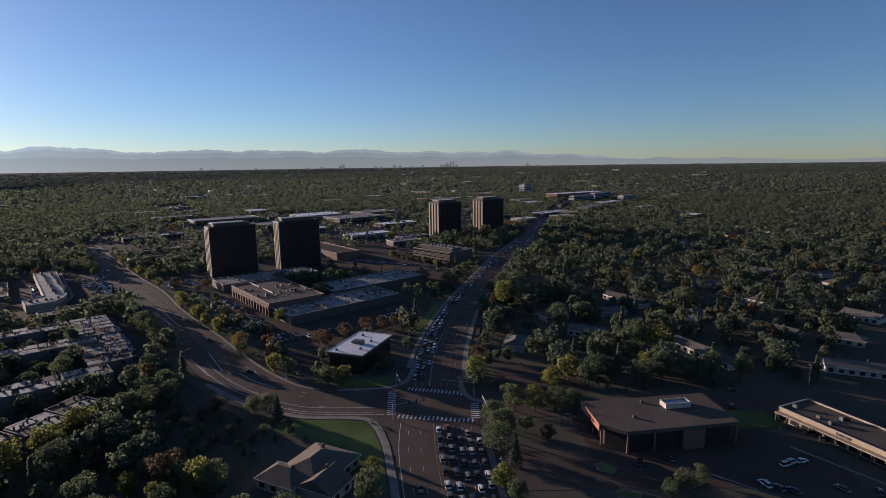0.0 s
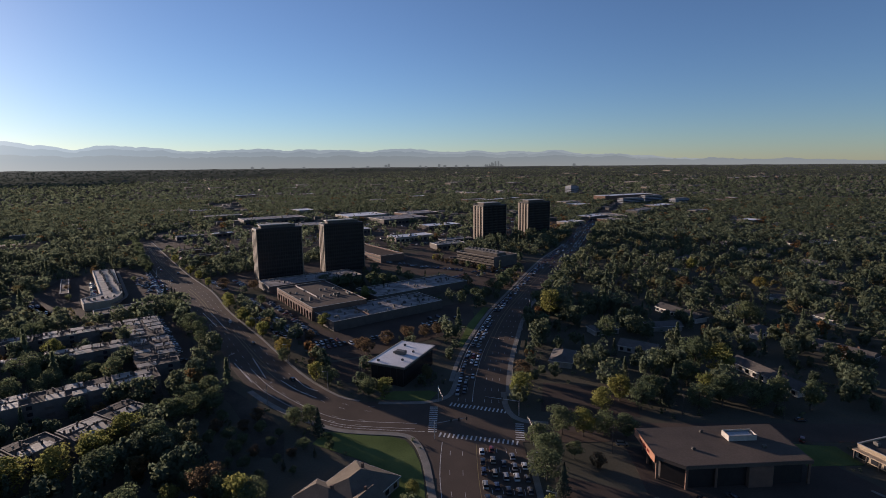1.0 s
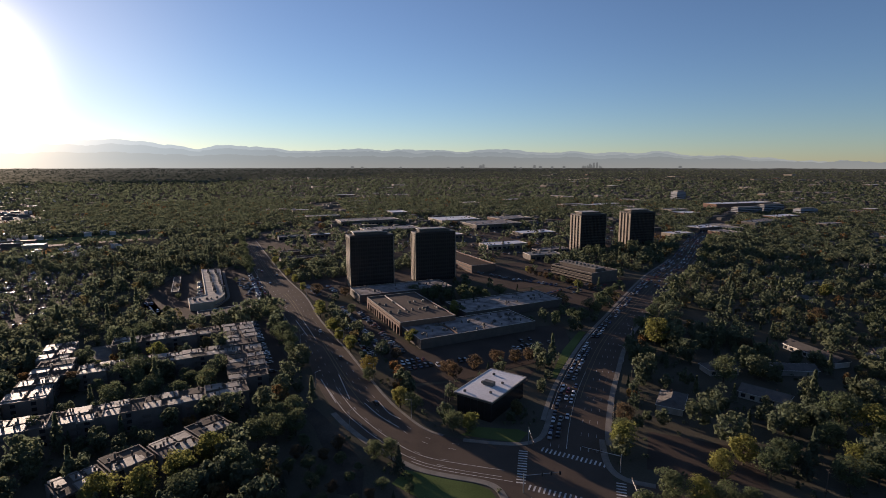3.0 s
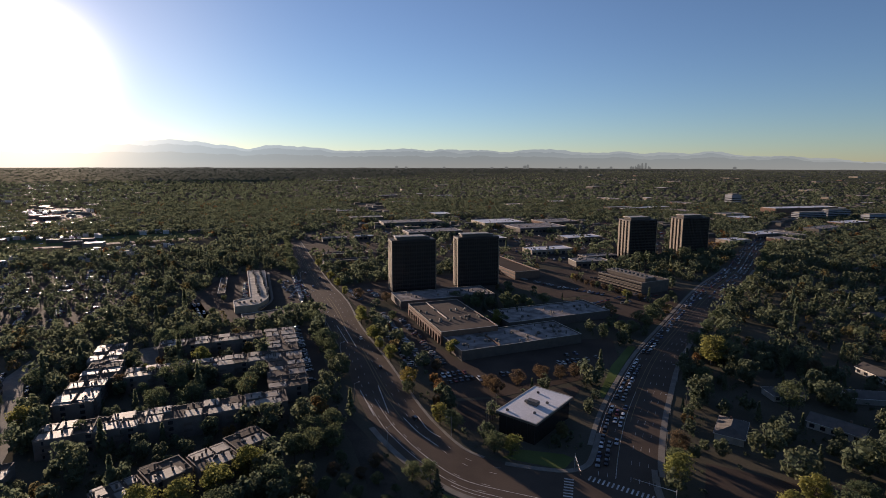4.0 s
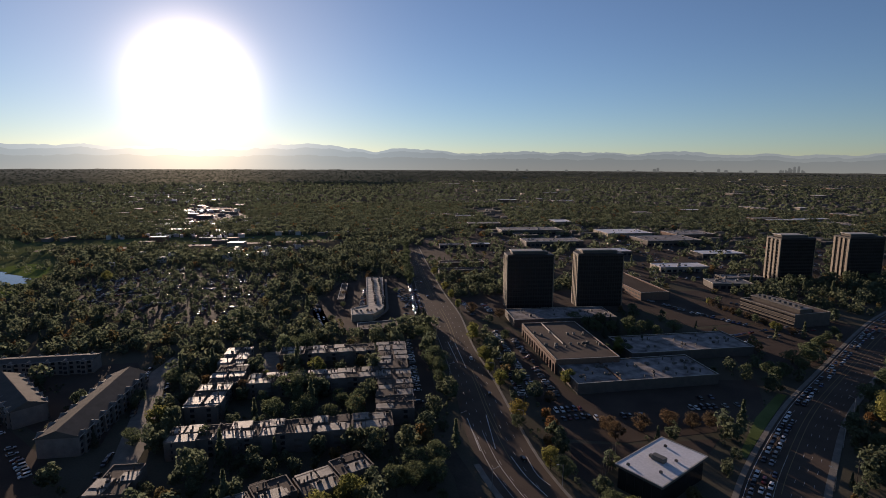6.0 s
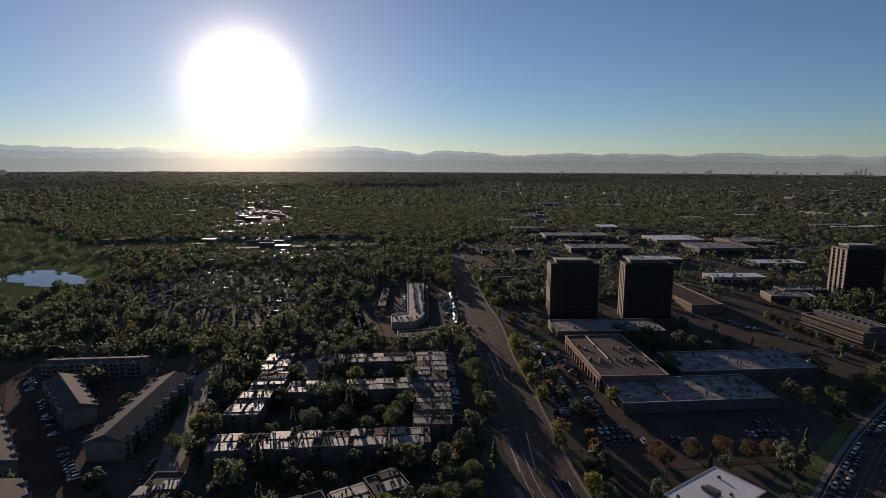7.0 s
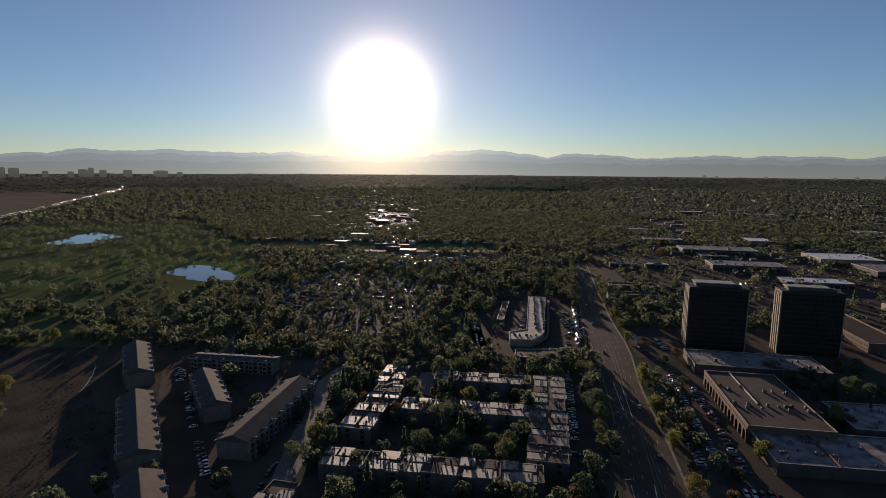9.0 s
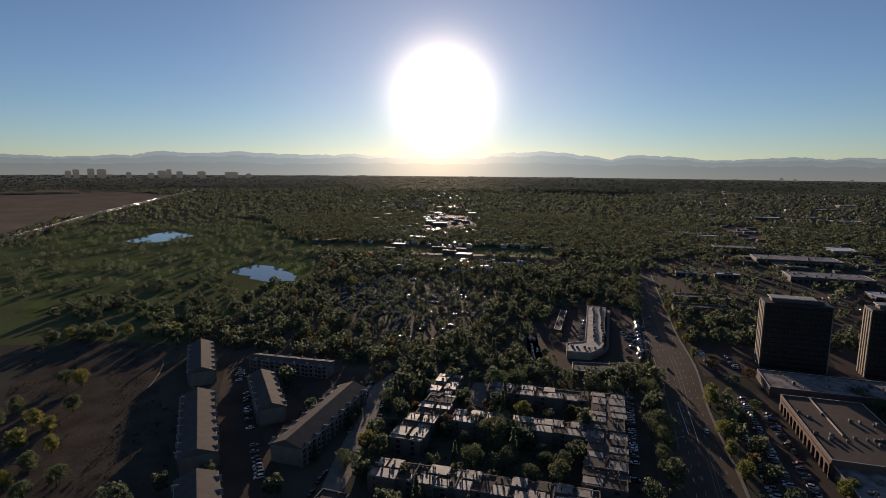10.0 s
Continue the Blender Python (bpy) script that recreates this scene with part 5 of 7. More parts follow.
for x, y, a, l, w, h in ((-175, 905, 40, 90, 60, 8), (-250, 960, 40, 80, 60, 8), (-150, 1010, 40, 70, 50, 8), (-330, 800, 38, 90, 40, 7), (-230, 760, 38, 70, 30, 6), (-90, 830, 38, 60, 30, 6), (-420, 900, 38, 110, 45, 8), (-120, 700, 38, 60, 26, 6), (-60, 640, 30, 40, 22, 6), (-430, 712, 38, 36, 16, 5), (-396, 745, 38, 30, 14, 5), (286, 1051, 50, 84, 24, 9), (300, 1400, 34, 180, 40, 15), (360, 1180, 40, 70, 30, 8), (180, 960, 40, 50, 30, 7), (130, 880, 40, 40, 24, 6)):
    root = far_block(x, y, a, l, w, h, rng.choice((BRICK, PIER, DARKWALL, DARKWALL)), rng.choice((WHITEROOF, WHITEROOF, STAINEDROOF, GRAVELROOF)))
    for k in range(9):
        u, v, q = rng.uniform(4, l - 6), rng.uniform(3, w - 5), rng.uniform(1.2, 3.0)
        part("roof_unit", bevelled(boxes((u, u + q, v, v + q * 0.7, h + 0.15, h + 1.5)), 0.08), UNITGREY, root)
    for k in range(int(l / 7)):
        part("shop_window", boxes((k * 7 + 1.2, k * 7 + 5.6, -0.06, 0.0, 0.6, min(3.4, h - 1.5))), GLASS, root)
for k in range(105):
    a, d = radians(rng.uniform(-28, 34)), rng.uniform(900, 3600)
    if k % 5 == 0:
        a = radians(rng.uniform(48, 66))
        d = rng.uniform(800, 2600)
    x, y = -math.sin(a) * d, 60 + math.cos(a) * d
    far_block(x, y, rng.choice((38, 40, 128)), rng.uniform(20, 34 if k % 5 == 0 else 90), rng.uniform(12, 20 if k % 5 == 0 else 40), rng.uniform(4, 9), rng.choice((DARKWALL, PIER, APTWALL, BRICK)), rng.choice(FAR_ROOFS))


for x, y, l, w in ((-1122, 650, 60, 26), (-1118, 685, 62, 24), (-1168, 635, 30, 14), (-796, 566, 70, 10), (-830, 576, 10, 34), (-751, 558, 46, 18), (-1150, 806, 40, 22), (-1189, 802, 26, 12), (-1136, 842, 34, 16), (-1253, 915, 26, 16), (-1154, 888, 40, 14), (-1072, 835, 34, 16), (-1015, 693, 30, 14), (-1014, 727, 26, 14), (-1007, 813, 44, 8), (-1981, 1145, 330, 22), (-2011, 1100, 120, 20), (-3156, 1972, 160, 20), (-2465, 1593, 190, 20), (-2227, 1413, 160, 22), (-2260, 1531, 90, 22), (-2340, 1665, 80, 24), (-2007, 1307, 70, 20), (-2198, 1625, 60, 30), (-3243, 2189, 60, 16), (-3259, 2240, 60, 16), (-3275, 2292, 60, 16), (-1718, 1038, 140, 16), (-1237, 656, 60, 12), (-1190, 748, 50, 14), (-685, 738, 60, 24), (-682, 714, 26, 12), (-658, 756, 36, 18)):
    far_block(x, y, rng.choice((34, 38, 42)), l * 0.5, w * 0.36, rng.uniform(4, 6), rng.choice((DARKWALL, APTWALL)), SHINYROOF if l < 44 else STAINEDROOF, "low commercial building with a coated roof glaring in the sun")


def far_specks():
    """The small far buildings of the plain, past counting: walls and roofs joined."""
    v = []
    for k in range(4500):
        a, d = radians(rng.uniform(-42, 36) if k % 6 else rng.uniform(36, 100)), 900 + 2350 * rng.random() ** 0.75
        x, y = -math.sin(a) * d, 60 + math.cos(a) * d
        if inside(np.array([[x, y]]), GOLF)[0] or x < -1250 and y < 450:
            continue
        z, l, w, h = float(ground_height(np.array(math.hypot(x, y - 200)))), rng.uniform(8, 24), rng.uniform(7, 13), rng.uniform(3, 6.5)
        c, q = math.cos(radians(38)), math.sin(radians(38))
        p = [(x + c * i - q * j, y + q * i + c * j) for i, j in ((0, 0), (l, 0), (l, w), (0, w))]
        v.append([(*r, z + h) for r in p])
        for m in range(4):
            r0, r1 = p[m], p[(m + 1) % 4]
            v.append([(*r0, z - 1), (*r1, z - 1), (*r1, z + h), (*r0, z + h)])
    tagged(link("far_buildings", quads("far_buildings", v, SPECK)), "countless small pale buildings scattered over the plain", "buildings", kind="stuff")


far_specks()


def glinting_roofs():
    """Small coated roofs and skylights of the far shops, past counting."""
    v = []
    for k in range(300):
        row, t = rng.randrange(7), rng.random()
        a, d = radians(56 + rng.gauss(0, 4.6 if row < 5 else 5.5) + 0.5 * row), (760, 980, 1180, 1480, 1900, 2350, 2800)[row] + rng.uniform(-45, 45)
        x, y = -20 - math.sin(a) * d, 66 + math.cos(a) * d
        z, l, w, h = float(ground_height(np.array(math.hypot(x, y - 200)))), rng.uniform(3, 10), rng.uniform(1.5, 4), rng.uniform(3.5, 7)
        c, q = math.cos(radians(38)), math.sin(radians(38))
        p = [(x + c * i - q * j, y + q * i + c * j) for i, j in ((0, 0), (l, 0), (l, w), (0, w))]
        tip, lean = rng.gauss(0, 0.07) * w, rng.gauss(0, 0.05) * l
        v.append([(*r, z + h + tip * (n > 1) + lean * (n in (1, 2))) for n, r in enumerate(p)])
        for m in range(4):
            r0, r1 = p[m], p[(m + 1) % 4]
            v.append([(*r0, z - 1), (*r1, z - 1), (*r1, z + h), (*r0, z + h)])
    tagged(link("far_shop_roofs", quads("far_shop_roofs", v, SHINYROOF)), "small coated shop roofs glittering far off", "buildings", kind="stuff")


glinting_roofs()


# far towers emit a flat grey-blue: distance haze painted into their walls
HAZED = glow_material("hazed_towers", (0.105, 0.135, 0.155), (0.085, 0.105, 0.115), 50, 120)
DIM = glow_material("hazed_office_blocks", (0.076, 0.088, 0.094), (0.056, 0.064, 0.066), 50, 120, 0.0, 0.4)


def high_rise(x, y, w, d, h, label, far=None):
    z = float(ground_height(np.array(math.hypot(x, y - 200))))
    root = thing("high_rise", pose(x, y, z, 0, 0, rng.choice((10, 38))), label, "high-rise", "far high-rises")
    part("wall", boxes((-w / 2, w / 2, -d / 2, d / 2, -2, h)), (far or HAZED) if math.hypot(x, y) > 3500 else BLUEGREY, root)
    for k in range(1, int(h / 6) if math.hypot(x, y) < 3500 else 0):
        part("window_band", boxes((-w / 2 - 0.1, w / 2 + 0.1, -d / 2 - 0.1, d / 2 + 0.1, k * 6 - 1.6, k * 6 + 0.6)), GLASS, root)
    part("roof", boxes((-w / 3, w / 3, -d / 3, d / 3, h, h + 3)), (far or HAZED) if math.hypot(x, y) > 3500 else UNITGREY, root)


for x, y, l, hh in ((318, 1290, 70, 15), (384, 1345, 60, 18), (440, 1300, 50, 14)):
    root = thing("office_block", pose(x, y, 0, 0, 0, 34), "pale office block with dark window bands beyond the avenue", "office building", "far office blocks")
    part("wall", boxes((0, l, 0, 18, -1, hh)), BLUEGREY, root)
    part("roof", boxes((3, l - 3, 3, 15, hh, hh + 2)), GRAVELROOF, root)
    for k in range(int(hh / 3.6)):
        part("window_band", boxes((-0.1, l + 0.1, -0.1, 18.1, k * 3.6 + 1.2, k * 3.6 + 2.8)), GLASS, root)
    TAKEN.append(rect_poly((x, y), 34, l, 18, 6))
high_rise(268, 1730, 34, 24, 27, "blue-grey mid-rise office block by the avenue")
for k in range(14):
    az = 0.15 - 1.9 * k / 13 + rng.uniform(-0.1, 0.1)
    high_rise(-math.sin(radians(az)) * 4500, math.cos(radians(az)) * 4500, rng.uniform(7, 11), 10, (rng.uniform(24, 46) if 4 < k < 11 else rng.uniform(10, 20)), "hazy downtown high-rise on the horizon")
for az, h in ((10.3, 50), (10.6, 42), (5.0, 44), (4.4, 36), (3.2, 34), (2.0, 36), (-9.0, 38), (23, 32), (24, 38), (19, 32), (14, 30), (12.5, 34), (7, 34), (6.4, 30)):
    high_rise(-math.sin(radians(az)) * 4400, math.cos(radians(az)) * 4400, 18, 16, h - 17, "hazy apartment tower far off on the plain")
for az, top, w in ((90.98, 116, 50), (90.4, 124, 70), (89.3, 129, 84), (88.5, 126, 66), (86.4, 108, 30), (84.6, 104, 40), (83.7, 118, 64), (83.1, 127, 26), (82.2, 114, 40), (80.3, 114, 110), (77.6, 110, 124), (76.0, 100, 30)):
    x, y = -26 - math.sin(radians(az)) * 4000, 72 + math.cos(radians(az)) * 4000
    high_rise(x, y, w * 0.72, 26, top - 3 - float(ground_height(np.array(math.hypot(x, y - 200)))), "dark hazy office block beyond the highway", DIM)

# ---- trees ----
nrng = np.random.default_rng(4)


def crown(n, radius, height, size, rng, base=0.18, lobes=11, upward=0.0):
    """Leaf sprays on the shells of a few rounded lobes; an uneven outline with gaps."""
    half, mid = height * (1 - base) / 2, height * (1 + base) / 2
    u = rng.normal(0, 1, (lobes, 3))
    u /= np.linalg.norm(u, axis=1)[:, None]
    lc = u * np.array([radius * 0.55, radius * 0.55, half * 0.6]) + np.array([0, 0, mid])
    lr = radius * rng.uniform(0.26, 0.56, lobes)
    lc[:, :2] += rng.normal(0, radius * 0.14, (lobes, 2))
    pick = rng.integers(0, lobes, n)
    d = rng.normal(0, 1, (n, 3))
    d /= np.linalg.norm(d, axis=1)[:, None]
    d = d + 0.55 * u[pick]
    d /= np.linalg.norm(d, axis=1)[:, None]
    c = lc[pick] + d * (lr[pick] * rng.uniform(0.62, 1.14, n))[:, None]
    c[:, 2] = np.clip(c[:, 2], height * 0.08, None)
    d = d * (1 - 0.8 * upward) + np.array([0, 0, upward])
    return sprays(c, d, size, rng, 0.42 - 0.24 * upward)


def sprays(c, d, size, rng, jitter=0.42):
    n = len(c)
    nrm = d + rng.normal(0, jitter, (n, 3))
    nrm /= np.linalg.norm(nrm, axis=1)[:, None]
    t = np.cross(nrm, rng.normal(0, 1, (n, 3)))
    t /= np.linalg.norm(t, axis=1)[:, None]
    b = np.cross(nrm, t)
    s = size * rng.uniform(0.55, 1.3, (n, 1))
    w = s * rng.uniform(0.55, 0.95, (n, 1))
    bend = nrm * s * 0.25
    return np.stack([c - t * s - bend, c + b * w, c + t * s - bend, c - b * w], 1)


def conifer(n, radius, height, size, rng):
    h = rng.uniform(0, 1, n) ** 0.8
    a = rng.uniform(0, 2 * math.pi, n)
    r = radius * (1 - h) * (0.75 + 0.25 * np.sin(h * 40 + a * 2)) * rng.uniform(0.5, 1.05, n)
    c = np.stack([r * np.cos(a), r * np.sin(a), height * (0.08 + 0.92 * h)], 1)
    d = np.stack([np.cos(a), np.sin(a), np.full(n, 0.5)], 1)
    return sprays(c, d, size, rng)


def trunk_mesh(height, r, limbs, seed):
    rg = random.Random(seed)
    bm = bmesh.new()

    def limb(p, q, r0, r1):
        ax = (q - p)
        m = Matrix.Translation((p + q) / 2) @ ax.to_track_quat("Z", "Y").to_matrix().to_4x4()
        bmesh.ops.create_cone(bm, cap_ends=False, segments=6, radius1=r0, radius2=r1, depth=ax.length, matrix=m)

    top = Vector((rg.uniform(-0.3, 0.3), rg.uniform(-0.3, 0.3), height * 0.62))
    limb(Vector((0, 0, -0.3)), top, r, r * 0.35)
    for k in range(limbs):
        a = k * 2.4 + rg.random()
        s = rg.uniform(0.4, 0.75)
        p = top * s
        limb(p, p + Vector((math.cos(a) * height * 0.22, math.sin(a) * height * 0.22, height * 0.2)), r * 0.45, r * 0.12)
    me = bpy.data.meshes.new("trunk")
    bm.to_mesh(me)
    bm.free()
    me.materials.append(BARK)
    return me


KINDS = {}
for kind, mat, count, conif in (("green", LEAF_GREEN, 10, 0), ("yellow", LEAF_YELLOW, 3, 0), ("gold", LEAF_GOLD, 2, 0), ("orange", LEAF_ORANGE, 2, 0), ("dark", LEAF_DARK, 3, 1)):
    KINDS[kind] = []
    for k in range(count):
        h = 10.0
        if conif:
            v = conifer(1900, 2.9, h, 0.27, nrng)
        else:
            v = crown(2500, nrng.uniform(2.8, 4.2), h, 0.235, nrng, nrng.uniform(0.05, 0.2), int(nrng.integers(22, 34)))
        KINDS[kind].append((quads("crown", v, mat), trunk_mesh(h, 0.26, 5, k)))
TREE_LABEL = {"green": "green broadleaf tree with a full uneven crown", "yellow": "yellow-green broadleaf tree turning to autumn colour", "gold": "golden yellow street tree in autumn leaf", "orange": "orange-brown tree in autumn leaf", "dark": "dark green conifer with a pointed crown"}
near_spots = []
TAKEN += [[(22, 160), (54, 160), (54, 197), (24, 197)], [(20, 90), (160, 90), (160, 165), (20, 165)]]


def tree(x, y, h, kind, spread=1.0, group="trees of the neighbourhood"):
    cr, tk = nrng_choice(KINDS[kind])
    root = thing("tree", pose(x, y, 0, 0, 0, trng.uniform(0, 360)) @ Matrix.Diagonal((h / 10 * spread, h / 10 * spread, h / 10, 1)), TREE_LABEL[kind], "tree", group)
    link("crown", cr, parent=root)
    link("trunk", tk, parent=root)
    near_spots.append((x, y))


trng = random.Random(9)


def nrng_choice(seq):
    return seq[trng.randrange(len(seq))]


STREET = [(-111, 279, 11.5, "gold"), (-82.5, 247, 11, "yellow"), (-75.5, 243, 10, "green"), (-53.5, 231.5, 10, "green"), (-46.5, 231.5, 10, "yellow"), (-187, 371, 12.5, "yellow"), (-161, 340, 11.5, "yellow"), (-150, 325, 10, "yellow"), (-136, 310, 11.5, "yellow"), (-105, 337, 9, "yellow"), (-105, 305, 7, "orange"), (-169, 386, 8, "green"), (-293, 451, 9, "green"), (-95, 406, 11, "yellow"), (-222, 432, 10, "orange"), (-196, 433, 9, "orange"),
          (-193, 382, 11, "yellow"), (-165, 343, 9, "yellow"), (-108, 271.5, 8, "green"), (-284, 490, 10, "yellow"), (-262, 466, 10, "yellow"), (-240, 441, 9, "yellow"), (-310, 520, 10, "green"), (-333, 546, 10, "yellow"),
          (-65, 195, 12, "dark"), (-71, 204, 9, "green"), (-77, 202, 9, "green"), (42, 366, 20, "yellow"), (34, 330, 12, "green"), (14.5, 233, 13, "yellow"), (15, 242, 10, "green"), (16, 255, 10, "orange"),
          (57, 234, 13, "yellow"), (47, 222, 12, "yellow"), (68, 312, 16, "green"), (84, 268, 12, "green"), (95, 238, 12, "yellow"), (163, 352, 16, "green"), (157, 442, 12, "orange"), (194, 526, 13, "yellow"), (93, 365, 10, "orange"), (218, 446, 11, "gold"), (185, 432, 14, "green"), (17.5, 151, 9, "yellow"), (21, 144, 8, "green"), (-23.9, 160.5, 6, "yellow"), (102, 270, 19, "green"), (111, 263, 18, "yellow"), (92, 252, 13, "green"),
          (28, 203, 12, "green"), (36, 202, 12, "yellow"), (44, 203, 11, "green"), (52, 202, 10, "green"), (18, 190, 11, "green"), (21, 181, 12, "green"), (19, 172, 11, "green"), (23, 163, 12, "dark"), (64, 226, 13, "green"), (76, 229, 14, "dark"), (88, 227, 13, "green"), (99, 231, 14, "green"), (110, 229, 13, "green"), (122, 232, 14, "green"), (134, 230, 13, "green"), (70, 233, 13, "green"), (116, 236, 13, "dark"), (37, 180, 6, "orange"), (73, 150, 7, "green"), (67, 146, 6, "green"), (80, 153, 6, "green"), (30, 186, 7, "green"),
          (-151, 151, 15, "yellow"), (-142, 159, 14, "yellow"), (-137, 170, 15, "yellow"), (-135, 184, 14, "yellow"), (-125, 199, 13, "green"), (-118, 176, 14, "green"), (-126, 160, 14, "green"), (-121, 206, 13, "green"), (-116, 212, 12, "green"), (-122, 222, 13, "green"), (-127, 214, 12, "green"),
          (-224, 238, 15, "green"), (-218, 246, 13, "green"), (-233, 266, 13, "yellow"), (-178, 236, 14, "green"), (-250, 180, 13, "yellow"), (-274, 280, 14, "green"), (-216, 182, 11, "green"), (-270, 293, 14, "green"), (-290, 212, 12, "green"), (-210, 214, 13, "green"), (-232, 250, 12, "green"), (-202, 226, 12, "green"), (-186, 226, 11, "green"), (-186, 248, 11, "green"), (-192, 243, 9, "green"), (-247, 225, 10, "orange"), (-238, 236, 11, "green"), (-199, 247, 8, "green"), (-250, 243, 9, "yellow"), (-212, 268, 8, "yellow"), (-228, 222, 9, "green"), (-215, 232, 11, "green"),
          (-66, 286, 9, "orange"), (-58, 300, 9, "orange"), (-47.5, 311, 9, "orange"), (-38, 316, 8, "orange"), (-72, 292, 8, "orange"), (-31, 321, 8, "orange"),
          (-106, 333, 9, "yellow"), (-110, 342, 6, "green"), (-93, 396, 10, "yellow"), (-88, 400, 9, "green"), (-99, 391, 9, "green"), (-120, 418, 12, "dark"), (-110, 428, 12, "dark"), (-104, 440, 13, "dark"), (-96, 448, 12, "dark"), (-125, 440, 11, "dark"),
          (-370, 43, 12, "yellow"), (-346, 38, 13, "yellow"), (-382, 60, 11, "green"), (-306, 36, 11, "yellow"), (-360, 50, 10, "yellow"), (-395, 34, 12, "green"), (-378, 26, 12, "green"),
          (-258, 156, 9, "dark"), (-240, 172, 10, "green"), (-246, 166, 9, "green"), (-285, 190, 8, "green"), (-505, 130, 12, "yellow"), (-515, 112, 12, "green"), (-500, 150, 11, "green"), (-522, 96, 12, "yellow"), (-528, 70, 11, "green"), (-541, 57, 11, "yellow"), (-552, 40, 10, "green"), (-535, 84, 10, "green"), (-423, 64, 13, "yellow"), (-334, 52, 11, "yellow"), (-300, 55, 10, "green"), (-318, 44, 11, "green"), (-430, 56, 11, "green"), (-292, 44, 11, "green"), (-318, 456, 6, "green"), (-252, 398, 11, "dark"), (-325, 388, 6, "green"), (-352, 420, 6, "orange"), (-302, 350, 7, "green"),
          (-600, 330, 14, "yellow"), (-470, 300, 12, "green"), (-20, 395, 10, "green"), (-8, 405, 11, "green"), (4, 440, 10, "green"), (12, 455, 12, "green")]
for k in range(17):
    q, hd, _ = curved.at(1.0, 0.27 + 0.36 * k / 16)
    off = trng.uniform(6, 12)
    STREET.append((q[0] - math.sin(hd) * off, q[1] + math.cos(hd) * off, trng.uniform(8, 14), trng.choice(("green", "green", "dark"))))
for k in range(15):
    q, hd, _ = curved.at(1.0, 0.64 + 0.34 * k / 14)
    STREET.append((q[0] - math.sin(hd) * 5.5, q[1] + math.cos(hd) * 5.5, trng.uniform(9, 14), "green"))
for x, y, h in ((-84, 172, 5), (-76, 166, 4), (-92, 180, 6), (-98, 190, 6.5), (-70, 172, 4.5), (-88, 196, 6), (-62, 181, 4), (-104, 186, 7), (-80, 186, 5), (-94, 206, 6), (-68, 186, 5), (-58, 186, 4), (-86, 162, 5.5), (-100, 176, 6), (-72, 158, 5)):
    STREET.append((x, y, h, trng.choice(("green", "green", "dark", "orange"))))
for k in range(12):
    t = k / 11
    STREET.append((-58 + 62 * t + trng.uniform(-2, 2), 572 - 67 * t + trng.uniform(-2, 2), trng.uniform(5, 8), trng.choice(("orange", "orange", "yellow", "green"))))
for k in range(16):
    q, hd, _ = avenue.at(1.0, s_near(avenue, 25, 395) + (s_near(avenue, 160, 860) - s_near(avenue, 25, 395)) * k / 15)
    STREET.append((q[0] + math.sin(hd) * trng.uniform(6, 9), q[1] - math.cos(hd) * trng.uniform(6, 9), trng.uniform(9, 13), "green"))
for k in range(9):
    q, hd, _ = avenue.at(0.0, s_near(avenue, 5, 400) + (s_near(avenue, 40, 520) - s_near(avenue, 5, 400)) * k / 8)
    STREET.append((q[0] - math.sin(hd) * trng.uniform(7, 14), q[1] + math.cos(hd) * trng.uniform(7, 14), trng.uniform(8, 12), "green"))
STREET += [(x, y, h, trng.choice(("green", "orange"))) for x, y, h in ((-74, 176, 4), (-66, 170, 3.5), (-90, 172, 4.5), (-80, 194, 4), (-60, 192, 3.5), (-96, 198, 5), (-84, 180, 4.5), (-106, 196, 6), (-78, 162, 4.5), (-92, 188, 5), (-70, 180, 4), (-108, 204, 6))]
STREET += [(x, y, h, trng.choice(("green", "green", "dark"))) for x, y, h in ((-118, 432, 12), (-108, 440, 11), (-98, 446, 12), (-90, 452, 11), (-112, 450, 12), (-100, 458, 11), (-86, 462, 10), (-128, 442, 11), (-122, 456, 11), (-78, 448, 10), (-92, 436, 10), (-84, 426, 9), (-70, 470, 10), (-140, 452, 10))]
street_lot = [(-352, 500), (-312, 478), (-250, 408), (-240, 384), (-262, 350), (-300, 360), (-385, 462)]
STREET = [q for q in STREET if q[2] < 7.5 or not inside(np.array([q[:2]]), street_lot)[0] or q[:2] == (-252, 398)]
for x, y, h, kind in STREET:
    tree(x, y, h, kind, trng.uniform(1.3, 1.5) if kind == "orange" else trng.uniform(1.15, 1.35) if kind != "dark" else 1.0, "trees by the roads and blocks")


def taken(p, polys):
    r = np.zeros(len(p), bool)
    for poly in polys:
        q = np.array(poly)
        lo, hi = q.min(0), q.max(0)
        near = (p[:, 0] >= lo[0]) & (p[:, 0] <= hi[0]) & (p[:, 1] >= lo[1]) & (p[:, 1] <= hi[1])
        if near.any():
            i = np.nonzero(near)[0]
            r[i] |= inside(p[i], poly)
    return r


def scatter(spacing, x0, x1, y0, y1, keep):
    gx, gy = np.meshgrid(np.arange(x0, x1, spacing), np.arange(y0, y1, spacing))
    p = np.stack([gx.ravel(), gy.ravel()], 1) + nrng.uniform(-0.48, 0.48, (gx.size, 2)) * spacing
    p = p[keep(p)]
    return p[~taken(p, TAKEN)]


def in_sector(p, r0, r1):
    d = p - np.array([-10, 50])
    r = np.hypot(*d.T)
    az = np.degrees(np.arctan2(-d[:, 0], d[:, 1]))
    return (r > r0) & (r < r1) & (az > -46) & (az < 104)


OPEN = [[(-262, 468), (-214, 412), (-190, 398), (-100, 290), (-60, 285), (-20, 330), (60, 600), (-100, 640)]]
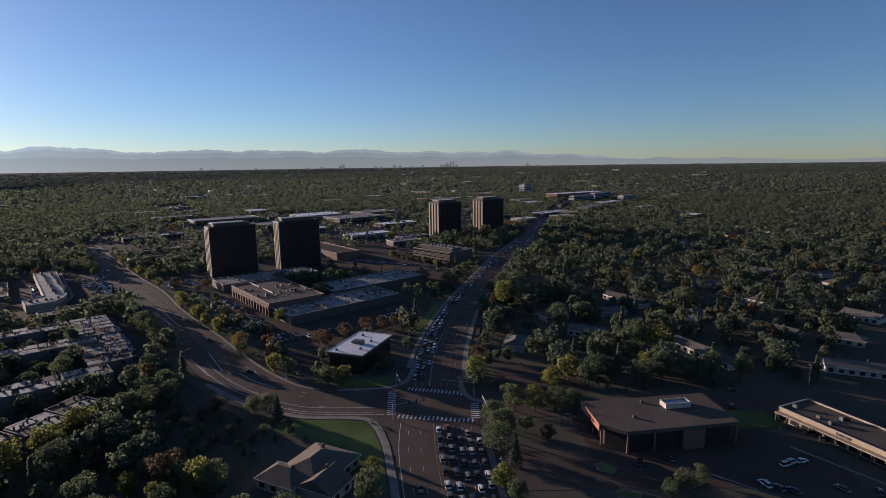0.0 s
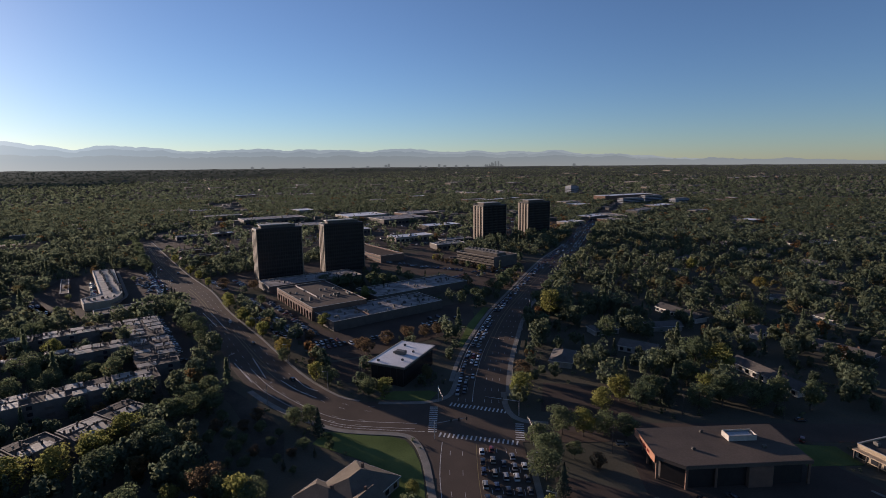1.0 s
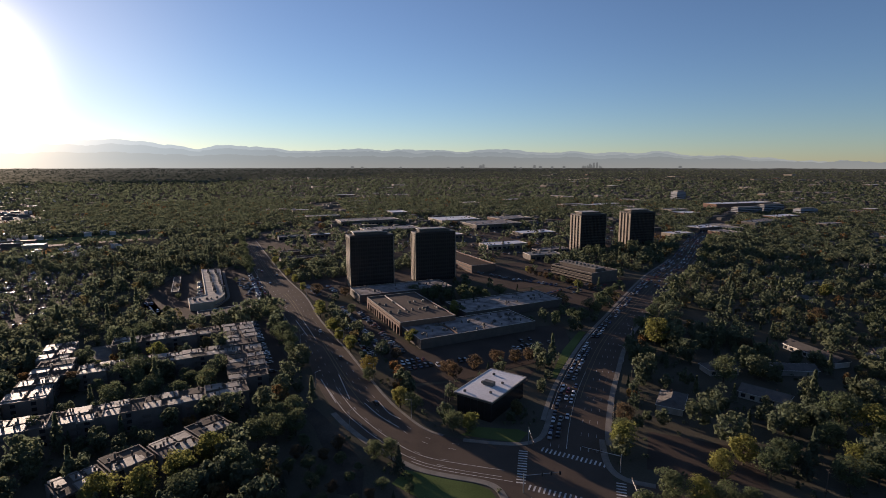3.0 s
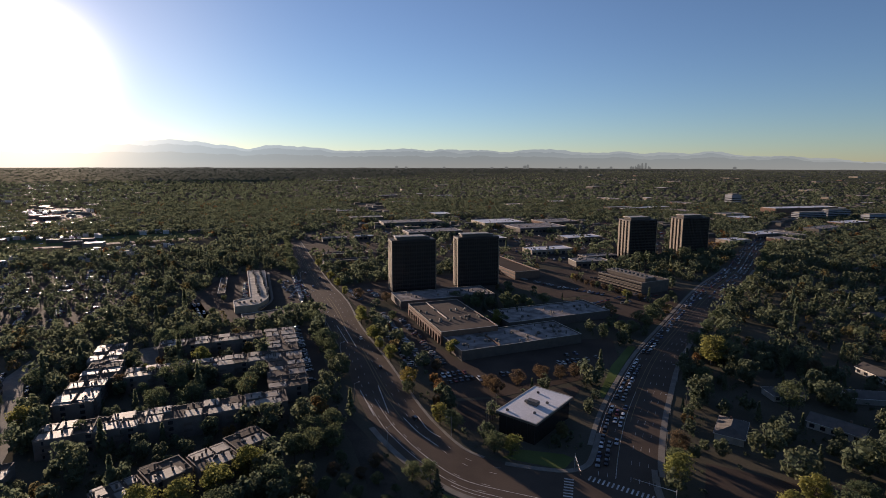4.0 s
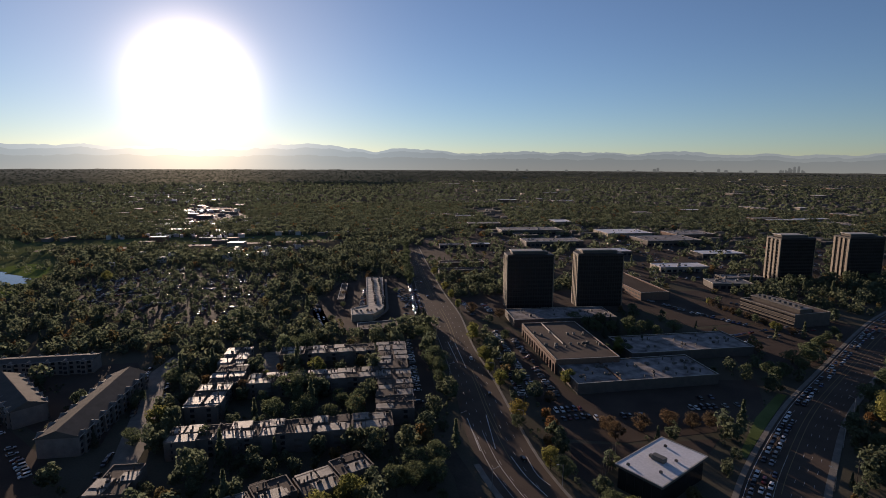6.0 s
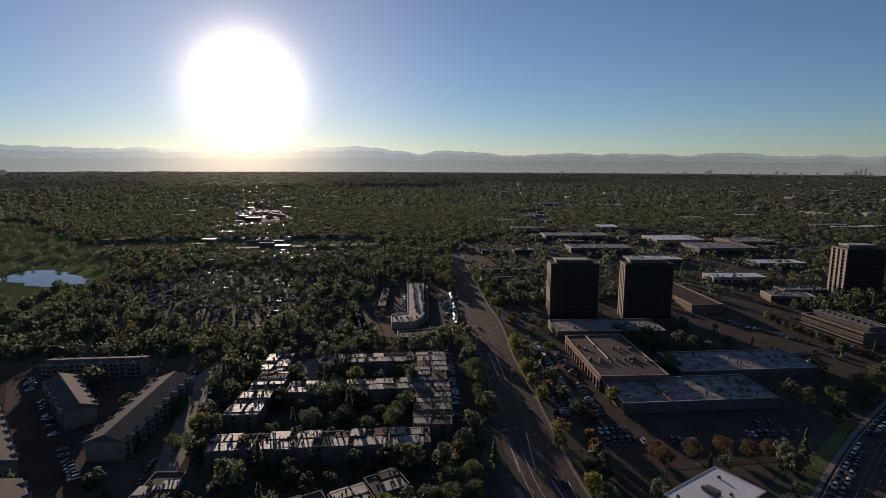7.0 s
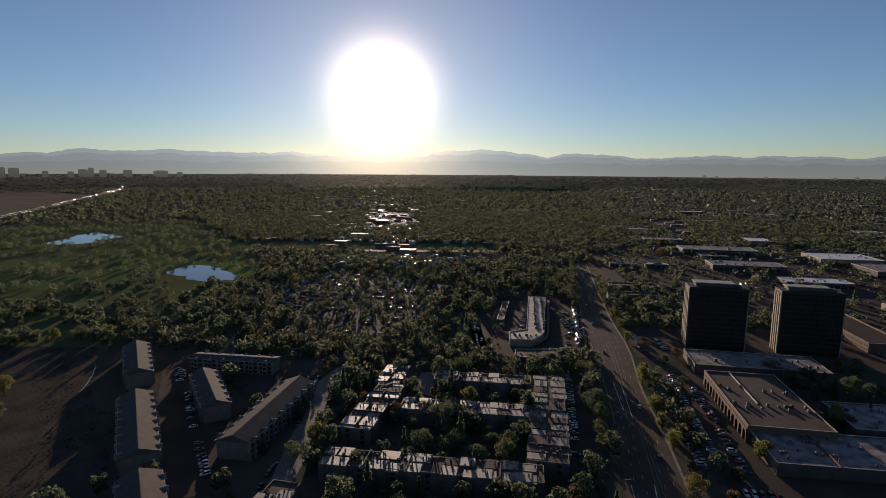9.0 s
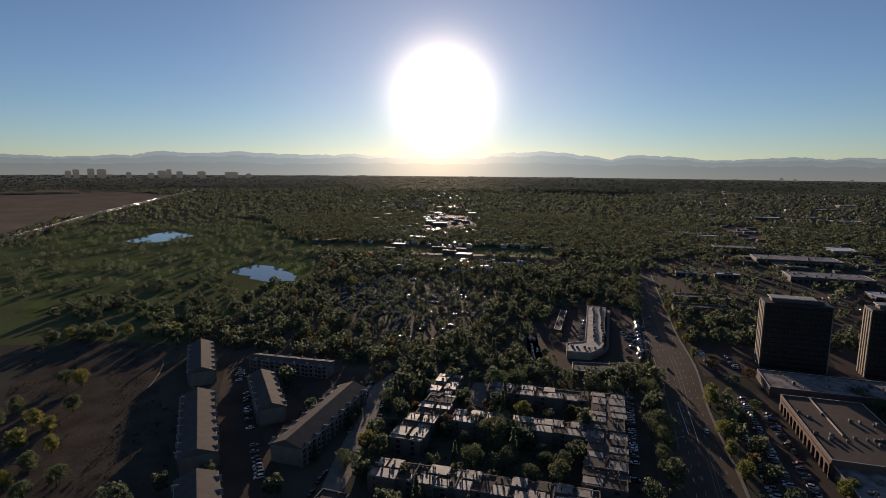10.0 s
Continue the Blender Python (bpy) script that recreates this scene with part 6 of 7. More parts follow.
DISTRICT = [[(-480, 640), (-260, 600), (-60, 620), (150, 900), (60, 1150), (-300, 1150), (-520, 900)]]


def density(p):
    """Share of the spots that carry a tree, by place."""
    d = np.full(len(p), 0.90)
    d[inside(p, [(8, 210), (420, 215), (420, 330), (60, 420)])] = 0.58
    d[inside(p, [(40, 330), (420, 330), (520, 720), (130, 720)])] = 0.66
    clump = np.array([noise.noise((x * 0.012, y * 0.012, 4.0)) for x, y in p])
    golf = inside(p, GOLF)
    d[golf] = np.where(np.array([noise.noise((x * 0.011 + y * 0.004, y * 0.028 - x * 0.010, 4.0)) for x, y in p[golf]]) > 0.0, 0.60, 0.06) if golf.any() else 0
    d[inside(p, OPEN[0])] = 0.12
    d[inside(p, DISTRICT[0])] = 0.24
    d[inside(p, [(-640, 320), (-640, 400), (-560, 440), (-480, 462), (-440, 400), (-360, 330), (-395, 268), (-520, 262)])] = 0.66
    d[inside(p, [(-310, 260), (-232, 195), (-160, 236), (-222, 330)])] = 0.85
    d[inside(p, [(-232, 165), (-150, 236), (-140, 205), (-165, 140), (-200, 120)])] = 0.80
    d[inside(p, [(-530, 100), (-470, 140), (-410, 190), (-350, 236), (-225, 140), (-190, 80), (-455, 90)])] = 0.12
    d[inside(p, [(-136, 60), (-20, 60), (-22, 200), (-80, 212), (-110, 235), (-132, 262), (-150, 240)])] = 0.95
    return nrng.uniform(0, 1, len(p)) < d


near = scatter(9.5, -420, 300, 60, 420, lambda p: in_sector(p, 60, 345) & density(p))
nrng.shuffle(near)
if near_spots:
    ns = np.array(near_spots)
    near = near[np.array([np.min(np.hypot(*(ns - q).T)) > 6.0 for q in near])]
order = np.argsort(np.hypot(near[:, 0] + 12, near[:, 1] - 60))
near, rest = near[order[:95]], near[order[95:]]
for x, y in near:
    k = trng.random()
    kind = "green" if k < 0.82 else "dark" if k < 0.86 else "yellow" if k < 0.97 else "orange"
    h = trng.uniform(8, 14) * (1.2 if x > 20 else 1.1)
    tree(x, y, h, kind, trng.uniform(0.8, 1.15))


NEARISH = [crown(620, nrng.uniform(3.4, 4.6), 10, 0.55, nrng, 0.08, 18) for k in range(10)] + [conifer(300, 2.6, 10.5, 0.6, nrng) for k in range(2)]


def wood(name, spots, heights, templates, mat, label):
    """A far wood: real crowns joined into one mesh."""
    out = []
    for (x, y), h in zip(spots, heights):
        v = templates[trng.randrange(len(templates))] * (h / 10.0)
        a = trng.uniform(0, 2 * math.pi)
        c, s = math.cos(a), math.sin(a)
        w = np.empty_like(v)
        w[..., 0], w[..., 1] = c * v[..., 0] - s * v[..., 1] + x, s * v[..., 0] + c * v[..., 1] + y
        w[..., 2] = v[..., 2] + (plain_height(x, y) if math.hypot(x, y - 200) > 2960 else float(ground_height(np.array(math.hypot(x, y - 200)))))
        out.append(w)
    if out:
        tagged(link(name, quads(name, np.concatenate(out), mat)), label, "trees", kind="stuff")


LEAF_AUTUMN = leaf_material("leaves_autumn_mixed", [(0.140, 0.120, 0.066), (0.200, 0.106, 0.050), (0.130, 0.126, 0.066), (0.165, 0.122, 0.058)], patch=0.05)
sel = nrng.uniform(0, 1, len(rest))
wood("woods_close", rest[sel < 0.91], 5.5 + 11 * nrng.uniform(0, 1, len(rest)) ** 1.5, NEARISH, LEAF_WOOD, "dense green trees between the houses and blocks")
wood("woods_close_autumn", rest[sel >= 0.91], nrng.uniform(6, 11, len(rest)), NEARISH[:10], LEAF_AUTUMN, "yellow and orange autumn trees between the houses")
BUSH = [crown(26, 4.0, 7, 1.5, nrng, 0.0, 6) for k in range(8)]
p = scatter(4.2, -430, 260, 90, 400, lambda p: in_sector(p, 60, 360) & (np.array([noise.noise((x * 0.05, y * 0.05, 9.0)) for x, y in p]) > 0.02) & ~inside(p, GOLF) & (nrng.uniform(0, 1, len(p)) < 0.55))
wood("shrubs", p, nrng.uniform(1.2, 4.0, len(p)), BUSH, LEAF_WOOD, "low shrubs and hedges between the trees and houses")
p = np.stack([nrng.uniform(-530, -264, 1500), nrng.uniform(20, 118, 1500)], 1)
p = p[inside(p, [(-485, 120), (-540, 60), (-500, 30), (-340, 20), (-270, 40), (-262, 90), (-300, 100), (-390, 104)]) & (np.array([noise.noise((x * 0.02, y * 0.05, 2.0)) for x, y in p]) > 0.0)]
wood("dry_brush", p, nrng.uniform(0.6, 1.9, len(p)), BUSH, LEAF_BRUSH, "low dry brown brush on the dirt slope")
MID = [crown(150, nrng.uniform(4.2, 5.4), 8.4, 0.86, nrng, 0.0, 15, 0.25) for k in range(10)] + [conifer(120, 2.8, 11, 0.9, nrng)]
FARM = [crown(48, nrng.uniform(4.6, 6.2), 7.6, 1.5, nrng, 0.0, 9, 0.4) for k in range(10)]
VERY = [crown(14, 7.0, 8, 3.1, nrng, 0.0, 5, 0.6) for k in range(8)]


def round_crown(n, radius, height, size, rng):
    """A dense round crown with a bumpy shell."""
    d = rng.normal(0, 1, (n, 3))
    d /= np.linalg.norm(d, axis=1)[:, None]
    bump = 1 + 0.16 * np.sin(3.1 * d[:, 0] + rng.uniform(0, 6)) * np.sin(2.7 * d[:, 1] + rng.uniform(0, 6)) + 0.12 * np.sin(5 * d[:, 2] + 4 * d[:, 0] + rng.uniform(0, 6))
    c = d * (bump * rng.uniform(0.72, 1.05, n))[:, None] * np.array([radius, radius * rng.uniform(0.8, 1.1), height * 0.44]) + np.array([0, 0, height * 0.52])
    return sprays(c, d, size, rng)


ROUND = [round_crown(190, nrng.uniform(3.6, 5.0), nrng.uniform(8, 11), 0.98, nrng) for k in range(10)]
p = scatter(9.6, -760, 560, 40, 780, lambda p: in_sector(p, 60, 720) & density(p))
ns = np.array(near_spots)
p = p[np.array([np.min(np.abs(ns - q).sum(1)) > 7 for q in p])]
p = p[~((np.hypot(p[:, 0] + 10, p[:, 1] - 50) < 330))]
sel = nrng.uniform(0, 1, len(p))
golf = inside(p, GOLF)
wood("golf_trees", p[golf], nrng.uniform(6, 11, len(p)), ROUND, LEAF_WOOD, "round green trees standing over the fairways")
p, sel = p[~golf], sel[~golf]
WEST_LOT = [(-640, 320), (-640, 400), (-560, 440), (-480, 462), (-440, 400), (-360, 330), (-395, 268), (-520, 262)]
lot = inside(p, WEST_LOT)
wood("lot_trees", p[lot], nrng.uniform(4.5, 9.5, len(p)), MID, LEAF_WOOD, "small round trees between rows of parked cars")
p, sel = p[~lot], sel[~lot]
wood("woods_near", p[sel < 0.91], 5.5 + 10 * nrng.uniform(0, 1, len(p)) ** 1.4, MID, LEAF_WOOD, "dense green broadleaf trees of the neighbourhood")
wood("woods_near_autumn", p[sel >= 0.91], nrng.uniform(6, 11, len(p)), MID[:10], LEAF_AUTUMN, "scattered trees in yellow and orange autumn leaf")
p = scatter(13, -1750, 1300, -150, 1750, lambda p: in_sector(p, 720, 1650) & density(p))
sel = nrng.uniform(0, 1, len(p))
golf = inside(p, GOLF)
wood("golf_trees_far", p[golf], nrng.uniform(5, 10, len(p)), [r[::2] for r in ROUND], LEAF_WOOD, "rows of round trees between far fairways")
p, sel = p[~golf], sel[~golf]
wood("woods_middle", p[sel < 0.94], nrng.uniform(9, 15, len(p)), FARM, LEAF_WOOD, "wide green woods of a leafy suburb")
wood("woods_middle_autumn", p[sel >= 0.94], nrng.uniform(8, 13, len(p)), FARM, LEAF_AUTUMN, "autumn-coloured trees scattered in the suburb")
p = scatter(26, -4700, 3600, -700, 4700, lambda p: in_sector(p, 1640, 3060) & (nrng.uniform(0, 1, len(p)) < 0.8))
q = scatter(26, -4700, 3600, -1200, 4700, lambda p: in_sector(p, 3040, 4240) & (nrng.uniform(0, 1, len(p)) < 0.85))
wood("woods_far_edge", q, nrng.uniform(5, 9, len(q)), [v[:8] * np.array([1.9, 1.9, 0.7]) for v in VERY], LEAF_WOOD, "last tree cover below the foothills")
wood("woods_far", p, nrng.uniform(9, 15, len(p)), VERY, LEAF_WOOD, "far tree cover of the plain to the horizon")


# ---- cars ----
def car_meshes(kind):
    """Body with bonnet, cabin and boot; a glass band; a wheel. Length along x."""
    tall = kind == "suv"
    L, W, belt, roof = (4.7, 1.9, 1.05, 1.72) if tall else (4.5, 1.8, 0.9, 1.42)
    low = 0.32
    secs = [(-L / 2, low + 0.1, 0.62, 0.86), (-L / 2 + 0.12, low, belt * 0.92, 0.94), (-1.75, low, belt, 1.0), (0.75, low, belt, 1.0), (L / 2 - 0.35, low, belt * 0.84, 0.96), (L / 2, low + 0.1, 0.6, 0.84)]
    bm = bmesh.new()
    rows = []
    for x, z0, z1, f in secs:
        w = W / 2 * f
        rows.append([bm.verts.new(p) for p in ((x, -w, z0), (x, -w, (z0 + z1) * 0.55), (x, -w * 0.9, z1 - 0.06), (x, 0, z1 + 0.03), (x, w * 0.9, z1 - 0.06), (x, w, (z0 + z1) * 0.55), (x, w, z0))])
    for a, b in zip(rows, rows[1:]):
        for k in range(7):
            j = (k + 1) % 7
            bm.faces.new((a[k], b[k], b[j], a[j]))
    bm.faces.new(rows[0]), bm.faces.new(rows[-1][::-1])
    r0, r1 = (-2.0, 0.35) if tall else (-1.35, 0.2)
    crest = [[bm.verts.new((x, y, z)) for y, z in ((-W * 0.37, roof - 0.08), (-W * 0.2, roof - 0.01 - dip), (0.0, roof + 0.04 - dip), (W * 0.2, roof - 0.01 - dip), (W * 0.37, roof - 0.08))] for x, dip in ((r0 + 0.05, 0.05), ((r0 + r1) / 2, 0.0), (r1 + 0.05, 0.05))]
    for a, b in zip(crest, crest[1:]):
        for k in range(4):
            bm.faces.new((a[k], b[k], b[k + 1], a[k + 1]))
    bmesh.ops.recalc_face_normals(bm, faces=list(bm.faces))
    body = bpy.data.meshes.new("body")
    bm.to_mesh(body)
    bm.free()
    body.materials.append(CARPAINT)
    bm = bmesh.new()
    lo = [bm.verts.new(p) for p in ((r0 - (0.15 if tall else 0.55), -W * 0.45, belt - 0.02), (r1 + 0.75, -W * 0.45, belt - 0.02), (r1 + 0.75, W * 0.45, belt - 0.02), (r0 - (0.15 if tall else 0.55), W * 0.45, belt - 0.02))]
    hi = [bm.verts.new(p) for p in ((r0, -W * 0.37, roof - 0.07), (r1 + 0.08, -W * 0.37, roof - 0.07), (r1 + 0.08, W * 0.37, roof - 0.07), (r0, W * 0.37, roof - 0.07))]
    for k in range(4):
        bm.faces.new((lo[k], lo[(k + 1) % 4], hi[(k + 1) % 4], hi[k]))
    glass = bpy.data.meshes.new("window_band")
    bm.to_mesh(glass)
    bm.free()
    glass.materials.append(CARGLASS)
    bm = bmesh.new()
    bmesh.ops.create_cone(bm, cap_ends=True, segments=10, radius1=0.33, radius2=0.33, depth=0.22, matrix=Matrix.Rotation(radians(90), 4, "X"))
    wheel = bpy.data.meshes.new("wheel")
    bm.to_mesh(wheel)
    bm.free()
    wheel.materials.append(TYRE)
    return body, glass, wheel, L, W


CARS = [car_meshes("sedan"), car_meshes("suv")]
crng = random.Random(31)


FAR_CARS = []
CAR_PAINTS = [PAINT_WHITE, PAINT_BLACK, PAINT_SILVER, PAINT_GREY, PAINT_BLUE, PAINT_RED]


def car(x, y, heading, z=0.08, wheels=True, label="parked car with glossy paint", group="parked cars"):
    if not wheels:
        # most highway cars get white paint in place of sun glints and headlights
        FAR_CARS.append((x, y, heading, z, crng.randrange(2), 0 if group == "highway traffic" and crng.random() < 0.7 else crng.randrange(6)))
        return
    body, glass, wheel, L, W = CARS[crng.randrange(2)]
    root = thing("car", pose(x, y, z, 0, 0, heading), label, "car", group)
    link("body", body, parent=root)
    link("window_band", glass, parent=root)
    if wheels:
        for sx in (-1, 1):
            for sy in (-1, 1):
                link("wheel", wheel, None, root, m=pose(sx * L * 0.3, sy * (W / 2 - 0.1), 0.33))


def queue(road, fs, s0, s1, gap, flip, label, wheels=True, fill=0.85):
    for f in fs:
        _, _, length = road.at(f, (s0 + s1) / 2)
        s = s0 + crng.random() * gap / length
        while s < s1:
            if crng.random() < fill:
                p, h, _ = road.at(f, s)
                car(p[0], p[1], math.degrees(h) + (180 if flip else 0), road.z, wheels, label, "cars in the queue")
            s += gap * crng.uniform(0.85, 1.3) / length


QL = "car waiting in the traffic queue on the avenue"
queue(avenue, (0.13, 0.25), S_NORTH + 0.004, s_near(avenue, 15, 400), 7.4, True, QL)
queue(avenue, (0.355,), S_NORTH + 0.004, s_near(avenue, -8, 290), 8.0, True, QL, True, 0.6)
queue(avenue, (0.14, 0.26), s_near(avenue, 15, 400), s_near(avenue, 60, 560), 8.5, True, QL, False, 0.75)
queue(avenue, (0.10, 0.23, 0.36, 0.58, 0.7, 0.85), s_near(avenue, 50, 530), s_near(avenue, 220, 1080), 10, True, QL, False, 0.7)
queue(avenue, (0.50, 0.615, 0.725, 0.835, 0.945), s_near(avenue, 2, 100), S_SOUTH - 0.002, 6.3, False, QL, True, 0.97)
queue(avenue, (0.21,), s_near(avenue, 2, 140), S_SOUTH - 0.02, 22, True, "car driving away from the junction")
queue(curved, (0.26, 0.74), 0.1, 0.9, 58, False, "car driving round the bend", True, 0.7)


def rows(a, b, n, turn, z=0.06, fill=0.8, wheels=True, jitter=0.3):
    for k in range(n):
        if crng.random() < fill:
            t = (k + 0.5) / n
            car(a[0] + (b[0] - a[0]) * t + crng.uniform(-jitter, jitter), a[1] + (b[1] - a[1]) * t + crng.uniform(-jitter, jitter), turn + crng.choice((0, 180)) + crng.uniform(-2, 2), z, wheels)


rows((-190, 394), (-118, 303), 38, 40, fill=0.9)
rows((-183, 398), (-111, 307), 38, 40, fill=0.85)
rows((-172, 399), (-104, 314), 34, 40, fill=0.5)
rows((-164, 392), (-120, 336), 16, 130, fill=0.4)
rows((-100, 297), (-88, 308), 5, 130, fill=0.9)
rows((-94, 291), (-82, 302), 5, 130, fill=0.9)
rows((-80, 300), (-60, 318), 8, 130, fill=0.35)
rows((-50, 330), (-20, 356), 12, 130, fill=0.4)
rows((-40, 352), (-20, 370), 8, 130, fill=0.35)
rows((-226, 347), (-160, 266), 34, 40, fill=0.8)
rows((-333, 498), (-258, 404), 34, 40, fill=0.85, wheels=False)
rows((-322, 492), (-262, 417), 26, 128, fill=0.45, wheels=False, jitter=0.9)
rows((-262, 372), (-244, 386), 6, 130, fill=0.8, wheels=False)
rows((-355, 452), (-302, 386), 20, 40, fill=0.6, wheels=False)
for k in range(26):
    t = crng.random()
    car(-322 + 58 * t + crng.uniform(-9, 9), 472 - 64 * t + crng.uniform(-9, 9), crng.uniform(0, 360), 0.06, False)
rows((-342, 372), (-300, 338), 16, 130, fill=0.7, wheels=False)
rows((-352, 384), (-312, 352), 14, 130, fill=0.5, wheels=False)
rows((-248, 462), (-215, 425), 12, 40, fill=0.6, wheels=False)
rows((-236, 472), (-204, 438), 12, 40, fill=0.5, wheels=False)
rows((-330, 222), (-274, 181), 22, 130, fill=0.75)
rows((-296, 213), (-262, 187), 13, 130, fill=0.8)
rows((-256, 166), (-232, 144), 10, 130, fill=0.5)
rows((-290, 136), (-256, 130), 10, 80, fill=0.8)
rows((-356, 149), (-306, 138), 14, 80, fill=0.6)
rows((-410, 157), (-372, 148), 9, 80, fill=0.6)
rows((-400, 156), (-380, 152), 5, 80, fill=0.7)
for k, (x, y) in enumerate([(64.4, 164.0), (74.9, 166.1), (114.1, 162.8), (117.9, 163.4), (98.3, 151.0), (104.8, 147.4), (132.8, 182.0), (101.4, 149.0), (135.9, 177.0), (120.0, 148.2), (129.9, 146.2), (124.5, 219.5), (116.3, 203.6), (49.1, 196.4), (111.5, 161.5)]):
    car(x, y, (65, 110, 20, 15, 100, 115, 25, 100, 25, 110, 60, 5, 60, 0, 20)[k])
rows((-40, 470), (10, 540), 22, 50, fill=0.55, wheels=False)
rows((-30, 462), (20, 532), 22, 50, fill=0.45, wheels=False)
rows((-70, 600), (20, 560), 22, 60, fill=0.5, wheels=False)
rows((-90, 545), (-20, 515), 18, 60, fill=0.5, wheels=False)
rows((-110, 560), (-60, 530), 14, 60, fill=0.5, wheels=False)
for k in range(86):
    # short broken rows of cars under the trees
    x, y, a = crng.uniform(-630, -390), crng.uniform(270, 450), crng.choice((38, 52, 128, 140, 20))
    n = crng.randrange(8, 22)
    for j in range(n):
        q = (x + math.cos(radians(a)) * 2.9 * j + crng.uniform(-0.8, 0.8), y + math.sin(radians(a)) * 2.9 * j + crng.uniform(-0.8, 0.8))
        if crng.random() < 0.75 and inside(np.array([q]), [(-640, 320), (-640, 400), (-560, 440), (-480, 462), (-440, 400), (-360, 330), (-395, 268), (-520, 262)])[0]:
            car(q[0], q[1], a + 90 + crng.uniform(-7, 7), 0.06, False)
HWY = resample([(-1000, -190), (-1290, -60), (-1860, 90), (-2570, 355), (-3600, 760)], 400)
for off in (-12, -8, 8, 12):
    l = offset_line(HWY, off)
    for k in range(60, 396, 2):
        if crng.random() < 0.8:
            d = l[k + 1] - l[k]
            car(l[k][0], l[k][1], math.degrees(math.atan2(d[1], d[0])), 1.85 + float(ground_height(np.array(math.hypot(l[k][0], l[k][1] - 200)))), False, "car in dense highway traffic", "highway traffic")

for k in range(420):
    az, d = radians(crng.gauss(56, 4.5)), crng.uniform(700, 2600)
    x, y = -math.sin(az) * d, 70 + math.cos(az) * d
    FAR_CARS.append((x, y, crng.choice((38, 128)), 0.3 + float(ground_height(np.array(math.hypot(x, y - 200)))), crng.randrange(2), crng.randrange(6)))
for poly, n in (([(-310, 1054), (-299, 1122), (-257, 1021), (-271, 1002)], 90), ([(-355, 871), (-314, 915), (-285, 867), (-328, 819)], 60), ([(-1010, 685), (-1033, 853), (-1336, 1030), (-1404, 931)], 160), ([(-1854, 941), (-1846, 1146), (-2578, 1883), (-2916, 1860)], 200)):
    q = np.array(poly)
    for k in range(n * 3):
        x, y = crng.uniform(q[:, 0].min(), q[:, 0].max()), crng.uniform(q[:, 1].min(), q[:, 1].max())
        if inside(np.array([[x, y]]), poly)[0] and k % 3 < 2:
            FAR_CARS.append((x, y, crng.choice((38, 128)), 0.3 + float(ground_height(np.array(math.hypot(x, y - 200)))), crng.randrange(2), crng.randrange(6)))
for k in range(620):
    az, d = radians(crng.uniform(-3, 28)), crng.uniform(600, 1150)
    x, y = -math.sin(az) * d, 70 + math.cos(az) * d
    FAR_CARS.append((x, y, crng.choice((38, 128)), 0.1, crng.randrange(2), crng.randrange(6)))


def far_cars():
    """The cars too far off to tell apart: the same shapes, joined."""
    bm = bmesh.new()
    mats = [GLASS, TYRE, *CAR_PAINTS]
    for x, y, a, z, k, paint in FAR_CARS:
        body, glass, wheel, L, W = CARS[k]
        for me, idx in ((body, 2 + paint), (glass, 0)):
            m = pose(x, y, z, 0, 0, a)
            vs = [bm.verts.new(m @ v.co) for v in me.vertices]
            for p in me.polygons:
                bm.faces.new([vs[i] for i in p.vertices]).material_index = idx
    me = bpy.data.meshes.new("far_cars")
    bm.to_mesh(me)
    bm.free()
    for m in mats:
        me.materials.append(m)
    tagged(link("far_cars", me), "many parked and driving cars glinting far off", "cars", kind="stuff")


far_cars()


# ---- poles, lamps and signals ----
def cylinder(bm, p, q, r0, r1, seg=8):
    p, q = Vector(p), Vector(q)
    m = Matrix.Translation((p + q) / 2) @ (q - p).to_track_quat("Z", "Y").to_matrix().to_4x4()
    bmesh.ops.create_cone(bm, cap_ends=True, segments=seg, radius1=r0, radius2=r1, depth=(q - p).length, matrix=m)
    return bm


def traffic_signal(x, y, ang, reach, label):
    root = thing("traffic_signal", pose(x, y, 0.1, 0, 0, ang), label, "traffic signal", "signals of the junction")
    part("pole", cylinder(bmesh.new(), (0, 0, -0.1), (0, 0, 7.0), 0.2, 0.14), METAL, root)
    part("mast_arm", cylinder(bmesh.new(), (0, 0, 6.2), (reach, 0, 6.8), 0.13, 0.07), METAL, root)
    for k in range(3):
        d = reach * (0.5 + 0.24 * k)
        head = part("signal_head", bevelled(boxes((d - 0.2, d + 0.2, -0.35, -0.1, 5.9, 7.1)), 0.04), TYRE, root)
        part("backplate", boxes((d - 0.35, d + 0.35, -0.1, -0.06, 5.75, 7.25)), DARKWALL, head)


traffic_signal(-20.5, 196.5, 20, 13, "grey mast-arm traffic signal over the queueing lanes")
traffic_signal(12.5, 217.5, 170, 14, "grey mast-arm traffic signal over the avenue")
traffic_signal(-22, 229.5, -75, 12, "grey mast-arm traffic signal over the curved road")
traffic_signal(16.5, 194, 100, 9, "grey mast-arm traffic signal over the side street")


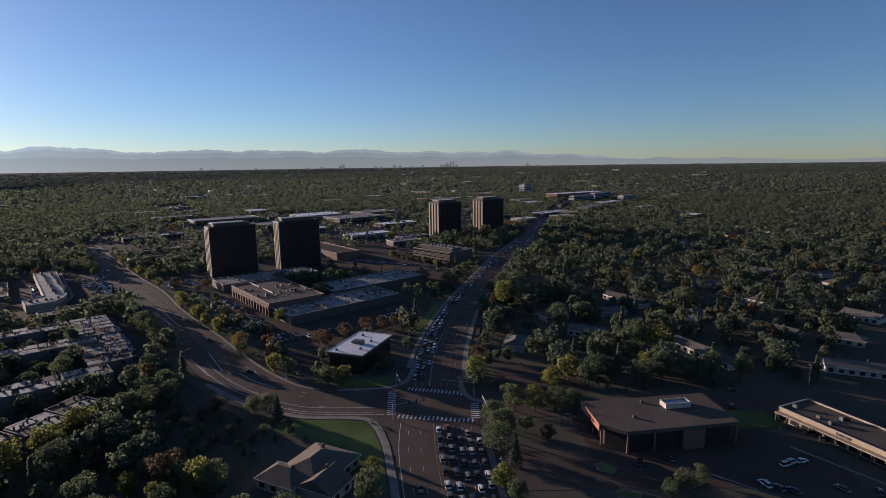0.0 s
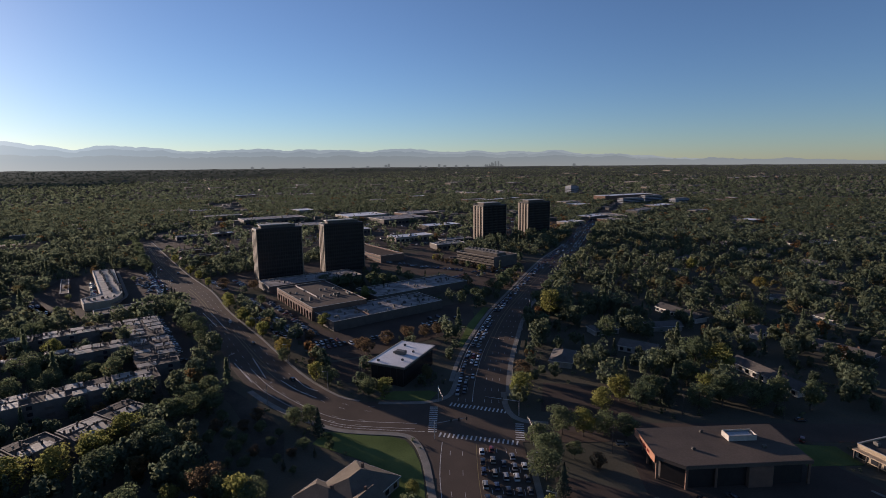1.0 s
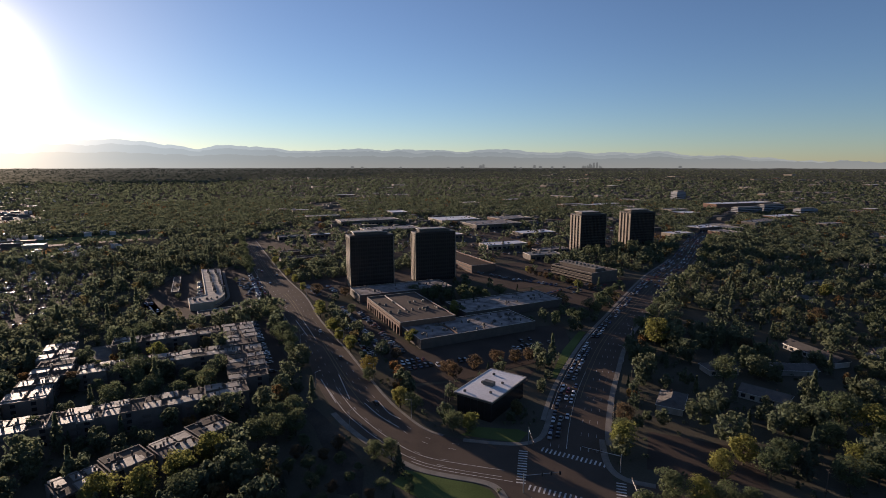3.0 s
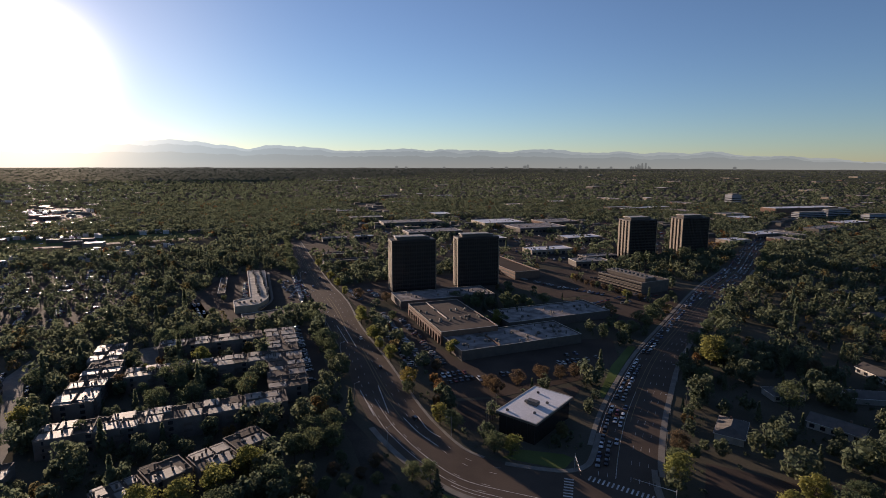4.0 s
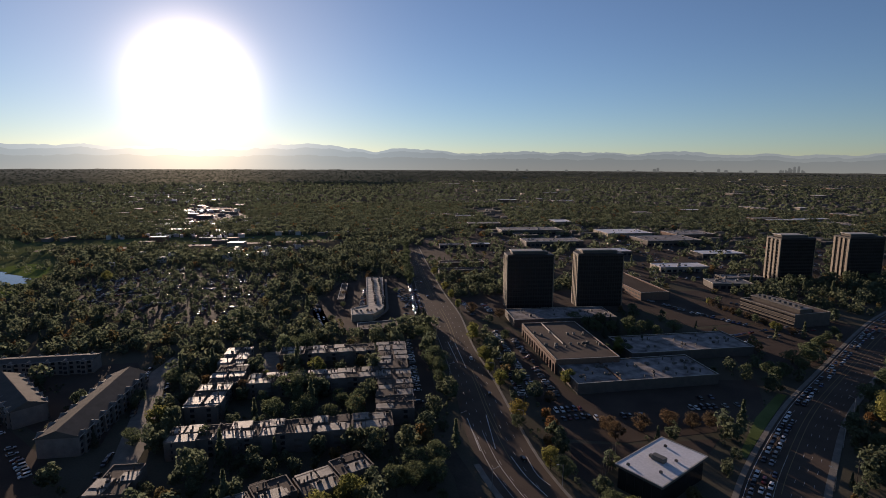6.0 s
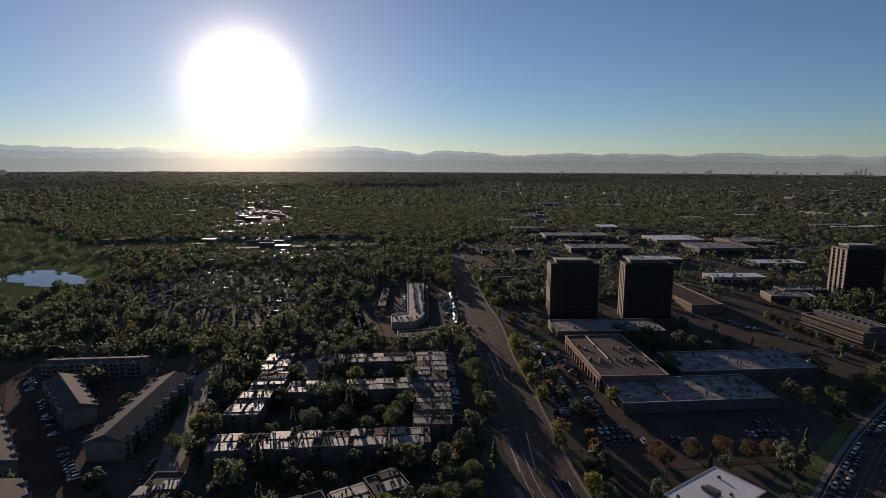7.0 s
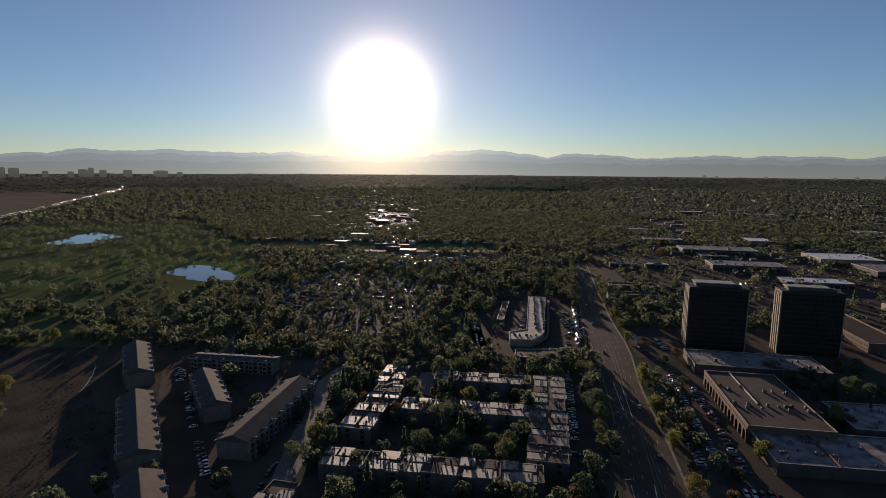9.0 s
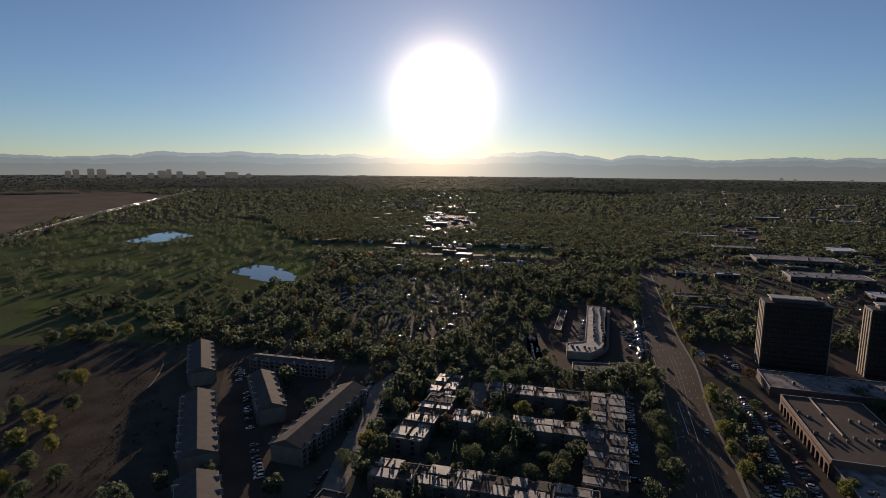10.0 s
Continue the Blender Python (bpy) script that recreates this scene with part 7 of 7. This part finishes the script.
def street_lamp(x, y, ang, h=9.0):
    root = thing("street_lamp", pose(x, y, 0.1, 0, 0, ang), "grey metal street lamp with one curved arm", "street lamp", "street lamps")
    part("pole", cylinder(bmesh.new(), (0, 0, -0.1), (0, 0, h), 0.13, 0.08), METAL, root)
    part("arm", cylinder(bmesh.new(), (0, 0, h - 0.3), (2.2, 0, h + 0.4), 0.07, 0.05), METAL, root)
    part("lamp_head", bevelled(boxes((1.9, 2.8, -0.18, 0.18, h + 0.3, h + 0.48)), 0.04), METAL, root)


for s in (0.10, 0.17, 0.26, 0.36, 0.46, 0.58, 0.70):
    p, hd, _ = curved.at(-0.07, s)
    street_lamp(p[0], p[1], math.degrees(hd) - 90 + 180)
    p, hd, _ = curved.at(1.08, s + 0.03)
    street_lamp(p[0], p[1], math.degrees(hd) + 90 + 180)
for y in (150, 175, 255, 290, 330, 380, 440, 500):
    p, hd, _ = avenue.at(1.12, s_near(avenue, 5, y))
    street_lamp(p[0], p[1], math.degrees(hd) + 90)


def utility_pole(x, y, ang, h=11.0):
    root = thing("utility_pole", pose(x, y, 0, 0, 0, ang), "brown wooden utility pole with crossarm", "utility pole", "utility poles")
    part("pole", cylinder(bmesh.new(), (0, 0, -0.4), (0, 0, h), 0.16, 0.11), BARK, root)
    part("crossarm", boxes((-1.3, 1.3, -0.07, 0.07, h - 1.0, h - 0.85)), BARK, root)
    for x0 in (-1.1, 0.4, 1.1):
        part("insulator", boxes((x0 - 0.05, x0 + 0.05, -0.05, 0.05, h - 0.85, h - 0.65)), PIER, root)


for x, y, a in ((44, 190, 10), (78, 218, 95), (118, 220, 95), (160, 222, 95), (18.5, 262, 0), (23, 300, 10), (31, 345, 15)):
    utility_pole(x, y, a)
for k in range(5):
    root = thing("flagpole", pose(-62.5 + k * 0.5, 252 + k * 2.6, 0), "slim pale flagpole beside the glass office", "flagpole", "flagpoles")
    part("pole", cylinder(bmesh.new(), (0, 0, -0.2), (0, 0, 11), 0.1, 0.05), PIER, root)
    part("finial", bevelled(boxes((-0.12, 0.12, -0.12, 0.12, 11, 11.24)), 0.06), PIER, root)
